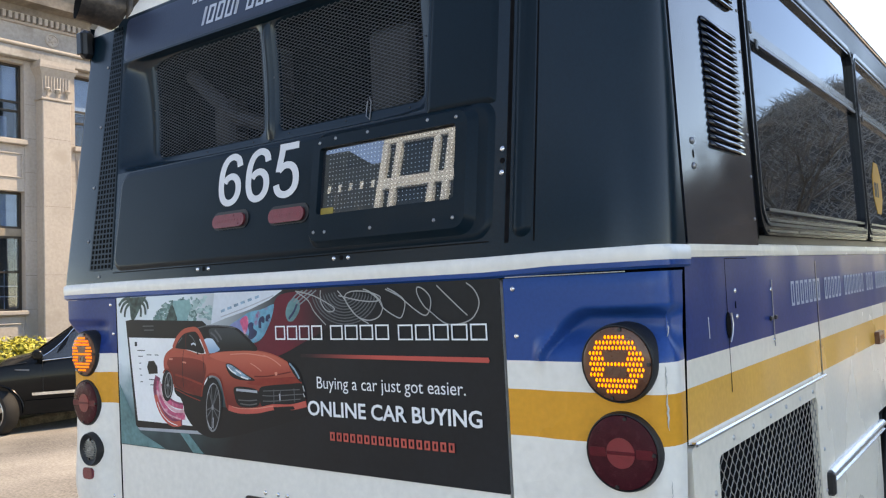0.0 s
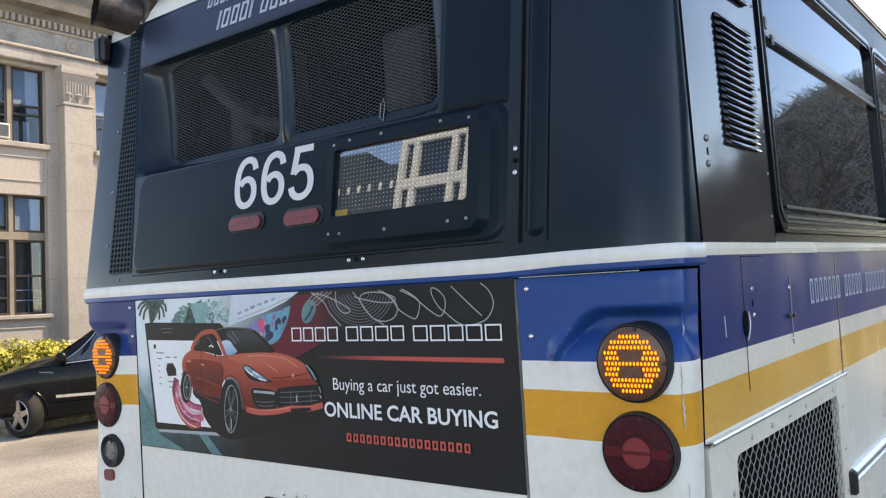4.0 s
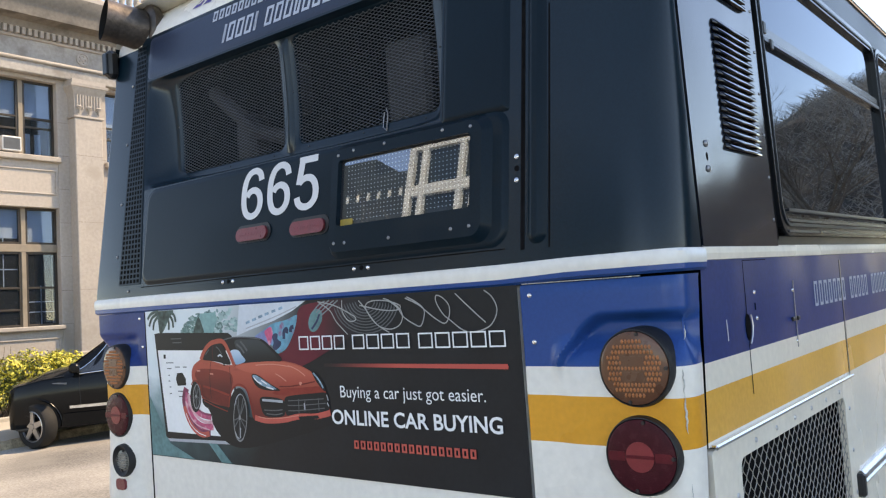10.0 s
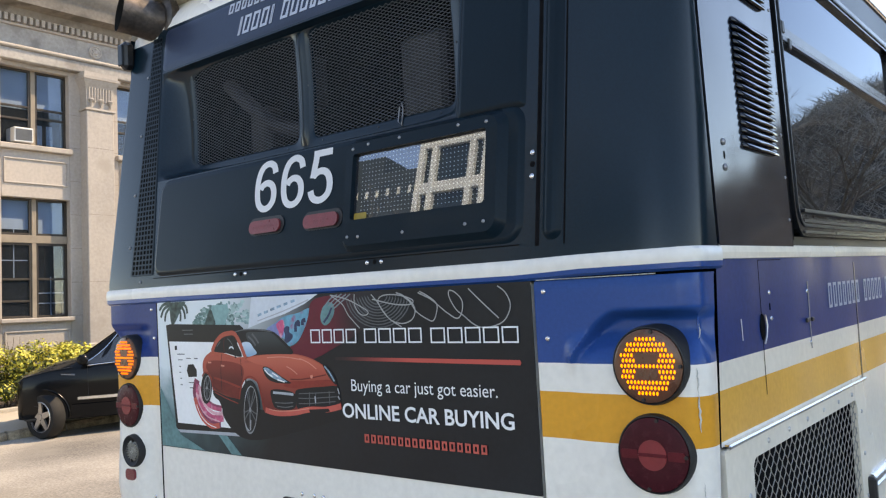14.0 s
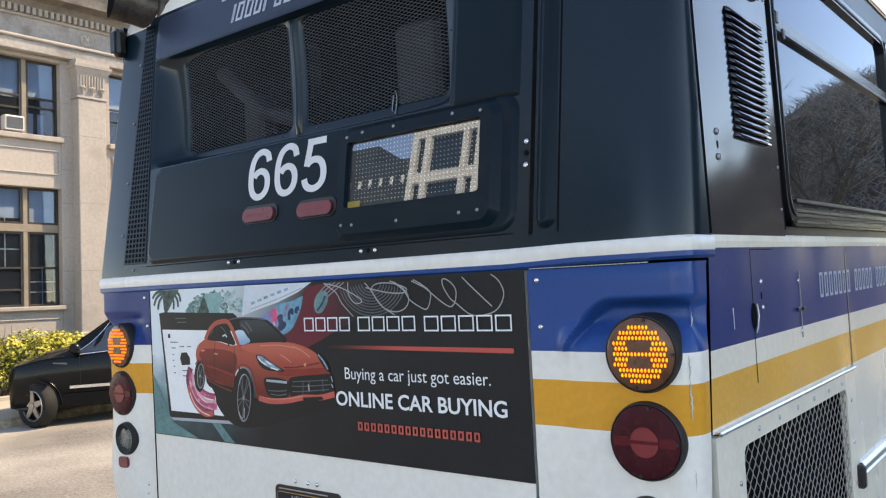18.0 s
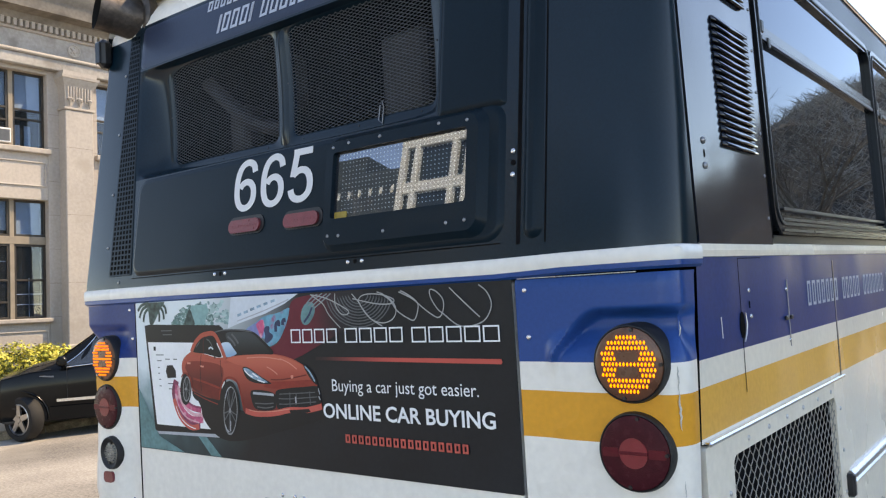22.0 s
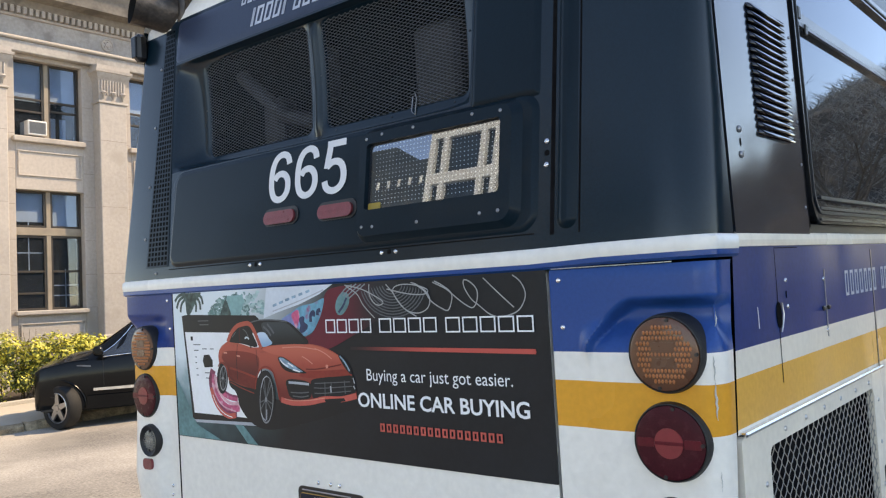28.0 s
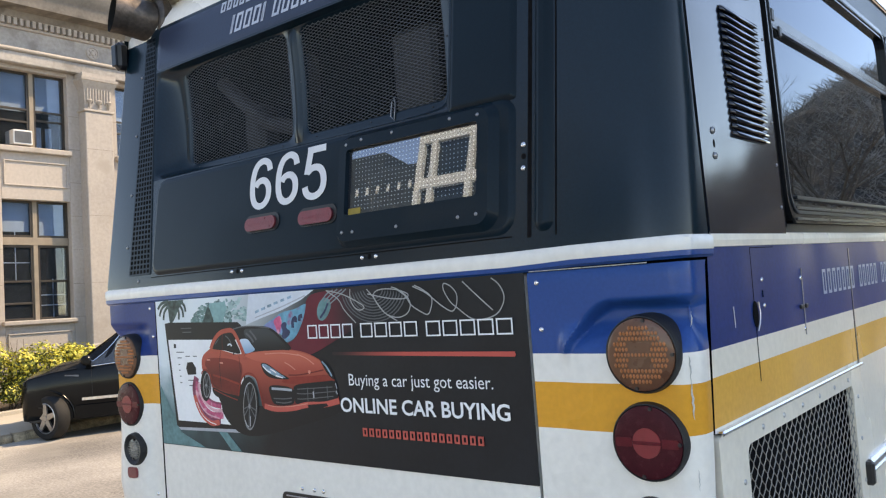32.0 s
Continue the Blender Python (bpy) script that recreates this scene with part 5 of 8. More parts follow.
g = Shape()
g.grid([[perf(u, v, 0.0008) for u in (0, 1)] for v in (0, 0.5, 1)])
strip_back = part("vent_strip", g, CAVITY, bus, "perforated vent strip")
for k in range(7):
    s = Shape()
    s.grid([[perf(k / 6 - 0.03, v, 0.003), perf(k / 6 + 0.03, v, 0.003)] for v in (0, 0.5, 1)])
    part("vent_bar", s, NAVY, strip_back)
g = Shape()
for k in range(51):
    g.grid([[perf(u, k / 50 - 0.0034, 0.0034), perf(u, k / 50 + 0.0034, 0.0034)] for u in (0, 1)])
tagged(part("vent_crossbar_field", g, NAVY, strip_back), kind="stuff")


# lettered lines that stand as plain bars
def bars(name, place, u0, v0, h, widths, gap, mat_, parent, slant=0.0, hollow=0.0, word=()):
    g = Shape()
    u = u0
    for i, w in enumerate(widths):
        poly = [(u, v0), (u + w, v0), (u + w + slant * h, v0 + h), (u + slant * h, v0 + h)]
        f, b = (lambda a, c: place(a, c, 0.0012)), (lambda a, c: place(a, c, 0.0))
        if hollow:
            t = hollow
            inner = [(u + t, v0 + t), (u + w - t, v0 + t), (u + w - t + slant * h, v0 + h - t), (u + t + slant * h, v0 + h - t)]
            g.ring(poly, inner, f, b)
        else:
            g.prism(poly, f, b)
        u += w + gap + (gap * 2.6 if i + 1 in word else 0)
    return tagged(part(name, g, mat_, parent), kind="stuff")


on_band = lambda u, v, d: on_rear(u, v, 0.0036 + d)
bars("lettering_line", on_band, -1.825, 2.778, 0.072, [0.014] + [0.040] * 3 + [0.014] + [0.040] * 3 + [0.03] + [0.040] * 4, 0.014, PALE_VINYL, bus, 0.22, hollow=0.0105, word=(5,))
bars("lettering_line", on_band, -1.895, 2.882, 0.040, [0.028] * 24, 0.012, PALE_VINYL, bus, 0.22, hollow=0.008)
bars("lettering_line", lambda u, v, d: on_rear(u, v, 0.002 + d), -2.055, 2.985, 0.085, [0.05] * 20, 0.02, BLUE_VINYL, bus, 0.12, hollow=0.014, word=(3,))


# ---------------------------------------------------------------- advert on the engine hatch
def print_material():
    """A printed scene: pale street on one side that fades into charcoal."""
    m = material("advert_print", (0.013, 0.017, 0.021), 0.30, vary=0.1, scale=5, fine=60, bump=0.0, spec=0.24, coat=0.03)
    nt, n = m.node_tree, m.node_tree.nodes
    p = n["Principled BSDF"]
    dark = p.inputs["Base Color"].links[0].from_socket
    tc, sep, ramp, up = n.new("ShaderNodeTexCoord"), n.new("ShaderNodeSeparateXYZ"), n.new("ShaderNodeValToRGB"), n.new("ShaderNodeValToRGB")
    nt.links.new(tc.outputs["Object"], sep.inputs[0])
    mix, noise_ = n.new("ShaderNodeMix"), n.new("ShaderNodeTexNoise")
    noise_.inputs["Scale"].default_value, noise_.inputs["Detail"].default_value = 7, 5
    nt.links.new(tc.outputs["Object"], noise_.inputs["Vector"])
    mix.data_type = "RGBA"
    ramp.color_ramp.elements[0].position, ramp.color_ramp.elements[0].color = 0.0, (1, 1, 1, 1)
    ramp.color_ramp.elements[1].position, ramp.color_ramp.elements[1].color = 0.36, (0, 0, 0, 1)
    span = n.new("ShaderNodeMapRange")
    span.inputs[1].default_value, span.inputs[2].default_value = -0.62, 0.86
    add = n.new("ShaderNodeMath")
    add.operation = "MULTIPLY_ADD"
    add.inputs[1].default_value = -0.55
    nt.links.new(sep.outputs[2], add.inputs[0])
    nt.links.new(sep.outputs[0], add.inputs[2])
    nt.links.new(add.outputs[0], span.inputs[0])
    nt.links.new(span.outputs[0], ramp.inputs[0])
    height = n.new("ShaderNodeMapRange")
    height.inputs[1].default_value, height.inputs[2].default_value = -0.28, 0.28
    nt.links.new(sep.outputs[2], height.inputs[0])
    wob = n.new("ShaderNodeMath")
    wob.operation = "MULTIPLY_ADD"
    wob.inputs[1].default_value = 0.5
    nt.links.new(noise_.outputs["Fac"], wob.inputs[0])
    nt.links.new(height.outputs[0], wob.inputs[2])
    e = up.color_ramp.elements
    e[0].position, e[0].color = 0.25, (0.025, 0.06, 0.07, 1)
    e[1].position, e[1].color = 1.2 / 1.5, (0.70, 0.79, 0.83, 1)
    k = e.new(0.45)
    k.color = (0.07, 0.16, 0.17, 1)
    k = e.new(0.62)
    k.color = (0.20, 0.33, 0.36, 1)
    nt.links.new(wob.outputs[0], up.inputs[0])
    nt.links.new(ramp.outputs[0], mix.inputs[0])
    nt.links.new(dark, mix.inputs[6])
    nt.links.new(up.outputs[0], mix.inputs[7])
    nt.links.new(mix.outputs[2], p.inputs["Base Color"])
    return m


def ink(name, colour, **kw):
    return material(name, colour, 0.42, vary=kw.get("vary", 0.06), scale=kw.get("scale", 8), fine=60, bump=0.0, spec=0.25, other=kw.get("other"), other_at=kw.get("other_at", 0.6))


advert = part("advert_panel", Shape().prism(rounded(-0.89, 0.89, -0.2835, 0.2835, 0.003, 2), lambda u, v: (u, -0.0025, v), lambda u, v: (u, 0.0, v)), print_material(), bus, "printed car advert with a red car on charcoal")
advert.location = (-1.341, -0.0006, 1.4745)
level = [0.0028]


def printed(name, polys, mat_, label=""):
    """Shapes of one ink, each laid a hair above the one before."""
    g = Shape()
    y = level[0]
    level[0] += 0.000012
    for poly in polys:
        y += 0.000002
        level[0] += 0.000002
        g.prism(poly, lambda u, v: (u, -y - 0.000004, v), lambda u, v: (u, -y + 0.000004, v))
    return part(name, g, mat_, advert, label)


INK_RED_DEEP = ink("print_deep_red", (0.17, 0.022, 0.018), vary=0.15, scale=6)
INK_RED_LIGHT = ink("print_light_red", (0.48, 0.088, 0.06), vary=0.1, scale=5)
INK_RED_MID = ink("print_mid_red", (0.29, 0.036, 0.026), vary=0.12, scale=6)
INK_RED_DARK = ink("print_dark_red", (0.055, 0.012, 0.013), vary=0.3, scale=9)
INK_PEACH = ink("print_peach", (0.72, 0.26, 0.19))
INK_GLINT = ink("print_glass_blue", (0.22, 0.36, 0.46), vary=0.3, scale=25)
INK_BLACK = ink("print_black", (0.012, 0.013, 0.015))
INK_GREY = ink("print_grey", (0.10, 0.11, 0.12))
INK_SILVER = ink("print_silver", (0.40, 0.43, 0.47))
INK_WHITE = ink("print_white", (0.86, 0.87, 0.88), vary=0.03)
INK_CYAN = ink("print_cyan", (0.10, 0.34, 0.46), vary=0.2, scale=9, other=(0.35, 0.06, 0.16), other_at=0.62)
INK_WALL = ink("print_pale_wall", (0.62, 0.68, 0.74), vary=0.05)
INK_GREEN = ink("print_tree_green", (0.09, 0.19, 0.18), vary=0.35, scale=22, other=(0.30, 0.45, 0.44), other_at=0.56)
INK_LEAF = ink("print_pale_leaf", (0.20, 0.34, 0.34), vary=0.3, scale=22)
INK_PALM = ink("print_palm", (0.045, 0.085, 0.08), vary=0.4, scale=30)
INK_PINK = ink("print_pink", (0.60, 0.10, 0.20), vary=0.25, scale=14, other=(0.75, 0.42, 0.5), other_at=0.6)
INK_TEAL = ink("print_teal", (0.10, 0.24, 0.25), vary=0.2)
INK_CORAL = ink("print_coral", (0.62, 0.11, 0.085))
INK_LEAF_PALE = ink("print_mist_leaf", (0.34, 0.50, 0.50), vary=0.2, scale=22)
INK_TEAL_PALE = ink("print_pale_teal", (0.20, 0.40, 0.40), vary=0.15)
INK_VIOLET = ink("print_violet", (0.20, 0.24, 0.46), vary=0.15)
INK_NAVY = ink("print_navy", (0.03, 0.045, 0.10), vary=0.2)
INK_RAY = ink("print_ray", (0.20, 0.24, 0.26))
INK_STEEL = ink("print_steel", (0.24, 0.25, 0.26))
INK_SWIRL_DEEP = ink("print_deep_pink", (0.26, 0.05, 0.10), vary=0.3, scale=16)
INK_SWIRL_PALE = ink("print_pale_pink", (0.75, 0.40, 0.45), vary=0.2, scale=16)


def fading(name, c0, c1, axis, lo, hi):
    """An ink that fades from one colour to another along u (0) or v (2) of the print."""
    m = ink(name, c0)
    nt, n = m.node_tree, m.node_tree.nodes
    p = n["Principled BSDF"]
    tc, sep, span, mix = n.new("ShaderNodeTexCoord"), n.new("ShaderNodeSeparateXYZ"), n.new("ShaderNodeMapRange"), n.new("ShaderNodeMix")
    mix.data_type = "RGBA"
    span.interpolation_type = "SMOOTHSTEP"
    span.inputs[1].default_value, span.inputs[2].default_value = lo, hi
    nt.links.new(tc.outputs["Object"], sep.inputs[0])
    nt.links.new(sep.outputs[axis], span.inputs[0])
    nt.links.new(span.outputs[0], mix.inputs[0])
    nt.links.new(p.inputs["Base Color"].links[0].from_socket, mix.inputs[6])
    mix.inputs[7].default_value = (*c1, 1)
    nt.links.new(mix.outputs[2], p.inputs["Base Color"])
    return m


INK_BODY = fading("print_body_red", (0.20, 0.028, 0.024), (0.50, 0.095, 0.062), 2, -0.10, 0.06)
INK_FLANK = fading("print_flank_red", (0.115, 0.020, 0.019), (0.27, 0.040, 0.030), 2, -0.04, 0.06)
INK_HOOD = fading("print_hood_red", (0.42, 0.065, 0.045), (0.60, 0.13, 0.085), 2, -0.01, 0.07)
INK_ARCH = fading("print_arch", (0.15, 0.016, 0.030), (0.022, 0.022, 0.026), 0, 0.06, 0.27)
INK_SCREEN = fading("print_windscreen", (0.012, 0.015, 0.017), (0.045, 0.055, 0.06), 2, 0.08, 0.16)
INK_GLASS_PALE = fading("print_glass_pale", (0.20, 0.38, 0.55), (0.55, 0.68, 0.80), 2, 0.07, 0.13)
INK_RULE = fading("print_rule", (0.03, 0.021, 0.024), (0.62, 0.10, 0.08), 0, 0.13, 0.50)


def tuft(cu, cv, ru, rv, n, seed):
    """A leafy outline round a centre."""
    rng = random.Random(seed)
    return [(cu + ru * math.cos(2 * math.pi * i / n) * rng.uniform(0.65, 1.1), cv + rv * math.sin(2 * math.pi * i / n) * rng.uniform(0.65, 1.1)) for i in range(n)]


def ribbon(keys, half):
    left, right = stroke(keys, half)
    return [tuple(p) for p in left] + [tuple(p) for p in reversed(right)]


def curved(keys, n=4):
    """A closed outline that runs smoothly through its keys."""
    pts, m = [], len(keys)
    for i in range(m):
        p0, p1, p2, p3 = (Vector(keys[(i + k) % m]) for k in (-1, 0, 1, 2))
        for t in (k / n for k in range(n)):
            q = 0.5 * (2 * p1 + (p2 - p0) * t + (2 * p0 - 5 * p1 + 4 * p2 - p3) * t * t + (3 * p1 - p0 - 3 * p2 + p3) * t ** 3)
            pts.append((q.x, min(0.2825, q.y)))
    return pts


rng = random.Random(4)
for mat_, n, u0, u1, v1 in ((INK_LEAF, 130, -0.62, -0.28, 0.272), (INK_GREEN, 90, -0.64, -0.44, 0.262), (INK_LEAF_PALE, 60, -0.46, -0.26, 0.274), (INK_GREEN, 40, -0.52, -0.40, 0.268)):
    clumps = []
    for _ in range(n):
        u = rng.uniform(u0, u1)
        v = 0.19 + (v1 - 0.19) * rng.random() * (1 - 0.75 * abs(2 * (u - u0) / (u1 - u0) - 1) ** 2)
        clumps.append(tuft(u, v, rng.uniform(0.006, 0.017), rng.uniform(0.004, 0.010), 9, rng.random()))
    tagged(printed("printed_tree", clumps, mat_), kind="stuff")
# printed street: palm, trees, pale wall, mural
tagged(printed("printed_palm", [curved([(-0.813, 0.284), (-0.696, 0.284), (-0.722, 0.253), (-0.771, 0.199), (-0.794, 0.200), (-0.801, 0.249)])], INK_PALM), kind="stuff")
tagged(printed("palm_frond", [ribbon([(-0.790, 0.275), (-0.840, 0.257), (-0.864, 0.224)], 0.006), ribbon([(-0.783, 0.271), (-0.826, 0.241), (-0.837, 0.208)], 0.006), ribbon([(-0.731, 0.273), (-0.704, 0.245), (-0.699, 0.215)], 0.006), ribbon([(-0.744, 0.269), (-0.728, 0.237), (-0.731, 0.207)], 0.006), ribbon([(-0.797, 0.282), (-0.846, 0.273), (-0.873, 0.252)], 0.006), ribbon([(-0.719, 0.278), (-0.690, 0.262), (-0.682, 0.236)], 0.006)], INK_PALM), kind="stuff")
printed("pale_wall", [[(-0.312, 0.175), (-0.227, 0.196), (-0.108, 0.221), (-0.009, 0.251), (0.059, 0.282), (-0.087, 0.282), (-0.288, 0.284)]], INK_WALL)
tagged(printed("wall_window_row", [ribbon([(-0.256, 0.218), (-0.234, 0.224)], 0.0045), ribbon([(-0.221, 0.227), (-0.198, 0.232)], 0.0045), ribbon([(-0.186, 0.236), (-0.163, 0.241)], 0.0045), ribbon([(-0.151, 0.244), (-0.129, 0.249)], 0.0045), ribbon([(-0.114, 0.252), (-0.093, 0.257)], 0.0045), ribbon([(-0.077, 0.260), (-0.056, 0.265)], 0.0045)], INK_GLINT), kind="stuff")
printed("wall_edge", [ribbon([(-0.258, 0.199), (-0.107, 0.233), (0.013, 0.265)], 0.002)], INK_SILVER)
printed("glass_kiosk", [[(-0.524, 0.262), (-0.430, 0.264), (-0.419, 0.241), (-0.448, 0.188), (-0.536, 0.190)]], INK_TEAL_PALE)
tagged(printed("printed_cypress", [curved([(-0.568, 0.191), (-0.554, 0.223), (-0.533, 0.250), (-0.515, 0.221), (-0.507, 0.189)])], INK_PALM), kind="stuff")
printed("mural", [curved([(-0.214, 0.167), (-0.166, 0.190), (-0.109, 0.213), (-0.043, 0.222), (0.013, 0.237), (0.019, 0.214), (-0.011, 0.173), (-0.047, 0.129), (-0.096, 0.111), (-0.117, 0.134), (-0.163, 0.153)])], INK_CYAN)
printed("mural_violet", [curved([(-0.211, 0.167), (-0.160, 0.190), (-0.125, 0.204), (-0.121, 0.181), (-0.119, 0.142), (-0.158, 0.150)])], INK_VIOLET)
printed("mural_splash", [curved([(-0.157, 0.185), (-0.131, 0.200), (-0.117, 0.196), (-0.116, 0.171), (-0.135, 0.138), (-0.147, 0.161)])], INK_PINK)
printed("mural_figure", [curved([(-0.119, 0.169), (-0.103, 0.179), (-0.089, 0.175), (-0.091, 0.159), (-0.074, 0.149), (-0.079, 0.135), (-0.103, 0.122), (-0.118, 0.130), (-0.113, 0.149)])], INK_NAVY)
printed("mural_stroke", [ribbon([(-0.058, 0.159), (-0.056, 0.183), (-0.041, 0.192), (-0.042, 0.177)], 0.007), ribbon([(-0.022, 0.181), (-0.020, 0.195), (-0.006, 0.198)], 0.007)], INK_NAVY)
printed("mural_arch", [curved([(0.022, 0.252), (0.063, 0.270), (0.188, 0.278), (0.348, 0.278), (0.322, 0.212), (0.242, 0.153), (0.134, 0.108), (0.038, 0.072), (-0.055, 0.056), (-0.103, 0.099), (-0.054, 0.121), (-0.014, 0.167), (0.010, 0.215)])], INK_ARCH)
printed("mural_disc", [curved([(0.068, 0.209), (0.082, 0.238), (0.108, 0.253), (0.132, 0.245), (0.134, 0.219), (0.115, 0.192), (0.093, 0.179), (0.074, 0.185)])], INK_TEAL)
printed("disc_bar", [ribbon([(0.082, 0.188), (0.107, 0.211), (0.123, 0.236)], 0.004)], INK_NAVY)
tagged(printed("mural_ray", [ribbon([(0.094, 0.245), (0.123, 0.266), (0.151, 0.276)], 0.0022), ribbon([(0.107, 0.241), (0.138, 0.261), (0.172, 0.278)], 0.0022), ribbon([(0.120, 0.236), (0.154, 0.257), (0.193, 0.276)], 0.0022), ribbon([(0.133, 0.232), (0.169, 0.252), (0.211, 0.276)], 0.0022)], INK_RAY), kind="stuff")
for k in range(9):
    a0 = 0.045 + 0.012 * k
    arc = [(0.33 + a0 * math.cos(radians(d)), 0.272 + 0.75 * a0 * math.sin(radians(d))) for d in range(185, 352, 12)]
    inn = [(0.33 + (a0 - 0.005) * math.cos(radians(d)), 0.272 + 0.75 * (a0 - 0.005) * math.sin(radians(d))) for d in range(351, 184, -12)]
    printed("mural_line", [arc + inn], INK_GREY)
printed("street_edge", [[(-0.885, -0.28), (-0.885, -0.05), (-0.80, -0.17), (-0.76, -0.23), (-0.60, -0.281)], [(-0.52, -0.21), (-0.47, -0.21), (-0.38, -0.281), (-0.44, -0.281)]], INK_TEAL)
printed("tablet", [[(-0.83, 0.193), (-0.795, 0.197), (-0.36, 0.187), (-0.34, 0.175), (-0.33, -0.19), (-0.36, -0.215), (-0.76, -0.218), (-0.785, -0.205)]], INK_BLACK)
printed("tablet_screen", [[(-0.812, 0.129), (-0.33, 0.123), (-0.36, -0.187), (-0.772, -0.186)]], INK_WHITE)
printed("tablet_edge", [[(-0.76, -0.222), (-0.775, -0.212), (-0.34, -0.20), (-0.33, -0.212)]], INK_SILVER)
printed("screen_picture", [[(-0.70, 0.018), (-0.69, 0.04), (-0.655, 0.042), (-0.635, 0.02), (-0.635, -0.005), (-0.69, -0.008)]], INK_BLACK)
printed("screen_badge", [[(-0.775, 0.112), (-0.76, 0.112), (-0.76, 0.096), (-0.775, 0.096)]], INK_BLACK)
for u, v, w in ((-0.76, 0.078, 0.05), (-0.755, 0.056, 0.03), (-0.70, 0.062, 0.03), (-0.65, 0.062, 0.025), (-0.75, 0.03, 0.012), (-0.75, 0.008, 0.012), (-0.745, -0.015, 0.012), (-0.745, -0.04, 0.014), (-0.69, -0.03, 0.04), (-0.685, -0.05, 0.025), (-0.71, 0.155, 0.06), (-0.72, 0.17, 0.07)):
    printed("screen_line", [[(u, v), (u + w, v), (u + w, v + 0.0035), (u, v + 0.0035)]], INK_GREY)


# pink light trails beside the pictured car
printed("light_trail", [ribbon([(-0.634, -0.016), (-0.650, -0.065), (-0.627, -0.119), (-0.581, -0.164), (-0.497, -0.173)], 0.016)], INK_SWIRL_DEEP)
printed("light_trail", [ribbon([(-0.629, -0.033), (-0.633, -0.077), (-0.605, -0.122), (-0.551, -0.154), (-0.478, -0.155)], 0.012)], INK_PINK)
printed("light_trail", [ribbon([(-0.653, -0.085), (-0.635, -0.128), (-0.602, -0.165), (-0.554, -0.186), (-0.505, -0.181)], 0.010)], INK_CORAL)
printed("light_trail", [ribbon([(-0.622, -0.037), (-0.618, -0.077), (-0.586, -0.113), (-0.535, -0.137), (-0.472, -0.136)], 0.006)], INK_SWIRL_PALE)
printed("light_trail", [ribbon([(-0.607, -0.041), (-0.597, -0.081), (-0.557, -0.112), (-0.488, -0.122)], 0.009)], INK_PINK)
printed("light_trail", [ribbon([(-0.643, -0.065), (-0.623, -0.114), (-0.579, -0.151), (-0.503, -0.167)], 0.0026)], INK_SWIRL_PALE)
printed("light_trail", [ribbon([(-0.595, -0.062), (-0.573, -0.089), (-0.532, -0.107), (-0.477, -0.112)], 0.004)], INK_SWIRL_DEEP)
printed("light_trail", [ribbon([(-0.644, -0.111), (-0.616, -0.153), (-0.572, -0.180), (-0.526, -0.190)], 0.0016)], INK_WHITE)
# the pictured car
printed("car_shadow", [curved([(-0.550, -0.015), (-0.490, -0.106), (-0.480, -0.143), (-0.437, -0.186), (-0.373, -0.216), (-0.276, -0.218), (-0.091, -0.181), (0.153, -0.117), (0.146, -0.085), (-0.234, -0.113), (-0.378, -0.079)])], INK_BLACK)
printed("car_body", [curved([(-0.595, 0.042), (-0.581, 0.068), (-0.551, 0.085), (-0.521, 0.093), (-0.442, 0.082), (-0.376, 0.071), (-0.293, 0.077), (-0.214, 0.084), (-0.092, 0.086), (-0.004, 0.075), (0.063, 0.052), (0.099, 0.026), (0.122, -0.004), (0.132, -0.042), (0.147, -0.075), (0.140, -0.093), (0.073, -0.099), (-0.012, -0.109), (-0.084, -0.121), (-0.174, -0.127), (-0.241, -0.117), (-0.249, -0.075), (-0.269, -0.023), (-0.312, -0.004), (-0.352, -0.016), (-0.370, -0.061), (-0.381, -0.106), (-0.461, -0.093), (-0.528, -0.073), (-0.543, -0.015), (-0.569, 0.008), (-0.591, 0.010)])], INK_BODY)
printed("car_flank", [curved([(-0.574, 0.036), (-0.550, 0.056), (-0.445, 0.056), (-0.365, 0.044), (-0.348, 0.020), (-0.359, -0.020), (-0.375, -0.079), (-0.451, -0.067), (-0.526, -0.048), (-0.542, -0.006), (-0.565, 0.019)])], INK_FLANK)
printed("flank_shade", [curved([(-0.525, -0.040), (-0.526, -0.015), (-0.454, -0.026), (-0.375, -0.045), (-0.378, -0.079), (-0.451, -0.067)])], INK_RED_DEEP)
printed("flank_light", [ribbon([(-0.576, 0.050), (-0.556, 0.070), (-0.519, 0.078), (-0.444, 0.069), (-0.364, 0.056), (-0.286, 0.056)], 0.0035)], INK_RED_LIGHT)
printed("flank_light", [ribbon([(-0.528, -0.006), (-0.460, -0.018), (-0.374, -0.037)], 0.004)], INK_RED_MID)
printed("car_sill", [curved([(-0.533, -0.053), (-0.458, -0.071), (-0.375, -0.083), (-0.378, -0.110), (-0.455, -0.099), (-0.522, -0.081)])], INK_BLACK)
printed("sill_light", [ribbon([(-0.527, -0.059), (-0.459, -0.079), (-0.387, -0.095)], 0.0018)], INK_RED_MID)
printed("door_line", [ribbon([(-0.473, 0.082), (-0.483, 0.024), (-0.481, -0.051)], 0.0013), ribbon([(-0.363, 0.065), (-0.360, 0.004)], 0.0013)], INK_BLACK)
printed("door_handle", [ribbon([(-0.561, 0.050), (-0.540, 0.050)], 0.003), ribbon([(-0.481, 0.040), (-0.461, 0.038)], 0.003)], INK_PEACH)
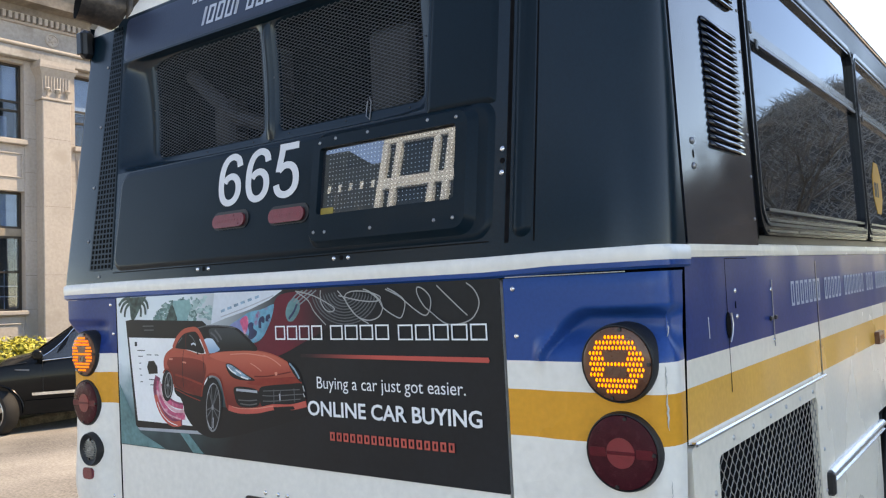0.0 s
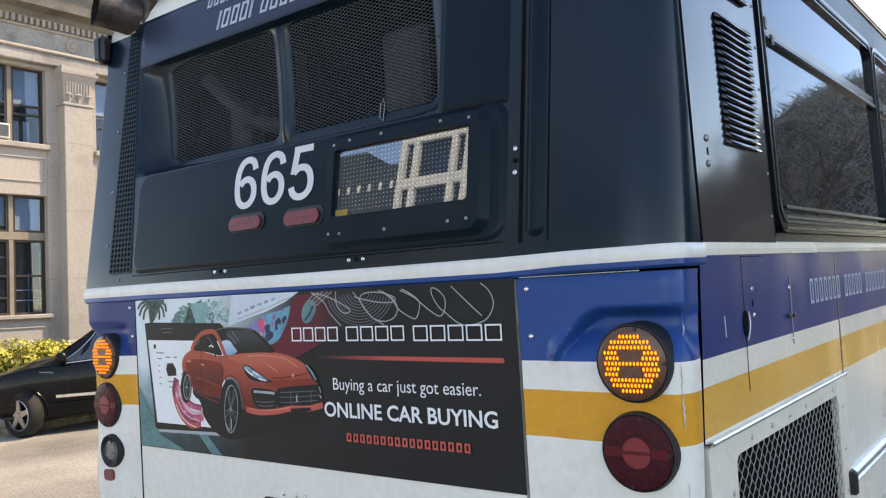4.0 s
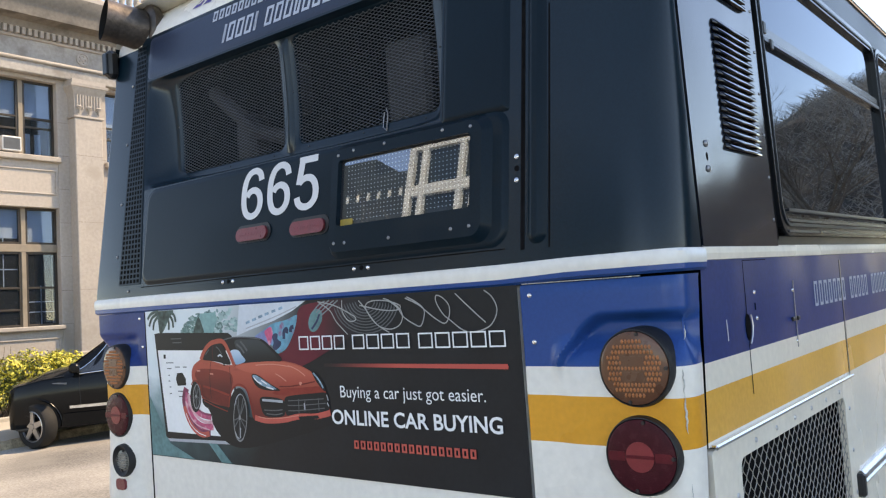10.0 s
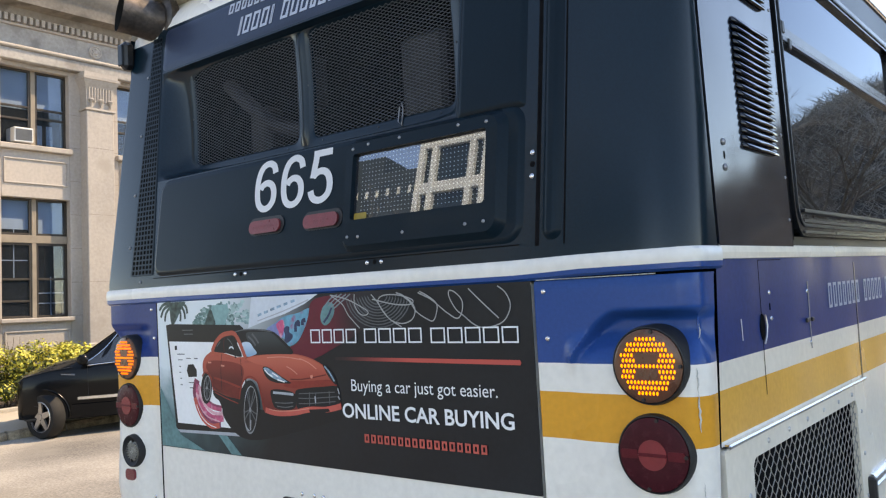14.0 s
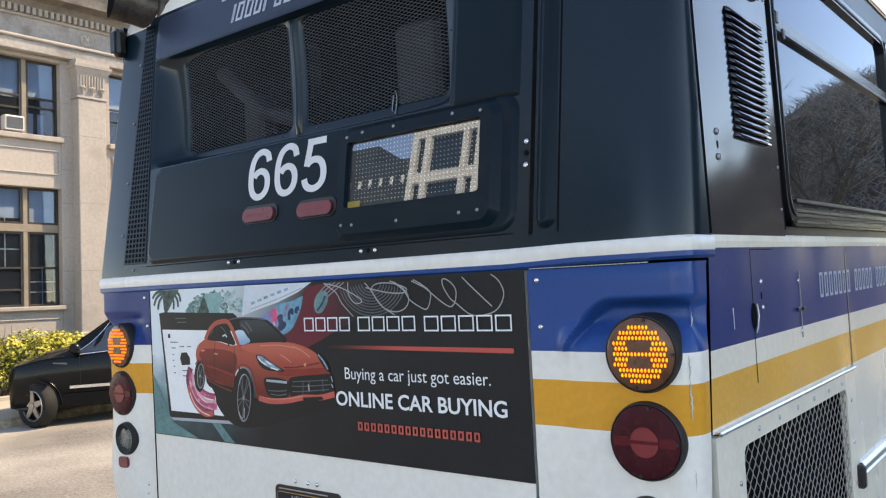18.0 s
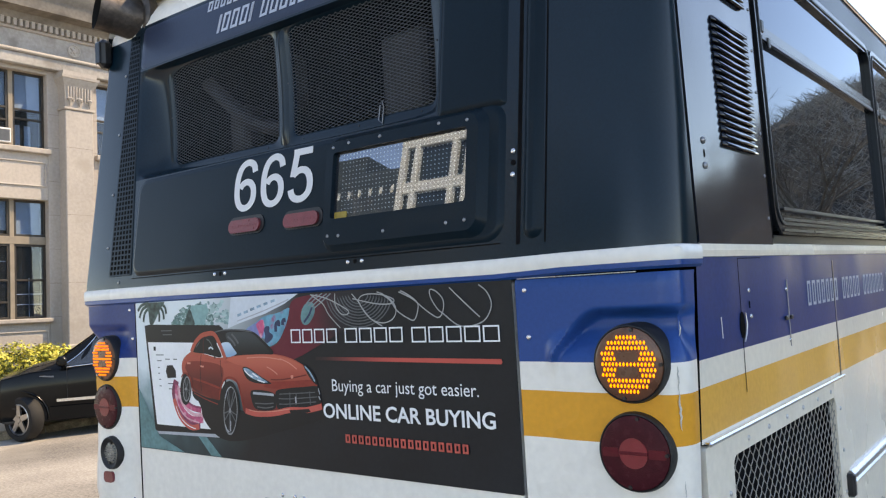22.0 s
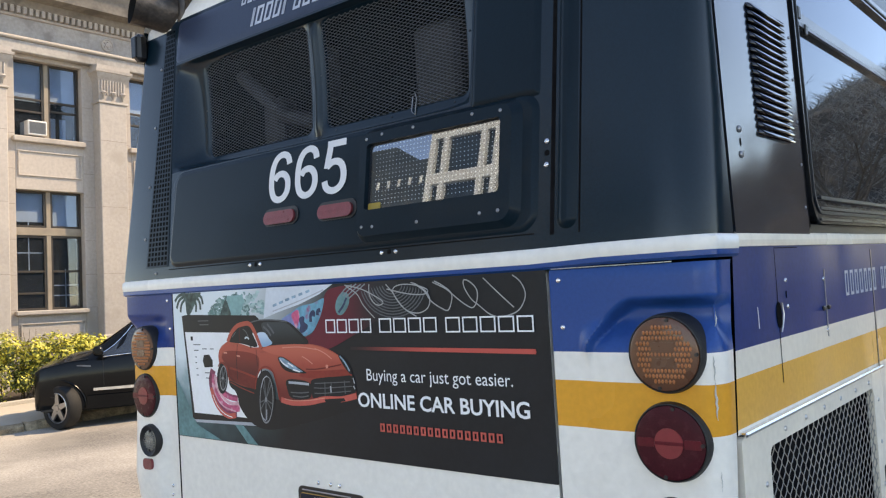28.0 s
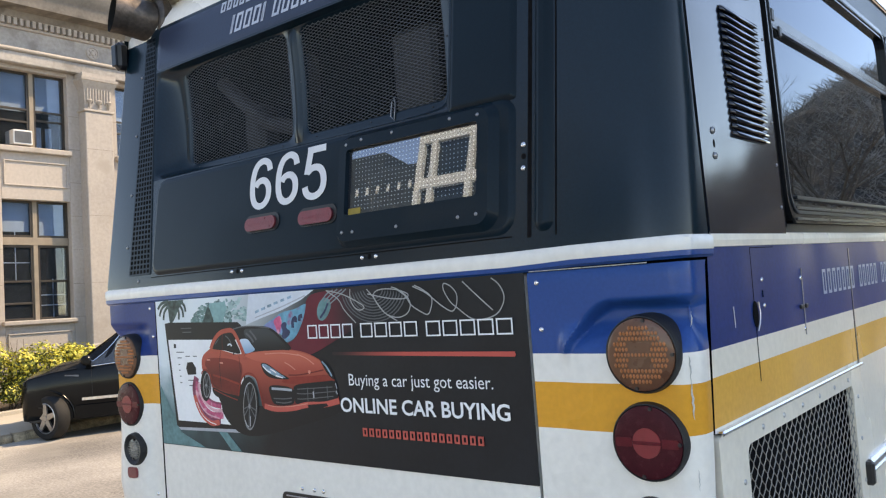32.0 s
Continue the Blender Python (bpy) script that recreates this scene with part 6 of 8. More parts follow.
printed("car_roof", [curved([(-0.403, 0.159), (-0.339, 0.171), (-0.261, 0.171), (-0.181, 0.163), (-0.129, 0.134), (-0.075, 0.085), (-0.214, 0.082), (-0.310, 0.075), (-0.337, 0.067), (-0.356, 0.102), (-0.375, 0.139)])], INK_BLACK)
printed("windscreen", [curved([(-0.324, 0.157), (-0.253, 0.161), (-0.188, 0.157), (-0.141, 0.131), (-0.098, 0.089), (-0.213, 0.086), (-0.277, 0.083), (-0.306, 0.113)])], INK_SCREEN)
printed("windscreen_glint", [curved([(-0.354, 0.120), (-0.311, 0.125), (-0.287, 0.105), (-0.270, 0.085), (-0.320, 0.073), (-0.335, 0.085)])], INK_GLASS_PALE)
printed("windscreen_glint", [ribbon([(-0.315, 0.146), (-0.291, 0.131), (-0.274, 0.113)], 0.004), ribbon([(-0.292, 0.155), (-0.271, 0.137), (-0.257, 0.121)], 0.004)], INK_GREY)
printed("roof_edge", [ribbon([(-0.393, 0.161), (-0.339, 0.169), (-0.261, 0.169), (-0.181, 0.161)], 0.0022)], INK_GREY)
printed("car_side_window", [curved([(-0.525, 0.093), (-0.497, 0.122), (-0.460, 0.144), (-0.421, 0.153), (-0.398, 0.147), (-0.375, 0.114), (-0.356, 0.073), (-0.442, 0.084)])], INK_BLACK)
printed("window_post", [ribbon([(-0.453, 0.144), (-0.459, 0.115), (-0.456, 0.086)], 0.003)], INK_RED_DARK)
printed("window_sheen", [ribbon([(-0.502, 0.109), (-0.479, 0.128)], 0.002), ribbon([(-0.436, 0.138), (-0.417, 0.127), (-0.399, 0.102)], 0.002)], INK_GREY)
printed("car_pillar", [ribbon([(-0.532, 0.091), (-0.507, 0.124), (-0.470, 0.149), (-0.431, 0.157), (-0.397, 0.157), (-0.375, 0.139), (-0.353, 0.104), (-0.333, 0.067)], 0.0085)], INK_BODY)
printed("pillar_light", [ribbon([(-0.524, 0.101), (-0.500, 0.128), (-0.466, 0.151), (-0.427, 0.161), (-0.393, 0.159)], 0.0025)], INK_RED_LIGHT)
printed("wing_mirror", [curved([(-0.436, 0.096), (-0.428, 0.110), (-0.412, 0.113), (-0.396, 0.104), (-0.387, 0.088), (-0.390, 0.078), (-0.400, 0.084), (-0.426, 0.083)]), ribbon([(-0.394, 0.084), (-0.392, 0.068)], 0.004)], INK_BLACK)
printed("mirror_glint", [ribbon([(-0.427, 0.103), (-0.413, 0.108), (-0.401, 0.101)], 0.003)], INK_WALL)
printed("car_hood", [curved([(-0.324, 0.067), (-0.214, 0.081), (-0.087, 0.083), (0.007, 0.068), (0.071, 0.044), (0.082, 0.023), (0.043, 0.014), (-0.043, 0.005), (-0.107, 0.005), (-0.171, 0.025), (-0.230, 0.042), (-0.280, 0.050)])], INK_HOOD)
printed("hood_crease", [ribbon([(-0.112, 0.042), (-0.086, 0.032), (-0.059, 0.017)], 0.0018), ribbon([(-0.045, 0.070), (0.000, 0.056), (0.037, 0.036)], 0.0018), ribbon([(-0.215, 0.071), (-0.123, 0.074), (-0.036, 0.066)], 0.0018)], INK_PEACH)
printed("hood_edge", [ribbon([(-0.095, -0.001), (-0.043, -0.000), (0.020, 0.008), (0.082, 0.018)], 0.0022)], INK_RED_DEEP)
printed("nose_shade", [curved([(-0.096, -0.009), (-0.001, -0.004), (0.107, 0.002), (0.126, -0.020), (0.039, -0.022), (-0.069, -0.031), (-0.133, -0.025)])], INK_RED_MID)
printed("hood_badge", [curved([(0.007, 0.015), (0.018, 0.015), (0.017, 0.008), (0.011, 0.004), (0.006, 0.008)])], INK_PEACH)
printed("car_headlight", [curved([(-0.241, 0.034), (-0.221, 0.040), (-0.194, 0.032), (-0.148, 0.010), (-0.096, -0.011), (-0.106, -0.016), (-0.175, -0.014), (-0.219, -0.000)])], INK_BLACK)
printed("headlight_glass", [curved([(-0.235, 0.032), (-0.219, 0.036), (-0.183, 0.023), (-0.142, 0.004), (-0.111, -0.011), (-0.162, -0.006), (-0.209, 0.010)])], INK_GLINT)
printed("headlight_bulb", [ribbon([(-0.229, 0.028), (-0.211, 0.015), (-0.188, 0.006)], 0.0022), ribbon([(-0.189, 0.019), (-0.160, 0.006)], 0.0022), ribbon([(-0.164, -0.004), (-0.126, -0.011)], 0.0022)], INK_WHITE)
printed("car_headlight", [curved([(0.069, 0.050), (0.085, 0.046), (0.114, 0.024), (0.128, 0.002), (0.127, -0.013), (0.104, 0.002), (0.083, 0.026)])], INK_BLACK)
printed("headlight_glass", [ribbon([(0.076, 0.046), (0.099, 0.026), (0.120, -0.002)], 0.003)], INK_GLINT)
printed("car_intake", [curved([(-0.199, -0.041), (-0.135, -0.038), (-0.080, -0.047), (-0.070, -0.069), (-0.082, -0.099), (-0.142, -0.106), (-0.183, -0.100), (-0.199, -0.073)])], INK_BLACK)
printed("intake_strip", [ribbon([(-0.190, -0.049), (-0.136, -0.050), (-0.083, -0.052)], 0.0042)], INK_SILVER)
for piece in (ribbon([(-0.182, -0.083), (-0.128, -0.083), (-0.086, -0.079)], 0.002), ribbon([(-0.171, -0.095), (-0.126, -0.097), (-0.087, -0.091)], 0.002)):
    printed("intake_slat", [piece], INK_GREY)
printed("car_grille", [curved([(-0.070, -0.039), (-0.017, -0.028), (0.067, -0.021), (0.132, -0.018), (0.142, -0.049), (0.142, -0.071), (0.120, -0.085), (0.032, -0.093), (-0.059, -0.099), (-0.071, -0.073)])], INK_BLACK)
for piece in (ribbon([(-0.054, -0.048), (-0.002, -0.045), (0.119, -0.037)], 0.0016), ribbon([(-0.058, -0.063), (-0.004, -0.062), (0.128, -0.051)], 0.0016), ribbon([(-0.057, -0.081), (-0.006, -0.079), (0.121, -0.067)], 0.0016)):
    printed("grille_slat", [piece], INK_GREY)
for piece in (ribbon([(-0.002, -0.041), (-0.004, -0.087)], 0.0016), ribbon([(0.029, -0.042), (0.025, -0.081)], 0.0016), ribbon([(0.093, -0.034), (0.094, -0.077)], 0.0016)):
    printed("grille_slat", [piece], INK_GREY)
printed("grille_crest", [ribbon([(0.025, -0.054), (0.026, -0.075)], 0.003)], INK_SILVER)
printed("grille_side_light", [ribbon([(0.134, -0.024), (0.140, -0.042)], 0.0022), ribbon([(0.134, -0.049), (0.141, -0.060)], 0.0022)], INK_SILVER)
printed("car_bumper_strip", [ribbon([(-0.234, -0.111), (-0.173, -0.119), (-0.084, -0.113), (-0.008, -0.099), (0.076, -0.095), (0.146, -0.081)], 0.0095)], INK_CORAL)
printed("bumper_light", [ribbon([(-0.215, -0.107), (-0.166, -0.111), (-0.083, -0.106), (-0.007, -0.095)], 0.0016)], INK_PEACH)
printed("bumper_notch", [[(-0.008, -0.099), (0.087, -0.091), (0.094, -0.100), (0.064, -0.106), (-0.003, -0.110)]], INK_BLACK)
# its wheels
printed("car_tyre", [curved([(-0.268, -0.107), (-0.281, -0.156), (-0.306, -0.194), (-0.336, -0.208), (-0.364, -0.196), (-0.382, -0.160), (-0.385, -0.111), (-0.372, -0.060), (-0.346, -0.023), (-0.315, -0.010), (-0.288, -0.022), (-0.271, -0.058)])], INK_BLACK)
printed("car_rim", [curved([(-0.278, -0.113), (-0.288, -0.155), (-0.305, -0.188), (-0.325, -0.200), (-0.344, -0.190), (-0.355, -0.158), (-0.356, -0.116), (-0.346, -0.073), (-0.328, -0.041), (-0.308, -0.030), (-0.290, -0.041), (-0.279, -0.071)])], INK_STEEL)
printed("rim_well", [curved([(-0.282, -0.113), (-0.291, -0.153), (-0.307, -0.183), (-0.325, -0.194), (-0.341, -0.185), (-0.351, -0.156), (-0.352, -0.115), (-0.343, -0.075), (-0.327, -0.045), (-0.308, -0.034), (-0.292, -0.044), (-0.283, -0.073)])], INK_BLACK)
printed("rim_spoke", [ribbon([(-0.320, -0.114), (-0.285, -0.128)], 0.0022), ribbon([(-0.320, -0.114), (-0.291, -0.152)], 0.0022), ribbon([(-0.320, -0.114), (-0.321, -0.194)], 0.0022), ribbon([(-0.320, -0.114), (-0.331, -0.194)], 0.0022), ribbon([(-0.320, -0.114), (-0.351, -0.149)], 0.0022), ribbon([(-0.320, -0.114), (-0.352, -0.125)], 0.0022), ribbon([(-0.320, -0.114), (-0.334, -0.057)], 0.0022), ribbon([(-0.320, -0.114), (-0.323, -0.042)], 0.0022), ribbon([(-0.320, -0.114), (-0.293, -0.044)], 0.0022), ribbon([(-0.320, -0.114), (-0.286, -0.060)], 0.0022)], INK_GREY)
printed("rim_hub", [curved([(-0.313, -0.114), (-0.316, -0.121), (-0.321, -0.123), (-0.325, -0.121), (-0.326, -0.115), (-0.324, -0.108), (-0.319, -0.105), (-0.315, -0.108)])], INK_STEEL)
printed("car_tyre", [curved([(-0.541, -0.044), (-0.549, -0.075), (-0.564, -0.097), (-0.582, -0.105), (-0.598, -0.097), (-0.608, -0.077), (-0.610, -0.046), (-0.602, -0.016), (-0.587, 0.006), (-0.569, 0.015), (-0.553, 0.007), (-0.543, -0.015)])], INK_BLACK)
printed("car_rim", [curved([(-0.546, -0.044), (-0.552, -0.069), (-0.562, -0.085), (-0.575, -0.093), (-0.586, -0.087), (-0.593, -0.069), (-0.593, -0.045), (-0.588, -0.022), (-0.577, -0.005), (-0.565, 0.002), (-0.554, -0.004), (-0.547, -0.021)])], INK_STEEL)
printed("rim_well", [curved([(-0.551, -0.045), (-0.556, -0.067), (-0.564, -0.081), (-0.574, -0.087), (-0.583, -0.083), (-0.588, -0.067), (-0.589, -0.045), (-0.584, -0.024), (-0.575, -0.009), (-0.565, -0.003), (-0.557, -0.008), (-0.551, -0.024)])], INK_BLACK)
printed("rim_spoke", [ribbon([(-0.573, -0.045), (-0.553, -0.052)], 0.0015), ribbon([(-0.573, -0.045), (-0.556, -0.065)], 0.0015), ribbon([(-0.573, -0.045), (-0.572, -0.087)], 0.0015), ribbon([(-0.573, -0.045), (-0.578, -0.087)], 0.0015), ribbon([(-0.573, -0.045), (-0.588, -0.063)], 0.0015), ribbon([(-0.573, -0.045), (-0.588, -0.050)], 0.0015), ribbon([(-0.573, -0.045), (-0.579, -0.015)], 0.0015), ribbon([(-0.573, -0.045), (-0.573, -0.007)], 0.0015), ribbon([(-0.573, -0.045), (-0.557, -0.008)], 0.0015), ribbon([(-0.573, -0.045), (-0.554, -0.017)], 0.0015)], INK_GREY)
printed("rim_hub", [curved([(-0.566, -0.045), (-0.569, -0.049), (-0.574, -0.050), (-0.579, -0.049), (-0.581, -0.045), (-0.578, -0.041), (-0.573, -0.040), (-0.568, -0.041)])], INK_STEEL)
for piece in (ribbon([(-0.350, -0.165), (-0.341, -0.182), (-0.328, -0.190)], 0.002), ribbon([(-0.345, -0.073), (-0.328, -0.041), (-0.308, -0.030)], 0.0016), ribbon([(-0.318, -0.150), (-0.322, -0.186)], 0.0022)):
    printed("rim_glint", [piece], INK_SILVER)
printed("arch_lip", [ribbon([(-0.378, -0.079), (-0.367, -0.037), (-0.341, -0.006), (-0.308, 0.003), (-0.274, -0.013), (-0.256, -0.055), (-0.243, -0.110)], 0.003)], INK_RED_MID)
printed("arch_lip", [ribbon([(-0.600, -0.003), (-0.583, 0.012), (-0.562, 0.008), (-0.543, -0.015), (-0.533, -0.053)], 0.003)], INK_RED_MID)
printed("red_rule", [[(0.13, 0.066), (0.845, 0.060), (0.848, 0.066), (0.845, 0.074), (0.13, 0.0765)]], INK_RULE)
on_ad = lambda u0, v0: (lambda u, v, d: (u0 + u, -0.0052 - d, v0 + v))
bars("brand_word", on_ad(0, 0), 0.018, 0.121, 0.045, [0.046] * 4, 0.0095, INK_WHITE, advert, hollow=0.0044)
bars("brand_word", on_ad(0, 0), 0.266, 0.121, 0.045, [0.052] * 4, 0.0095, INK_WHITE, advert, hollow=0.0044)
bars("brand_word", on_ad(0, 0), 0.537, 0.120, 0.045, [0.054] * 5, 0.0095, INK_WHITE, advert, hollow=0.0044)
bars("web_line", on_ad(0, 0), 0.246, -0.188, 0.026, [0.0195] * 17, 0.0088, INK_CORAL, advert, hollow=0.0058)
lettering("advert_line", "Buying a car just got easier.", on_ad(0.198, -0.030), 0.037, 0.567, INK_WHITE, advert)
lettering("advert_headline", "ONLINE CAR BUYING", on_ad(0.153, -0.114), 0.044, 0.662, INK_WHITE, advert, bold=0.02)


INK_SCRATCH = ink("scratch_grey", (0.36, 0.37, 0.37))


def scratch(keys):
    """One looping stroke of a scrawl; it may cross itself."""
    left, right = stroke(keys, 0.0018)
    y = level[0]
    g = Shape()
    g.grid([[(p.x, -y - 0.000003 * i, min(0.281, p.y)) for p in pair] for i, pair in enumerate(zip(left, right))])
    level[0] += 0.000003 * len(left)
    part("scratched_stroke", g, INK_SCRATCH, advert, "pale scratched scrawl")


scratch([(0.124, 0.273), (0.174, 0.245), (0.201, 0.208), (0.248, 0.167)])
scratch([(0.119, 0.276), (0.189, 0.262), (0.250, 0.238), (0.288, 0.217), (0.272, 0.207), (0.248, 0.215), (0.230, 0.242), (0.231, 0.275)])
scratch([(0.304, 0.271), (0.330, 0.246), (0.352, 0.219), (0.380, 0.192), (0.425, 0.169)])
scratch([(0.307, 0.256), (0.397, 0.238), (0.461, 0.235), (0.474, 0.248), (0.423, 0.264), (0.364, 0.267), (0.334, 0.255), (0.343, 0.228), (0.380, 0.192), (0.426, 0.179), (0.466, 0.189), (0.482, 0.214), (0.471, 0.240), (0.434, 0.264), (0.409, 0.272)])
scratch([(0.423, 0.268), (0.462, 0.244), (0.486, 0.214), (0.524, 0.192), (0.550, 0.185), (0.565, 0.211), (0.565, 0.235), (0.535, 0.257), (0.503, 0.272)])
scratch([(0.496, 0.269), (0.545, 0.248), (0.575, 0.227), (0.605, 0.206), (0.639, 0.190), (0.657, 0.207), (0.660, 0.239), (0.638, 0.263), (0.615, 0.270), (0.615, 0.249), (0.637, 0.216), (0.660, 0.199), (0.704, 0.169), (0.743, 0.163), (0.792, 0.175), (0.817, 0.200), (0.824, 0.228), (0.809, 0.258), (0.785, 0.276)])
scratch([(0.684, 0.273), (0.717, 0.244), (0.757, 0.210), (0.784, 0.188)])

# licence plate in its recess
g = Shape()
g.prism(rounded(-1.512, -1.190, 0.86, 1.074, 0.02, 4), lambda u, v: (u, -0.003, v), lambda u, v: (u, 0.004, v))
recess = part("plate_recess", g, BLACK_PLASTIC, bus, "black plate recess", smooth=40)
g = Shape()
g.prism(rounded(-1.498, -1.204, 0.895, 1.052, 0.012, 4), lambda u, v: (u, -0.007, v), lambda u, v: (u, -0.003, v))
plate = part("licence_plate", g, ink("plate_gold", (0.55, 0.30, 0.08)), recess, "gold licence plate with a navy band")
g = Shape()
g.prism(rounded(-1.496, -1.206, 1.022, 1.050, 0.008, 4), lambda u, v: (u, -0.0078, v), lambda u, v: (u, -0.006, v))
part("plate_band", g, ink("plate_navy", (0.01, 0.014, 0.03)), recess)
lettering("plate_state", "NEW YORK", lambda u, v, d: (-1.425 + u, -0.0082 - d, 1.027 + v), 0.018, 0.15, ink("plate_letters", (0.45, 0.4, 0.33)), recess, slant=0.15)
for x in (-1.408, -1.347, -1.303):
    screw((x, -0.001, 1.092), (0, -1, 0))
g = Shape()
g.box(-1.49, -1.25, -0.006, 0.0, 1.060, 1.064, 0.001)
part("plate_lip", g, STEEL, recess)


CHIP = material("bare_chip", (0.5, 0.49, 0.46), 0.6, vary=0.2, scale=30, fine=200, bump=0.05)


# ---------------------------------------------------------------- bus side details
def louvre(y0, y1, z, d0=0.0):
    g = Shape()
    prof = [(0.001, 0.0185), (0.006, 0.015), (0.0115, 0.008), (0.0135, 0.002), (0.0125, -0.0005), (0.002, 0.0015)]
    ys = [y0, y0 + 0.006, y0 + 0.022, y1 - 0.022, y1 - 0.006, y1]
    rows = []
    for k, y in enumerate(ys):
        s = (0.05, 0.6, 1, 1, 0.6, 0.05)[k]
        rows.append([(side_x(z) + d0 + 0.002 + (d - 0.001) * s, y, z + 0.009 + (dz - 0.009) * (0.5 + 0.5 * s)) for d, dz in prof])
    g.grid(rows)
    return g


g = Shape()
zs = [1.8180, 2.0, 2.2, 2.4, 2.6, 2.8, 2.95]
g.grid([[on_side(y, z, 0.0035) for y in (0.163, 0.30, 0.5, 0.77)] for z in zs])
g.grid([[on_side(y, 1.8180, d) for y in (0.163, 0.77)] for d in (0.0035, -0.01)])
g.grid([[on_side(0.163, z, d) for z in zs] for d in (0.0035, -0.01)])
access = part("louvre_panel", g, GLOSS_NAVY, bus, "dark glossy side panel with pressed louvres", smooth=30)
for base, count in ((2.088, 18), (2.53, 12)):
    for i in range(count):
        part("louvre", louvre(0.395, 0.69, base + i * 0.0205, 0.0035), GLOSS_NAVY, access, smooth=60)
for z in (2.088, 2.022):
    screw(on_side(0.251, z, 0.0035), (1, 0, 0), None, 1.3, STEEL_DULL)
g = Shape()
g.prism(disc(0.252, 2.054, 0.006, 10, 0.011), lambda u, v: on_side(u, v, 0.0042), lambda u, v: on_side(u, v, 0.002))
part("screw_hole", g, CAVITY, bus)
for z in (1.90, 2.03, 2.16, 2.29, 2.42, 2.55, 2.68):
    screw(on_side(0.752, z, 0.0035), (1, 0, 0), None, 0.7, STEEL_DULL)
for y0, y1, z0, z1 in ((0.157, 0.1625, 1.84, 2.95), (0.771, 0.794, 1.84, 2.95)):
    g = Shape()
    g.grid([[on_side(y, z, 0.0006) for y in (y0, y1)] for z in (z0, 2.4, z1)])
    part("panel_gap", g, CAVITY, bus)

# fuel hatch with its slot, hinge and latch
for y0, y1, z0, z1 in ((0.437, 0.442, 1.416, 1.779), (0.4375, 0.64, 1.7795, 1.7815)):
    g = Shape()
    g.grid([[(0.0008, y, z) for y in (y0, y1)] for z in (z0, z1)])
    part("hatch_gap", g, CAVITY, bus)
g = Shape()
g.prism([(0.442 + 0.020 * math.cos(radians(a)), 1.598 + 0.036 * math.sin(radians(a))) for a in range(0, 360, 20)], lambda u, v: (0.0022, u, v), lambda u, v: (0.0, u, v))
part("hatch_slot", g, CAVITY, bus, "dark finger slot")
g = Shape()
g.tube([(0.004, 0.462, 1.630), (0.006, 0.466, 1.60), (0.005, 0.458, 1.572), (0.003, 0.447, 1.552)], 0.0028, 6)
part("slot_lip", g, STEEL, bus, smooth=60)
g = Shape()
g.box(0.0, 0.003, 0.889, 0.8935, 1.50, 1.71, 0.001)
part("hinge", g, STEEL_DULL, bus)
for y0, y1 in ((0.845, 0.876), (0.90, 0.922)):
    g = Shape()
    g.box(0.0, 0.008, y0, y1, 1.583, 1.597, 0.003)
    part("hatch_catch", g, BLACK_PLASTIC, bus)
for y, z in ((0.515, 1.690), (0.52, 1.617), (0.88, 1.68), (0.885, 1.52)):
    screw((0.0005, y, z), (1, 0, 0), None, 0.9)
g = Shape()
g.box(0.0, 0.002, 0.512, 0.518, 1.64, 1.66, 0.001)
part("lock_slot", g, CAVITY, bus)
for y0, y1, z0, z1 in ((1.504, 1.516, 0.42, 1.765),):
    g = Shape()
    g.grid([[(0.0012, y, z) for y in (y0, y1)] for z in (z0, z1)])
    part("panel_joint", g, STEEL_DULL, bus)
g = Shape()
g.tube([(0.003, 0.275, 1.63), (0.0035, 0.276, 1.60), (0.003, 0.278, 1.575)], 0.0012, 5)
part("paint_scratch", g, PRINT_WHITE, bus)
for z0, z1, w in ((1.385, 1.475, 0.0028), (1.475, 1.535, 0.0020), (1.60, 1.635, 0.0024), (1.22, 1.27, 0.0012)):
    g = Shape()
    rng = random.Random(z0)
    n = 9
    line = [lamp_pocket((-0.0128 + rng.uniform(-0.0015, 0.0015), 0.0128, z0 + (z1 - z0) * i / n)) for i in range(n + 1)]
    g.tube(line, [w * math.sin(math.pi * (i + 0.4) / (n + 0.8)) for i in range(n + 1)], 5)
    part("paint_chip", g, CHIP, bus, "bare chipped edge", smooth=60)
bars("side_lettering", lambda u, v, d: (0.0006 + d, u, v), 1.13, 1.614, 0.084, [0.040] * 29, 0.024, PALE_VINYL, bus, hollow=0.010, word=(7, 12, 19, 22))

# grille door below the stripes
g = Shape()
outer, inner = rounded(0.088, 1.497, 0.5, 1.328, 0.012, 6), rounded(0.275, 1.362, 0.62, 1.275, 0.03, 6)
g.ring(outer, inner, lambda u, v: (0.008, u, v), lambda u, v: (-0.015, u, v))
door = part("grille_door", g, WHITE_SIDE, bus, "white radiator door with an expanded metal grille", smooth=30)
g = Shape()
PITCH_Y, PITCH_Z, STRAND = 0.049, 0.050, 0.0012
for i in range(47):
    # each strand weaves up the opening and meets its neighbours in short upright bonds
    y0, sway = 0.262 + i * PITCH_Y / 2, (PITCH_Y / 4 - 0.0004) * (1 if i % 2 else -1)
    line = []
    for k in range(14):
        for at, side in ((0.02, -1), (0.16, -1), (0.34, 0.15), (0.52, 1), (0.66, 1), (0.84, -0.15)):
            line.append((y0 + sway * side, 0.612 + (k + at) * PITCH_Z))
    g.grid([[(0.001, y - STRAND, z), (0.0035, y, z), (0.001, y + STRAND, z)] for y, z in line])
part("grille_mesh", g, MESH_WHITE, door, "bare expanded metal mesh")
g = Shape()
g.box(-0.075, -0.06, 0.20, 1.45, 0.55, 1.33)
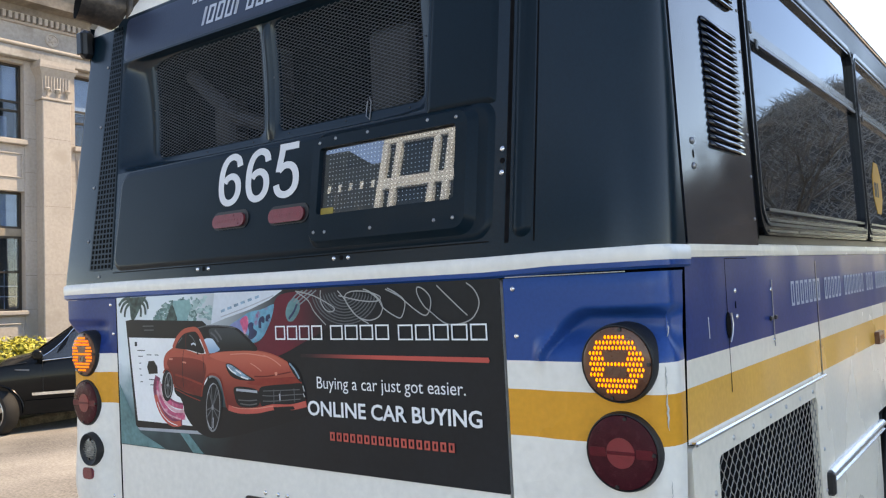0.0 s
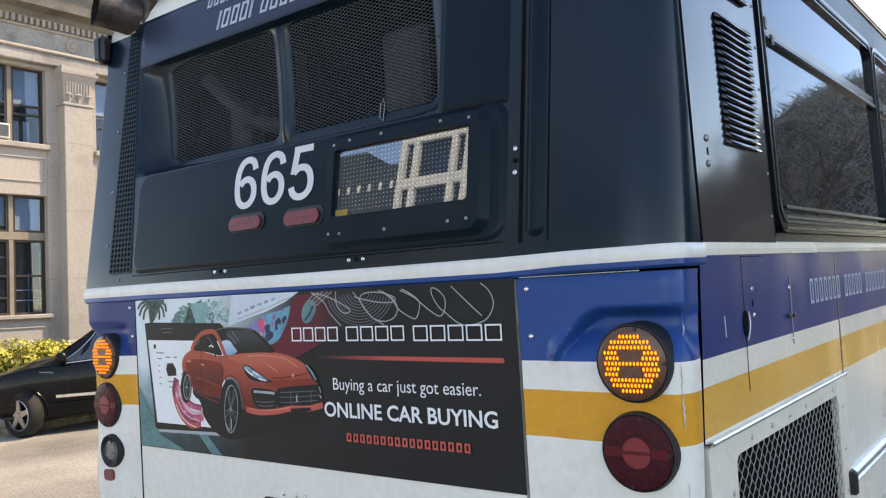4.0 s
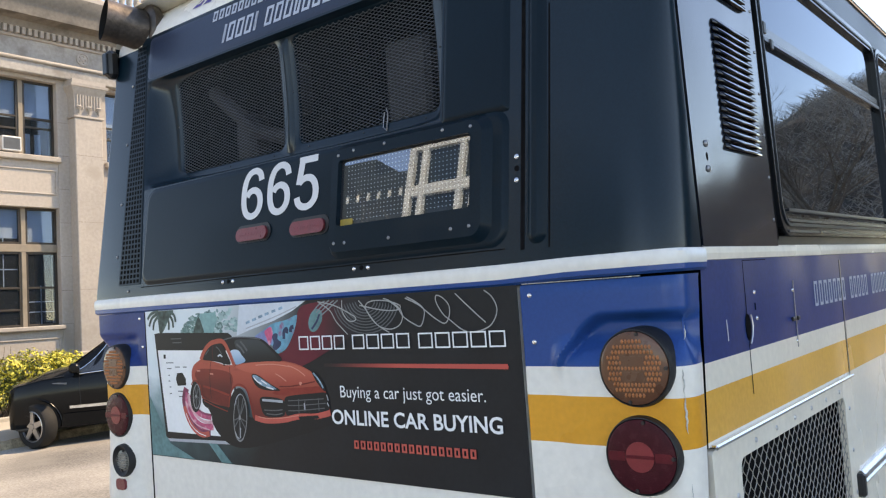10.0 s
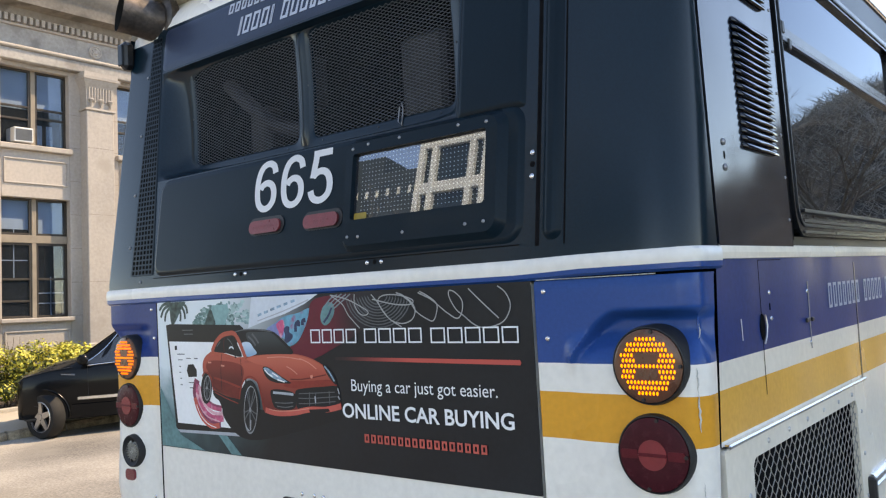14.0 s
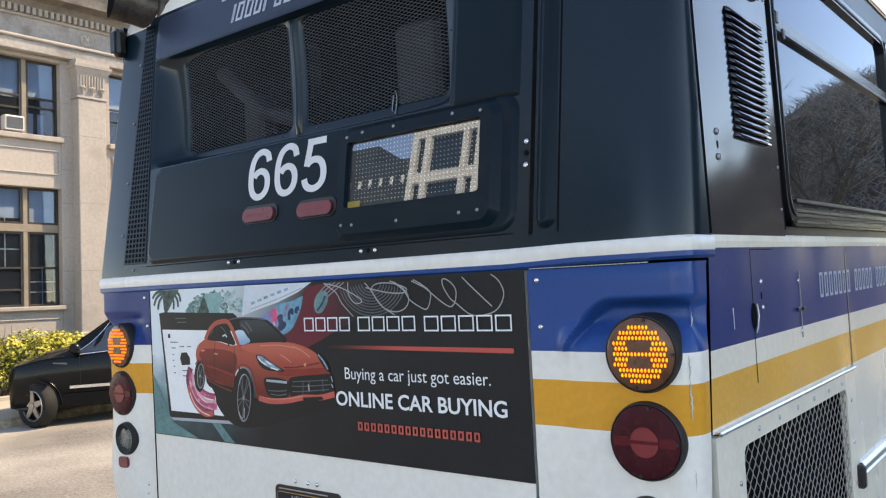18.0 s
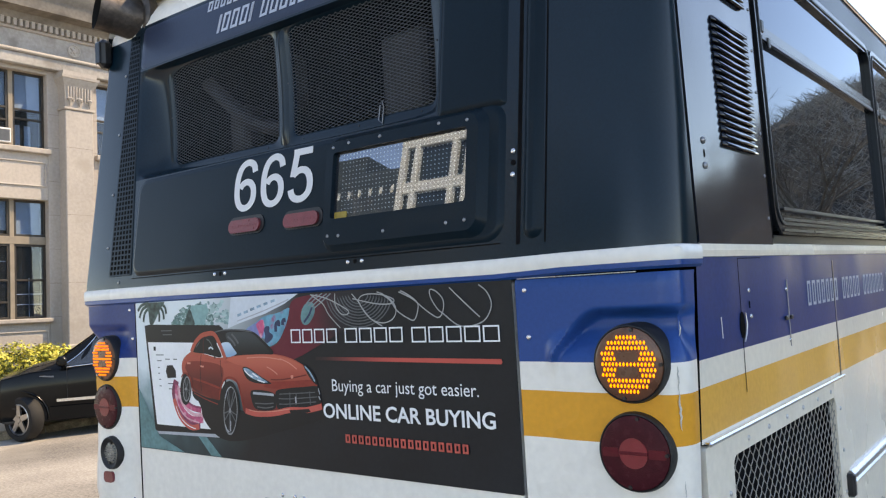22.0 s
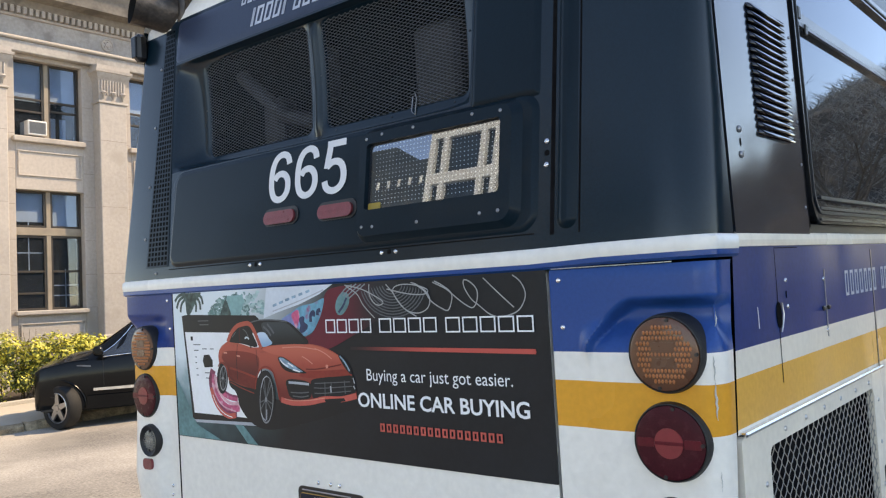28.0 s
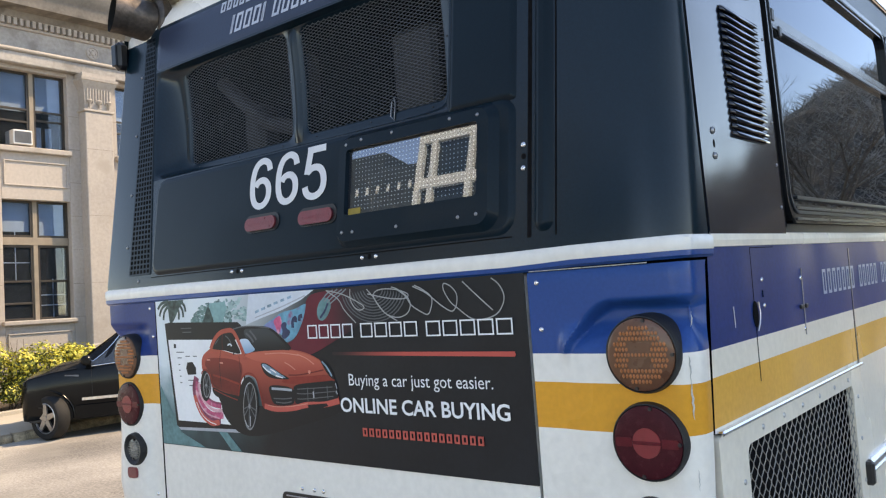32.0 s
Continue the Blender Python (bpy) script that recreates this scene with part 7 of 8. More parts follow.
part("grille_backing", g, CAVITY, door)
g = Shape()
g.box(-0.1, 0.018, 0.10, 1.50, 1.3285, 1.341, 0.004)
part("door_hinge", g, CHROME, door, "bright piano hinge")
for i in range(6):
    screw((0.008, 0.40 + i * 0.18, 1.300), (1, 0, 0), door, 1.0, STEEL)
for i in range(4):
    screw((0.008, 0.235, 1.19 - i * 0.17), (1, 0, 0), door, 1.0, STEEL)
    screw((0.008, 1.42, 1.225 - i * 0.15), (1, 0, 0), door, 1.0, STEEL)

# rub rail, wheel arch, side marker
g = Shape()
prof = [(0.0, 0.99), (0.02, 0.988), (0.03, 0.978), (0.03, 0.968), (0.018, 0.962), (0.018, 0.95), (0.026, 0.944), (0.02, 0.934), (0.0, 0.93)]
g.grid([[(x, y, z) for x, z in prof] for y in (1.47, 1.9, 2.3, 2.62)])
part("rub_rail", g, CHROME, bus, "bright aluminium rub rail", smooth=40)
g = Shape()
g.box(0.0, 0.034, 1.435, 1.47, 0.90, 0.985, 0.008)
part("rail_end_cap", g, BLACK_PLASTIC, bus)
g = Shape()
arch = [(0.006, 3.28 + 0.66 * math.cos(radians(a)), 0.49 + 0.64 * math.sin(radians(a))) for a in range(-5, 186, 10)]
g.tube(arch, 0.028, 8)
part("wheel_arch", g, BLACK, bus, "black rubber wheel arch", smooth=60)
g = Shape()
g.prism(rounded(2.655, 2.80, 1.345, 1.405, 0.008, 3), lambda u, v: (0.022, u, v), lambda u, v: (0.0, u, v))
mk = part("side_marker", g, AMBER, bus, "small amber side marker lamp")
for u in (2.69, 2.715, 2.75, 2.775):
    s = Shape()
    s.prism(disc(u, 1.375, 0.006, 8, 0.012), lambda a, b: (0.0235, a, b), lambda a, b: (0.02, a, b))
    part("marker_diode", s, AMBER_DOT, mk)
g = Shape()
octo = [(3.13 + 0.14 * math.cos(radians(a)), 2.14 + 0.15 * math.sin(radians(a))) for a in range(22, 382, 45)]
g.prism(octo, lambda u, v: on_side(u, v, -0.004), lambda u, v: on_side(u, v, -0.0055))
decal = part("window_decal", g, ink("decal_yellow", (0.62, 0.30, 0.03)), bus, "yellow warning sign in the window")
for u in (3.03, 3.07, 3.12):
    s = Shape()
    s.prism(rounded(u, u + 0.03, 2.09, 2.17, 0.008, 3), lambda a, b: on_side(a, b, -0.0032), lambda a, b: on_side(a, b, -0.0038))
    part("decal_bar", s, INK_BLACK, decal)

# exhaust stack and corner box at the roof
g = Shape()
path = [(-2.43, 0.28, 2.985), (-2.44, 0.22, 2.992), (-2.45, 0.17, 2.999), (-2.462, 0.12, 3.008), (-2.476, 0.06, 3.018), (-2.486, 0.03, 3.023)]
PIPE = material("heat_stained_steel", (0.13, 0.105, 0.09), 0.42, metal=0.7, vary=0.25, scale=5, fine=70, bump=0.03, other=(0.075, 0.063, 0.055), other_at=0.55)
SOOT = material("soot", (0.004, 0.004, 0.004), 0.95, vary=0.1, scale=5, fine=50, bump=0.02)
pipe = Shape()
pipe.tube(path, [0.094, 0.092, 0.089, 0.087, 0.087, 0.090], 28)
ex = part("exhaust_pipe", pipe, PIPE, bus, "heat-stained steel exhaust elbow", smooth=60)
bore = Shape()
bore.tube([(x, y, z) for x, y, z in reversed(path)], [0.087, 0.082, 0.082, 0.083, 0.085, 0.087], 28)
part("exhaust_bore", bore, SOOT, ex, smooth=60)
g = Shape()
g.turned((-2.437, 0.20, 2.992), (-0.15, -0.98, 0.08), [(0.085, -0.06), (0.118, -0.03), (0.122, 0.006), (0.112, 0.016), (0.090, 0.018)], 32)
part("pipe_collar", g, PIPE, ex, smooth=40)
g = Shape()
g.box(-2.635, -2.58, 0.10, 0.16, 2.805, 2.932, 0.018)
cb = part("corner_box", g, BLACK_PLASTIC, bus, "black corner camera box")
g = Shape()
g.box(-2.628, -2.589, 0.094, 0.103, 2.82, 2.917, 0.008)
part("box_face", g, BLACK_FRAME, cb)


# ---------------------------------------------------------------- cars
TYRE = material("tyre_rubber", (0.009, 0.009, 0.009), 0.75, vary=0.2, scale=10, fine=80, bump=0.06)
ALLOY = material("silver_alloy", (0.40, 0.40, 0.41), 0.3, metal=0.85, vary=0.05, scale=8, fine=80, bump=0.005)
CAR_GLASS = pane("car_glass", (0.035, 0.045, 0.055), 0.01, 0.12, 0.09)
TRIM_DARK = material("dark_car_trim", (0.016, 0.016, 0.017), 0.5, vary=0.15, scale=6, fine=80, bump=0.03)
HEAD_CLEAR = material("clear_headlamp", (0.5, 0.52, 0.55), 0.1, vary=0.1, scale=20, fine=100, bump=0.0, coat=0.6)
TAIL_RED = material("red_tail_lamp", (0.4, 0.015, 0.03), 0.15, vary=0.1, scale=20, fine=100, bump=0.0, coat=0.6)
CAR_DARK = material("black_car_paint", (0.004, 0.005, 0.006), 0.2, vary=0.1, scale=2, fine=120, bump=0.002, coat=0.08, spec=0.22)
CAR_GREY = material("charcoal_car_paint", (0.012, 0.014, 0.019), 0.2, metal=0.25, vary=0.06, scale=2, fine=200, bump=0.002, coat=1.0, spec=0.6)
CAR_SILVER = material("silver_grey_car_paint", (0.135, 0.150, 0.185), 0.22, metal=0.5, vary=0.05, scale=2, fine=200, bump=0.003, coat=0.8)


rolling = []


PLATE_GOLD = material("amber_plate", (0.60, 0.30, 0.03), 0.45, vary=0.1, scale=12, fine=60, bump=0.0)


def estate(name, label, paint, L, W, H, base, hood, cowl, a_top, rear_top, belt, wheel_r, axles, spokes=5, rails=True, at=(0, 0, 0), turn=0, steer=0, rake=0.32, trim=CHROME, group="", pitch=0.0, rise=0.06, mirror_at=None):
    """A sport utility vehicle that faces +x. hood: height of its nose; cowl, a_top, rear_top: where along x windscreen and roof begin and end."""
    car = thing(name, label, "car", group, at=at)
    car.rotation_euler = (0, radians(pitch), radians(turn))
    h = W / 2
    mx = cowl - 0.34 if mirror_at is None else mirror_at
    # stations from tail to nose: x, half width, belt height, top height, half width of the roof
    f, r = L / 2, -L / 2
    st = [(r, h * 0.82, belt - 0.12, belt - 0.02, h * 0.72), (r + 0.03, h * 0.93, belt - 0.03, belt + 0.06, h * 0.76), (r + 0.10, h * 0.97, belt, belt + 0.14, h * 0.78),
          (rear_top, h * 0.985, belt, H - 0.05, h * 0.70), (rear_top + 0.35, h, belt, H - 0.01, h * 0.74), (0.0, h, belt - 0.01, H, h * 0.76), (a_top, h, belt - 0.03, H - 0.03, h * 0.75),
          ((a_top + cowl) / 2, h, belt - 0.045, (H - 0.03 + hood + rise) / 2, h * 0.78), (cowl, h, belt - 0.06, hood + rise, h * 0.80), (cowl + 0.35, h * 0.995, belt - 0.08, hood + rise * 0.7, h * 0.78),
          (f - 0.35, h * 0.97, belt - 0.14, hood - 0.01, h * 0.72), (f - 0.12, h * 0.90, belt - 0.20, hood - 0.07, h * 0.66), (f - 0.02, h * 0.80, belt - 0.28, hood - 0.15, h * 0.6), (f, h * 0.72, belt - 0.36, hood - 0.22, h * 0.56)]
    boxy = paint is CAR_DARK
    if boxy:
        # an upright nose with a flat bonnet
        st[-4:] = [(f - 0.35, h * 0.99, belt - 0.12, hood + 0.035, h * 0.80), (f - 0.12, h * 0.95, belt - 0.17, hood - 0.01, h * 0.76), (f - 0.03, h * 0.89, belt - 0.24, hood - 0.075, h * 0.72), (f, h * 0.82, belt - 0.34, hood - 0.18, h * 0.68)]
    g = Shape()
    rows = []
    for k, (x, w, zb, zt, wr) in enumerate(st):
        zt = max(zt, zb + 0.02)
        half = [(w * 0.90, base), (w * 0.975, base + 0.10), (w, base + 0.30), (w * 1.005, (base + zb) / 2 + 0.12), (w * 0.995, zb - 0.05), (w * 0.97, zb), (wr, zt - 0.05 if zt - zb > 0.2 else zb + (zt - zb) * 0.6), (wr - 0.06, zt - 0.012), (wr * 0.5, zt + 0.004), (0, zt + 0.012)]
        ring = [(x, -a, b) for a, b in half] + [(x, a, b) for a, b in reversed(half[:-1])]
        rows.append(ring)
    g.grid(rows)
    g.add(rows[0], [tuple(range(len(rows[0])))])
    g.add(rows[-1], [tuple(range(len(rows[0])))])
    part("body", g, paint, car, smooth=38)
    g = Shape()
    g.box(r + 0.12, f - 0.15, -h * 0.86, h * 0.86, base - 0.06, base + 0.06, 0.03)
    part("underbody", g, TRIM_DARK, car)

    def flank(x, t, s, d=0.004):
        """A point on the glasshouse side: t from belt to roof."""
        best = None
        for (xa, wa, ba, ta, ra), (xb, wb, bb, tb, rb) in zip(st, st[1:]):
            if xa <= x <= xb:
                q = (x - xa) / (xb - xa)
                w, b_, t_, r_ = (m + q * (n - m) for m, n in ((wa, wb), (ba, bb), (ta, tb), (ra, rb)))
                best = (w * 0.97 + (r_ - w * 0.97) * t + d, b_ + (t_ - 0.05 - b_) * t)
        return (x, s * best[0], best[1] + d * 0.3)

    for s in (1, -1):
        mid = (rear_top + a_top) / 2 + 0.05
        wx = cowl - (0.14 if paint is CAR_DARK else 0.30)
        for name_, poly in (("front_window", [(mid + 0.05, 0.08), (wx, 0.10), (wx + 0.01, 0.20), (a_top + 0.02, 0.92), (mid + 0.05, 0.94)]), ("rear_window", [(rear_top + 0.55, 0.10), (mid - 0.03, 0.08), (mid - 0.03, 0.94), (rear_top + 0.48, 0.92)]), ("quarter_window", [(rear_top + 0.05, 0.25), (rear_top + 0.47, 0.12), (rear_top + 0.42, 0.90), (rear_top + 0.20, 0.80)])):
            g = Shape()
            # a sheet that follows the bulge of the glasshouse, turned in along its ends
            low, high = min(t for _, t in poly) + 0.002, max(t for _, t in poly) - 0.002
            sheet = []
            for t in (low + (high - low) * i / 10 for i in range(11)):
                cuts = [x0 + (x1 - x0) * (t - t0) / (t1 - t0) for (x0, t0), (x1, t1) in zip(poly, poly[1:] + poly[:1]) if min(t0, t1) <= t <= max(t0, t1) and t0 != t1]
                x0, x1 = min(cuts), max(cuts)
                sheet.append([flank(x0, t, s, -0.004)] + [flank(x0 + (x1 - x0) * i / 12, t, s, 0.014) for i in range(13)] + [flank(x1, t, s, -0.004)])
            g.grid(sheet)
            part(name_, g, CAR_GLASS, car, smooth=30)
        g = Shape()
        g.tube([flank(rear_top + 0.1 + (cowl - 0.32 - rear_top) * i / 8, 0.02, s, 0.012) for i in range(9)], 0.011, 6)
        part("window_trim", g, trim, car, smooth=60)
        if paint is CAR_DARK:
            g = Shape()
            g.tube([flank(wx + 0.03 + (a_top - wx) * i / 6, 0.24 + 0.72 * i / 6, s, 0.010) for i in range(7)], 0.009, 6)
            part("pillar_trim", g, trim, car, "bright trim beside the windscreen pillar", smooth=60)
        # door seams and handles
        for x in (mid, rear_top + 0.62, cowl - 0.22):
            g = Shape()
            g.tube([(x, s * (h * 1.003 + 0.001), base + 0.32), (x, s * (h * 1.006 + 0.001), (base + belt) / 2 + 0.1), (x, s * (h * 0.999 + 0.002), belt - 0.06)], 0.004, 4)
            part("door_seam", g, TRIM_DARK, car)
        for x in (mid + 0.12, rear_top + 0.74):
            g = Shape()
            g.box(x, x + 0.2, s * (h + 0.0), s * (h + 0.035), belt - 0.15, belt - 0.115, 0.01)
            part("door_handle", g, trim if paint is not CAR_DARK else paint, car)
        g = Shape()
        y = s * (h + 0.012)
        g.prism([(rear_top + 0.5, base + (0.25 if paint is CAR_DARK else 0.10)), (cowl - 0.05, base + (0.28 if paint is CAR_DARK else 0.10)), (cowl - 0.05, base + (0.325 if paint is CAR_DARK else 0.135)), (rear_top + 0.5, base + (0.31 if paint is CAR_DARK else 0.135))], lambda u, v: (u, y, v), lambda u, v: (u, y - s * 0.03, v))
        part("side_moulding", g, trim, car, "bright side moulding")
        g = Shape()
        g.box(r + 0.7, f - 0.8, s * (h * 0.90), s * (h * 0.985), base - 0.02, base + 0.11, 0.02)
        part("sill", g, TRIM_DARK, car)
        if boxy:
            # bonnet shut line, wing vent and lower cladding
            g = Shape()
            g.tube([(cowl + 0.02, s * h * 0.985, belt - 0.055), (cowl + 0.35, s * h * 0.985, belt - 0.085), (f - 0.35, s * h * 0.975, belt - 0.125), (f - 0.12, s * h * 0.935, belt - 0.175)], 0.006, 4)
            part("bonnet_seam", g, TRIM_DARK, car)
            g = Shape()
            g.prism([(cowl - 0.02, belt - 0.20), (cowl + 0.20, belt - 0.17), (cowl + 0.20, belt - 0.155), (cowl - 0.02, belt - 0.17)], lambda u, v: (u, s * (h + 0.010), v), lambda u, v: (u, s * (h - 0.02), v))
            part("wing_vent", g, AC_GREY, car, "dull slim wing badge")
            g = Shape()
            g.prism([(r + 0.75, base - 0.02), (cowl + 0.12, base - 0.02), (cowl + 0.05, base + 0.20), (r + 0.85, base + 0.18)], lambda u, v: (u, s * (h + 0.011 - 0.10 * max(0, base + 0.08 - v)), v), lambda u, v: (u, s * (h * 0.9), v))
            part("door_cladding", g, paint, car)
        # mirror
        g = Shape()
        g.box(mx - 0.08, mx + 0.08, s * (h + 0.03), s * (h + 0.23), belt - 0.01, belt + 0.15, 0.035)
        m = part("door_mirror", g, TRIM_DARK if paint is CAR_SILVER else paint, car, smooth=40)
        g = Shape()
        g.box(mx - 0.06, mx + 0.04, s * (h - 0.06), s * (h + 0.05), belt + 0.0, belt + 0.05, 0.015)
        part("mirror_arm", g, TRIM_DARK, m)
        if rails:
            g = Shape()
            wr = h * 0.62
            g.tube([(rear_top + 0.15, s * wr, H - 0.04), (rear_top + 0.25, s * wr, H + 0.03), (0, s * wr, H + 0.045), (a_top - 0.2, s * wr, H + 0.02), (a_top - 0.1, s * wr, H - 0.03)], 0.016, 6)
            part("roof_rail", g, trim, car, smooth=60)
        # lamps
        g = Shape()
        poly = [(f - 0.72, hood - 0.09), (f - 0.35, hood - 0.11), (f - 0.06, hood - 0.19), (f - 0.07, hood - 0.29), (f - 0.35, hood - 0.26), (f - 0.62, hood - 0.18)]

        def nose(u, v, d):
            q = max(0.0, (u - (f - 0.6)) / 0.6)
            return (u + d * 0.6, s * (h * (0.995 - 0.22 * q * q) + d), v)

        if paint is CAR_DARK:
            poly = [(f - 0.30, hood - 0.13), (f - 0.10, hood - 0.17), (f - 0.05, hood - 0.25), (f - 0.20, hood - 0.24)]
        g.prism(poly, lambda u, v: nose(u, v, 0.012), lambda u, v: nose(u, v, -0.08))
        part("headlamp", g, HEAD_CLEAR, car, "clear headlamp")
        g = Shape()
        g.prism([(f - 0.74, hood - 0.088), (f - 0.58, hood - 0.095), (f - 0.50, hood - 0.215), (f - 0.62, hood - 0.185)] if paint is not CAR_DARK else [(f - 0.35, hood - 0.125), (f - 0.30, hood - 0.13), (f - 0.22, hood - 0.235), (f - 0.26, hood - 0.22)], lambda u, v: nose(u, v, 0.015), lambda u, v: nose(u, v, -0.05))
        part("indicator", g, AMBER, car)
        g = Shape()
        g.prism([(r + 0.28, belt - 0.02), (r + 0.06, belt + 0.0), (r + 0.03, belt - 0.16), (r + 0.20, belt - 0.15)], lambda u, v: (u - 0.01, s * (h * 0.965 + 0.012), v), lambda u, v: (u, s * h * 0.8, v))
        part("tail_lamp", g, TAIL_RED, car, "red tail lamp")
        g = Shape()
        g.box(r - 0.014, r + 0.05, s * h * 0.30, s * h * 0.92, belt - 0.08, belt + 0.06, 0.02)
        part("tail_lamp", g, TAIL_RED, car, "red tail lamp")
        g = Shape()
        g.tube([(f - 0.03, s * h * 0.70, hood - 0.36), (f - 0.08, s * h * 0.82, hood - 0.45), (f - 0.16, s * h * 0.92, base + 0.25), (f - 0.42, s * h * 0.995, base + 0.20)], [0.03, 0.022, 0.022, 0.012], 6)
        part("bumper_blade", g, trim if paint is CAR_SILVER else TRIM_DARK, car, smooth=60)
        # wheels
        for k, ax in enumerate(axles):
            g = Shape()
            well = wheel_r + (0.09 if boxy else 0.06)
            g.prism([(min(f - 0.10, ax + well * math.cos(radians(a))), wheel_r + (well + 0.015) * math.sin(radians(a))) for a in range(-12, 193, 12)], lambda u, v: (u, s * (h + 0.009), max(base - 0.02, v)), lambda u, v: (u, s * (h - 0.2), max(base - 0.02, v)))
            if k == 1:
                g.v = [(u, s * (nose(u, w_, 0.009)[1] * s if abs(v_) > h - 0.1 else h - 0.2), w_) for u, v_, w_ in g.v]
            part("wheel_arch", g, TRIM_DARK, car)
            flare = Shape()
            ring = [(min(f - 0.08, ax + well * math.cos(radians(a))), wheel_r + well * math.sin(radians(a))) for a in range(-8, 189, 14)]
            flare.tube([(u, nose(u, w_, 0.004)[1] if k == 1 else s * (h + 0.004), max(base, w_)) for u, w_ in ring], 0.024 if boxy else 0.022, 6)
            part("arch_flare", flare, paint, car, smooth=60)
            t = Shape()
            t.turned((0, 0, 0), (0, s, 0), [(wheel_r * 0.68, -0.015), (wheel_r * 0.74, 0.012), (wheel_r * 0.93, 0.010), (wheel_r, -0.03), (wheel_r, -0.19), (wheel_r * 0.93, -0.23), (wheel_r * 0.6, -0.23)], 36)
            w = part("wheel", t, TYRE, car, "black tyre on an alloy wheel", smooth=40)
            w.location = (ax, s * (h + 0.014), wheel_r)
            w.rotation_euler = (0, 0, radians(steer) if k == 1 else 0)
            if not steer:
                rolling.append((car, w, (ax, s * (h + 0.014), wheel_r)))
            t = Shape()
            t.turned((0, 0, 0), (0, s, 0), [(wheel_r * 0.70, 0.0), (wheel_r * 0.66, 0.006), (wheel_r * 0.64, -0.02), (wheel_r * 0.62, -0.10), (0.0, -0.12)], 36, 1)
            t.m = [0 if i < 72 else 1 for i in range(len(t.m))]
            part("rim", t, [ALLOY, TRIM_DARK], w, smooth=40)
            for i in range(spokes):
                a = 2 * math.pi * (i + 0.25) / spokes
                t = Shape()
                pts = []
                for rr, ww in ((0.05, 0.5), (wheel_r * 0.64, 0.34 if spokes < 8 else 0.2)):
                    for sg in (-1, 1):
                        wid = ww * wheel_r * 0.28 * sg
                        pts.append((rr * math.cos(a) - wid * math.sin(a), rr * math.sin(a) + wid * math.cos(a)))
                t.prism([pts[0], pts[2], pts[3], pts[1]], lambda u, v: (u, s * -0.004, v), lambda u, v: (u, s * -0.035, v))
                part("spoke", t, ALLOY, w)
            t = Shape()
            t.rod((0, s * -0.05, 0), (0, s * 0.002, 0), 0.055, 0.045, 16)
            part("hub_cap", t, ALLOY, w)
    # glass front and back, grille, bumpers
    for name_, xa, xb, za, zb_, wa, wb in (("windscreen", cowl - 0.05, a_top + 0.03, hood + rise + 0.025, H - 0.055, h * 0.74, h * 0.66), ("rear_screen", r + 0.12, rear_top - 0.02, belt + 0.17, H - 0.085, h * 0.70, h * 0.60)):
        g = Shape()
        push = 0.02 if name_ == "windscreen" else -0.025
        g.grid([[(xa + (xb - xa) * i / 4 + push, y * (wa + (wb - wa) * i / 4), za + (zb_ - za) * i / 4 + 0.012) for y in (-1, -0.5, 0, 0.5, 1)] for i in range(5)])
        part(name_, g, CAR_GLASS, car)
    g = Shape()
    bold = paint is CAR_SILVER
    g.box(f - 0.10, f + 0.015, -h * (0.66 if bold else 0.55), h * (0.66 if bold else 0.55), hood - (0.47 if bold else 0.40), hood - 0.22, 0.02)
    part("front_grille", g, TRIM_DARK, car)
    if bold:
        for z in (hood - 0.27, hood - 0.35):
            g = Shape()
            g.box(f - 0.02, f + 0.03, -h * 0.62, h * 0.62, z - 0.014, z + 0.014, 0.006)
            part("grille_bar", g, trim, car)
        for s in (1, -1):
            g = Shape()
            g.tube([(f - 0.03, s * h * 0.68, hood - 0.24), (f + 0.02, s * h * 0.70, hood - 0.42), (f + 0.04, s * h * 0.60, base + 0.24), (f + 0.05, s * h * 0.40, base + 0.19)], [0.022, 0.032, 0.026, 0.014], 8)
            part("bumper_blade", g, trim, car, smooth=60)
        g = Shape()
        g.box(f + 0.02, f + 0.045, -0.16, 0.16, base + 0.24, base + 0.38, 0.008)
        part("plate_panel", g, PLATE_GOLD, car, "plain amber plate")
    g = Shape()
    g.box(f - 0.3, f + (-0.01 if boxy else 0.03), -h * 0.80, h * 0.80, base - (0.04 if boxy else -0.02), base + 0.22, 0.08)
    part("front_bumper", g, TRIM_DARK, car, smooth=40)
    g = Shape()
    g.box(r - 0.04, r + 0.3, -h * 0.90, h * 0.90, base + 0.02, base + 0.30, 0.06)
    part("rear_bumper", g, TRIM_DARK, car, smooth=40)
    g = Shape()
    g.box(r - 0.018, r + 0.02, -0.26, 0.26, belt - 0.34, belt - 0.20, 0.01)
    part("plate_panel", g, AC_GREY, car)
    return car


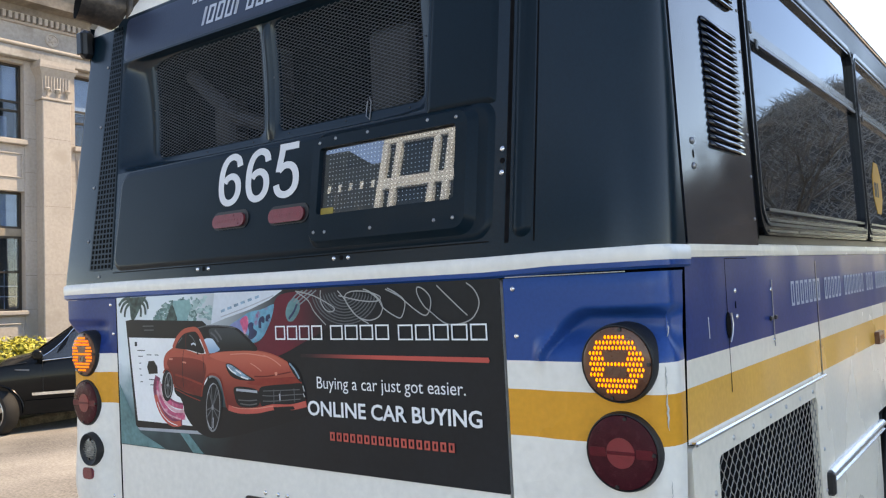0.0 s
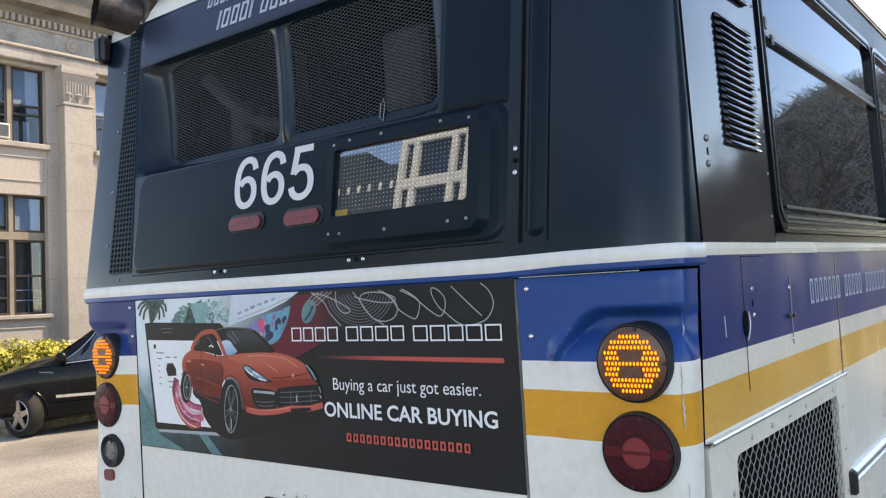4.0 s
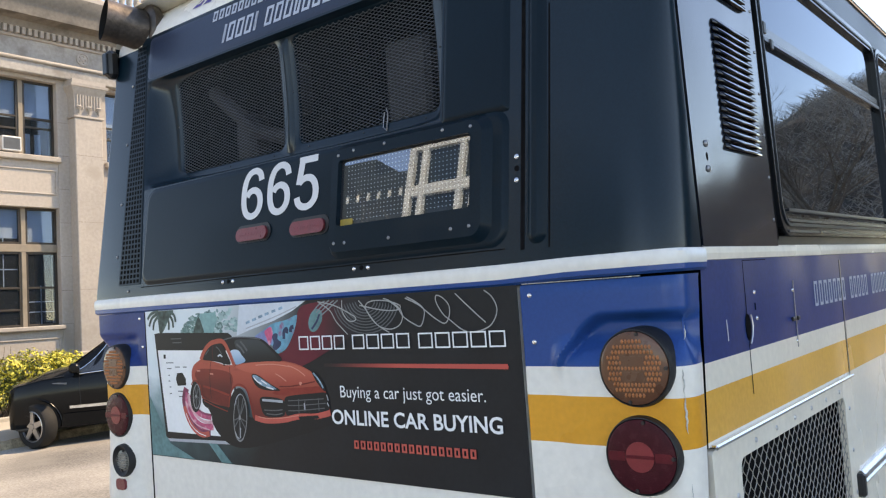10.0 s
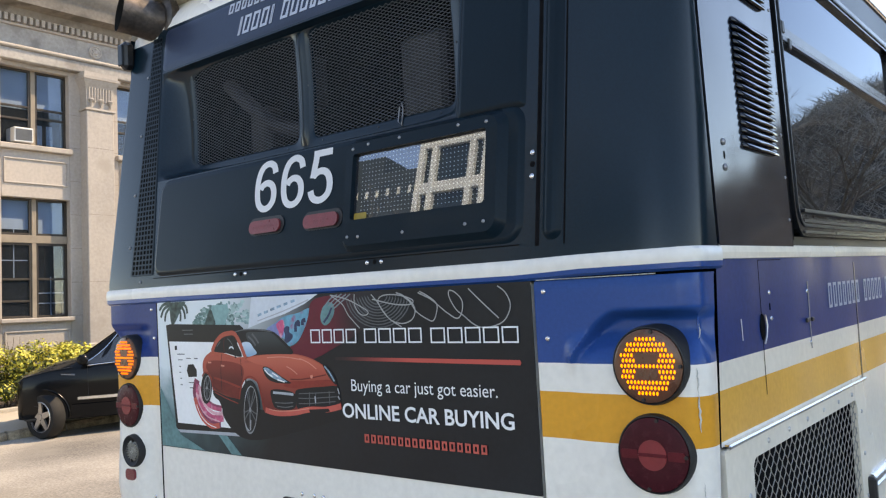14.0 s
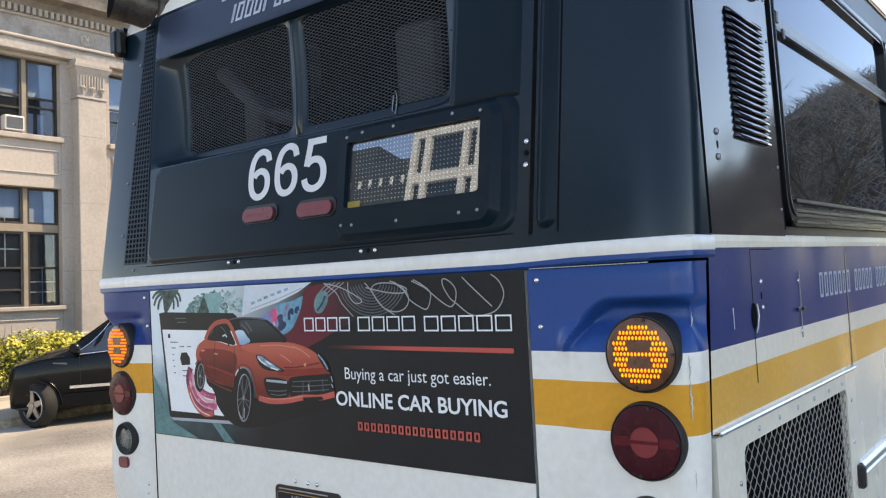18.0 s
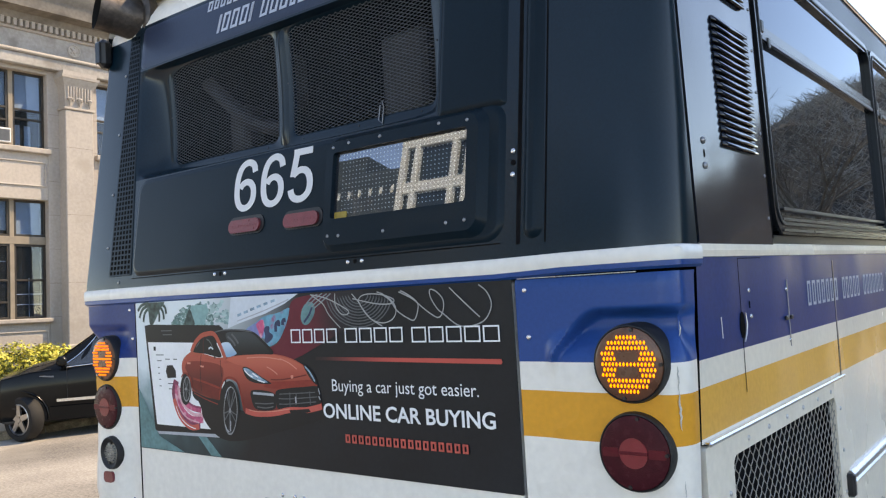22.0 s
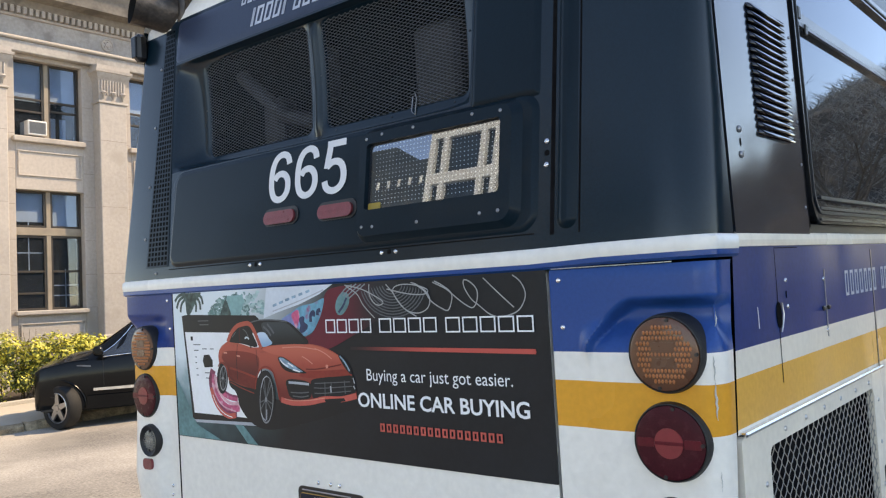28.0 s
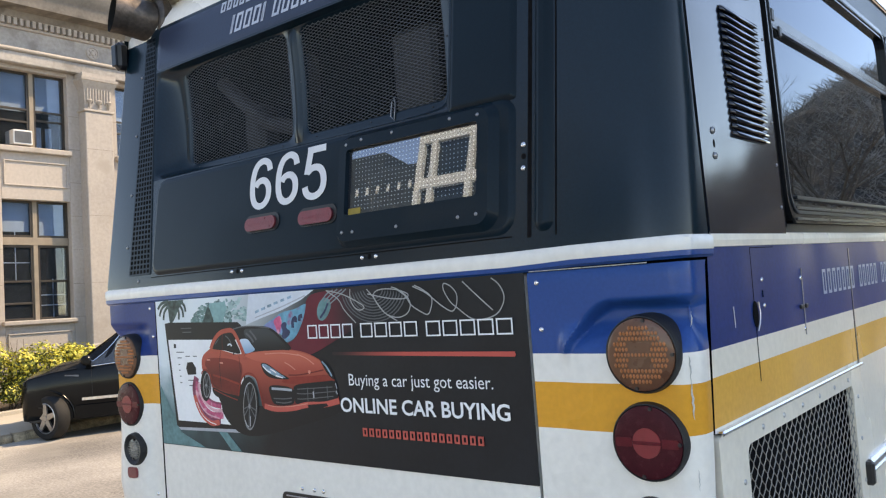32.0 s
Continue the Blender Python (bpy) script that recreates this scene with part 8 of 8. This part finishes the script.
estate("parked_suv", "black sport utility vehicle parked half on the kerb", CAR_DARK, 3.84, 1.94, 1.80, 0.33, 1.09, 1.02, 0.28, -1.75, 1.22, 0.37, (-1.35, 1.56), 5, True, (-13.42, 6.51, LOW), -122, -46, pitch=0.0, rise=0.17, mirror_at=0.86)
silver = estate("passing_silver_suv", "silver-grey sport utility vehicle driving past", CAR_SILVER, 4.50, 1.80, 1.76, 0.24, 0.985, 1.02, 0.16, -1.80, 1.19, 0.355, (-1.33, 1.34), 10, True, (-8.7, 12, -0.18), -90, rise=0.19, mirror_at=0.52)
charcoal = estate("passing_charcoal_suv", "charcoal sport utility vehicle driving past", CAR_GREY, 4.60, 1.85, 1.78, 0.23, 1.04, 1.12, -0.08, -1.85, 1.13, 0.345, (-1.33, 1.33), 10, True, (-6.6, -20, -0.13), 90, mirror_at=0.72)


# ---------------------------------------------------------------- surroundings seen in glass and paint, and an unseen shade block
FRAME_WHITE = material("pale_concrete_frame", (0.72, 0.72, 0.655), 0.7, vary=0.06, scale=0.5, fine=8, bump=0.03)
BRICK = material("dark_brick_wall", (0.038, 0.052, 0.054), 0.85, vary=0.15, scale=0.8, fine=20, bump=0.05)
FAR_GLASS = material("dark_office_glass", (0.015, 0.025, 0.025), 0.15, vary=0.2, scale=0.6, fine=5, bump=0.0)
BARK = material("grey_bark", (0.2, 0.17, 0.135), 0.9, vary=0.25, scale=5, fine=40, bump=0.15)
SCRUB = material("brown_wooded_slope", (0.062, 0.066, 0.064), 0.95, vary=0.45, scale=1.2, fine=9, bump=0.2)


def frame_building():
    b = thing("office_building", "pale concrete frame office building with dark glazing", "building", at=(0, 0, 0))
    x0, x1, y, top, floor = -29.3, -20.5, -30.0, 19.8, 2.75
    g = Shape()
    g.box(x0 + 0.3, x1, y - 16, y - 0.25, 0, top - 0.4)
    part("glazed_core", g, FAR_GLASS, b)
    n = 7
    for i in range(n + 1):
        z = top - 0.55 - i * floor
        g = Shape()
        g.box(x0, x1, y - 0.28, y, z, z + (0.6 if i == 0 else 0.65), 0.03)
        part("floor_beam", g, FRAME_WHITE, b)
    x = x0
    k = 0
    while x < x1:
        g = Shape()
        g.box(x, x + 0.40, y - 0.30, y + 0.04, 0, top - 0.02, 0.03)
        part("column", g, FRAME_WHITE, b)
        x += (0.95, 2.65)[k % 2]
        k += 1
    g = Shape()
    g.box(x0 - 0.02, x0 + 0.02, y - 16, y, 0, top)
    part("gable_wall", g, FRAME_WHITE, b)


def brick_building():
    b = thing("brick_building", "dark brick tower with rows of windows", "building")
    x0, x1, y, top = -66.0, -43.6, -45.0, 26.2
    g = Shape()
    g.box(x0, x1, y - 14, y, 0, top, 0.05)
    part("wall", g, BRICK, b)
    g = Shape()
    g.box(-56, -48.5, y - 10, y - 1, top, top + 2.2, 0.05)
    part("roof_house", g, BRICK, b)
    for j in range(6):
        for i in range(18):
            g = Shape()
            x, z = x0 + 0.7 + i * 1.24, top - 3.4 - j * 3.1
            g.box(x, x + 0.34, y - 0.1, y + 0.03, z, z + 1.9)
            part("window", g, FRAME_WHITE if j == 0 else FAR_GLASS, b)
    g = Shape()
    g.box(x0, x1 + 4, y - 12, y + 3, 0, top - 3.6, 0.05)
    part("lower_wing", g, BRICK, b)


def bare_tree(name, at, tall, seed, twigs=900):
    """A leafless tree: trunk, limbs, and a haze of fine twigs."""
    rng = random.Random(seed)
    tree = thing(name, "tall bare-branched tree beside the pavement", "tree", "trees along the pavement", at=at)
    trunk, limbs = Shape(), Shape()
    tips = []
    trunk.tube([(0, 0, -0.05), (0.05, 0.03, tall * 0.2), (0, 0.06, tall * 0.38)], [tall * 0.022, tall * 0.017, tall * 0.013], 10)

    def branch(p, d, length, r, depth):
        q = p + d * length * 0.5 + Vector((rng.uniform(-1, 1), rng.uniform(-1, 1), 0)) * length * 0.06
        e = p + d * length
        limbs.tube([p, q, e], [r, r * 0.75, r * 0.5], 5 if depth < 2 else 3)
        if depth == 4:
            return
        for _ in range(3 if depth < 3 else 4):
            nd = (d + Vector((rng.uniform(-0.8, 0.8), rng.uniform(-0.8, 0.8), rng.uniform(-0.25, 0.6)))).normalized()
            branch(q.lerp(e, rng.random()), nd, length * rng.uniform(0.5, 0.75), r * 0.5, depth + 1)

    for k in range(6):
        a = k * 1.05 + rng.uniform(-0.3, 0.3)
        d = Vector((math.cos(a) * 0.7, math.sin(a) * 0.7, rng.uniform(0.6, 1.3))).normalized()
        branch(Vector((0, 0.04, tall * rng.uniform(0.28, 0.38))), d, tall * 0.27, tall * 0.008, 0)
    part("trunk", trunk, BARK, tree, smooth=60)
    tagged(part("crown", limbs, BARK, tree), kind="stuff")
    return tree


THICKET = material("grey_brown_twig", (0.40, 0.39, 0.36), 0.9, vary=0.3, scale=3, fine=30, bump=0.05)


def wooded_slope():
    """A brown hillside of scrub and bare woods past the end of the street."""
    g = Shape()
    rng = random.Random(8)
    rows = []
    for i in range(40):
        y = 38 + i * 2.0
        row = []
        for j in range(34):
            x = 4.5 + j * 1.7
            rise = 14.4 * ease(30, 62, y) * math.exp(-((x - 10) / 15.0) ** 2)
            row.append((x, y, max(0.02, rise + noise.noise(Vector((x * 0.22, y * 0.22, 0))) * 1.5 * min(1, rise / 3))))
        rows.append(row)
    g.grid(rows)
    tagged(part("wooded_slope", g, SCRUB), "brown scrubby hillside beyond the pavement", "hill", kind="structure")
    t = Shape()
    for i in range(8000):
        x, y = rng.uniform(5, 34), rng.uniform(40, 66)
        z = 14.4 * ease(30, 62, y) * math.exp(-((x - 10) / 15.0) ** 2)
        hgt = rng.uniform(0.3, 1.0)
        a = Vector((x, y, z))
        b = a + Vector((rng.uniform(-1.3, 1.3), rng.uniform(-0.6, 0.6), hgt))
        t.tube([a, a.lerp(b, 0.5) + Vector((rng.uniform(-0.2, 0.2), 0, 0)), b], [0.026, 0.018, 0.008], 3)
    tagged(part("scrub_thicket", t, THICKET), "grey leafless scrub stems on the slope", "scrub", kind="stuff")


def side_shade_block():
    """A plain tall block, unseen and added so that its shade lies on the near side of the bus."""
    g = Shape()
    g.box(9.2, 16.0, 9.5, 22.0, -0.1, 22.0, 0.05)
    tagged(part("shade_block_east", g, BRICK), "unseen plain block added to shade the near side of the bus", "wall", kind="structure")


side_shade_block()
frame_building()
brick_building()
wooded_slope()
tree_a = bare_tree("bare_tree", (6.2, 27.0, 0.15), 8.6, 5)
tree_b = bare_tree("bare_tree", (8.6, 34.0, 0.0), 9.8, 6)
copy_thing(tree_a, pose(5.6, 44, 0.15, 0, 0, 70))
copy_thing(tree_b, pose(11.0, 43, 0.0, 0, 0, 150))
copy_thing(tree_a, pose(11.5, 31, 0.0, 0, 0, 210))
copy_thing(tree_b, pose(-15.2, -13.0, LOW + 0.1, 0, 0, 33))


# ---------------------------------------------------------------- what moves
# seconds between which the turn signals are lit
LIT = [(-1, 0.35), (0.85, 1.35), (1.86, 2.36), (2.90, 3.42), (3.95, 4.45), (5.05, 5.6), (6.2, 6.6), (7.2, 7.85), (8.25, 8.75), (9.2, 9.8), (10.4, 10.8),
       (11.4, 11.95), (12.32, 12.75), (13.45, 14.12), (14.55, 15.1), (15.6, 16.1), (16.6, 17.1), (17.6, 18.2), (18.8, 19.2), (19.75, 20.2), (20.85, 21.3),
       (21.78, 22.4), (22.85, 23.4), (23.85, 24.4), (24.9, 25.4), (25.95, 26.45), (27.0, 27.45), (28.05, 28.6), (29.2, 29.6), (30.2, 30.75), (31.15, 31.65)]


def motions():
    # the diode board stands forward in its lens while it is lit, and sinks back between flashes
    out, back = pose(0, -0.0268, 0), pose(0, 0.004, 0)
    rows = []
    for a, b in LIT:
        rows += [(0.0, out), (0.04, out)] if a < 0 else [(a - 0.066, back), (a - 0.033, back), (a, out), (a + 0.033, out)]
        rows += [(b - 0.033, out), (b, out), (b + 0.033, back), (b + 0.066, back)]
    rows.append((32.0, back))
    for lamp in flashers:
        walk(lamp, rows)
    # traffic: one car up the street, one down
    for car, x, turn, y_at, t_at, speed, z in ((charcoal, -6.6, 90, 0.95, 8.1, 7.4, -0.13), (silver, -8.7, -90, 2.85, 13.5, -7.5, -0.18)):
        walk(car, [(t, pose(x, y_at + speed * (t - t_at), z, 0, 0, turn)) for t in (0.0, t_at - 2, t_at, t_at + 2, 32.0)])
        # its wheels roll while it passes
        for owner, wheel, at in rolling:
            if owner is car:
                turnings = [(t_at - 1.92 + 0.06 * k) for k in range(65)]
                poses = [(t, pose(*at, 0, math.degrees(abs(speed) * (t - t_at) / at[2]), 0)) for t in turnings]
                walk(wheel, [(0.0, poses[0][1])] + poses + [(32.0, poses[-1][1])])


motions()
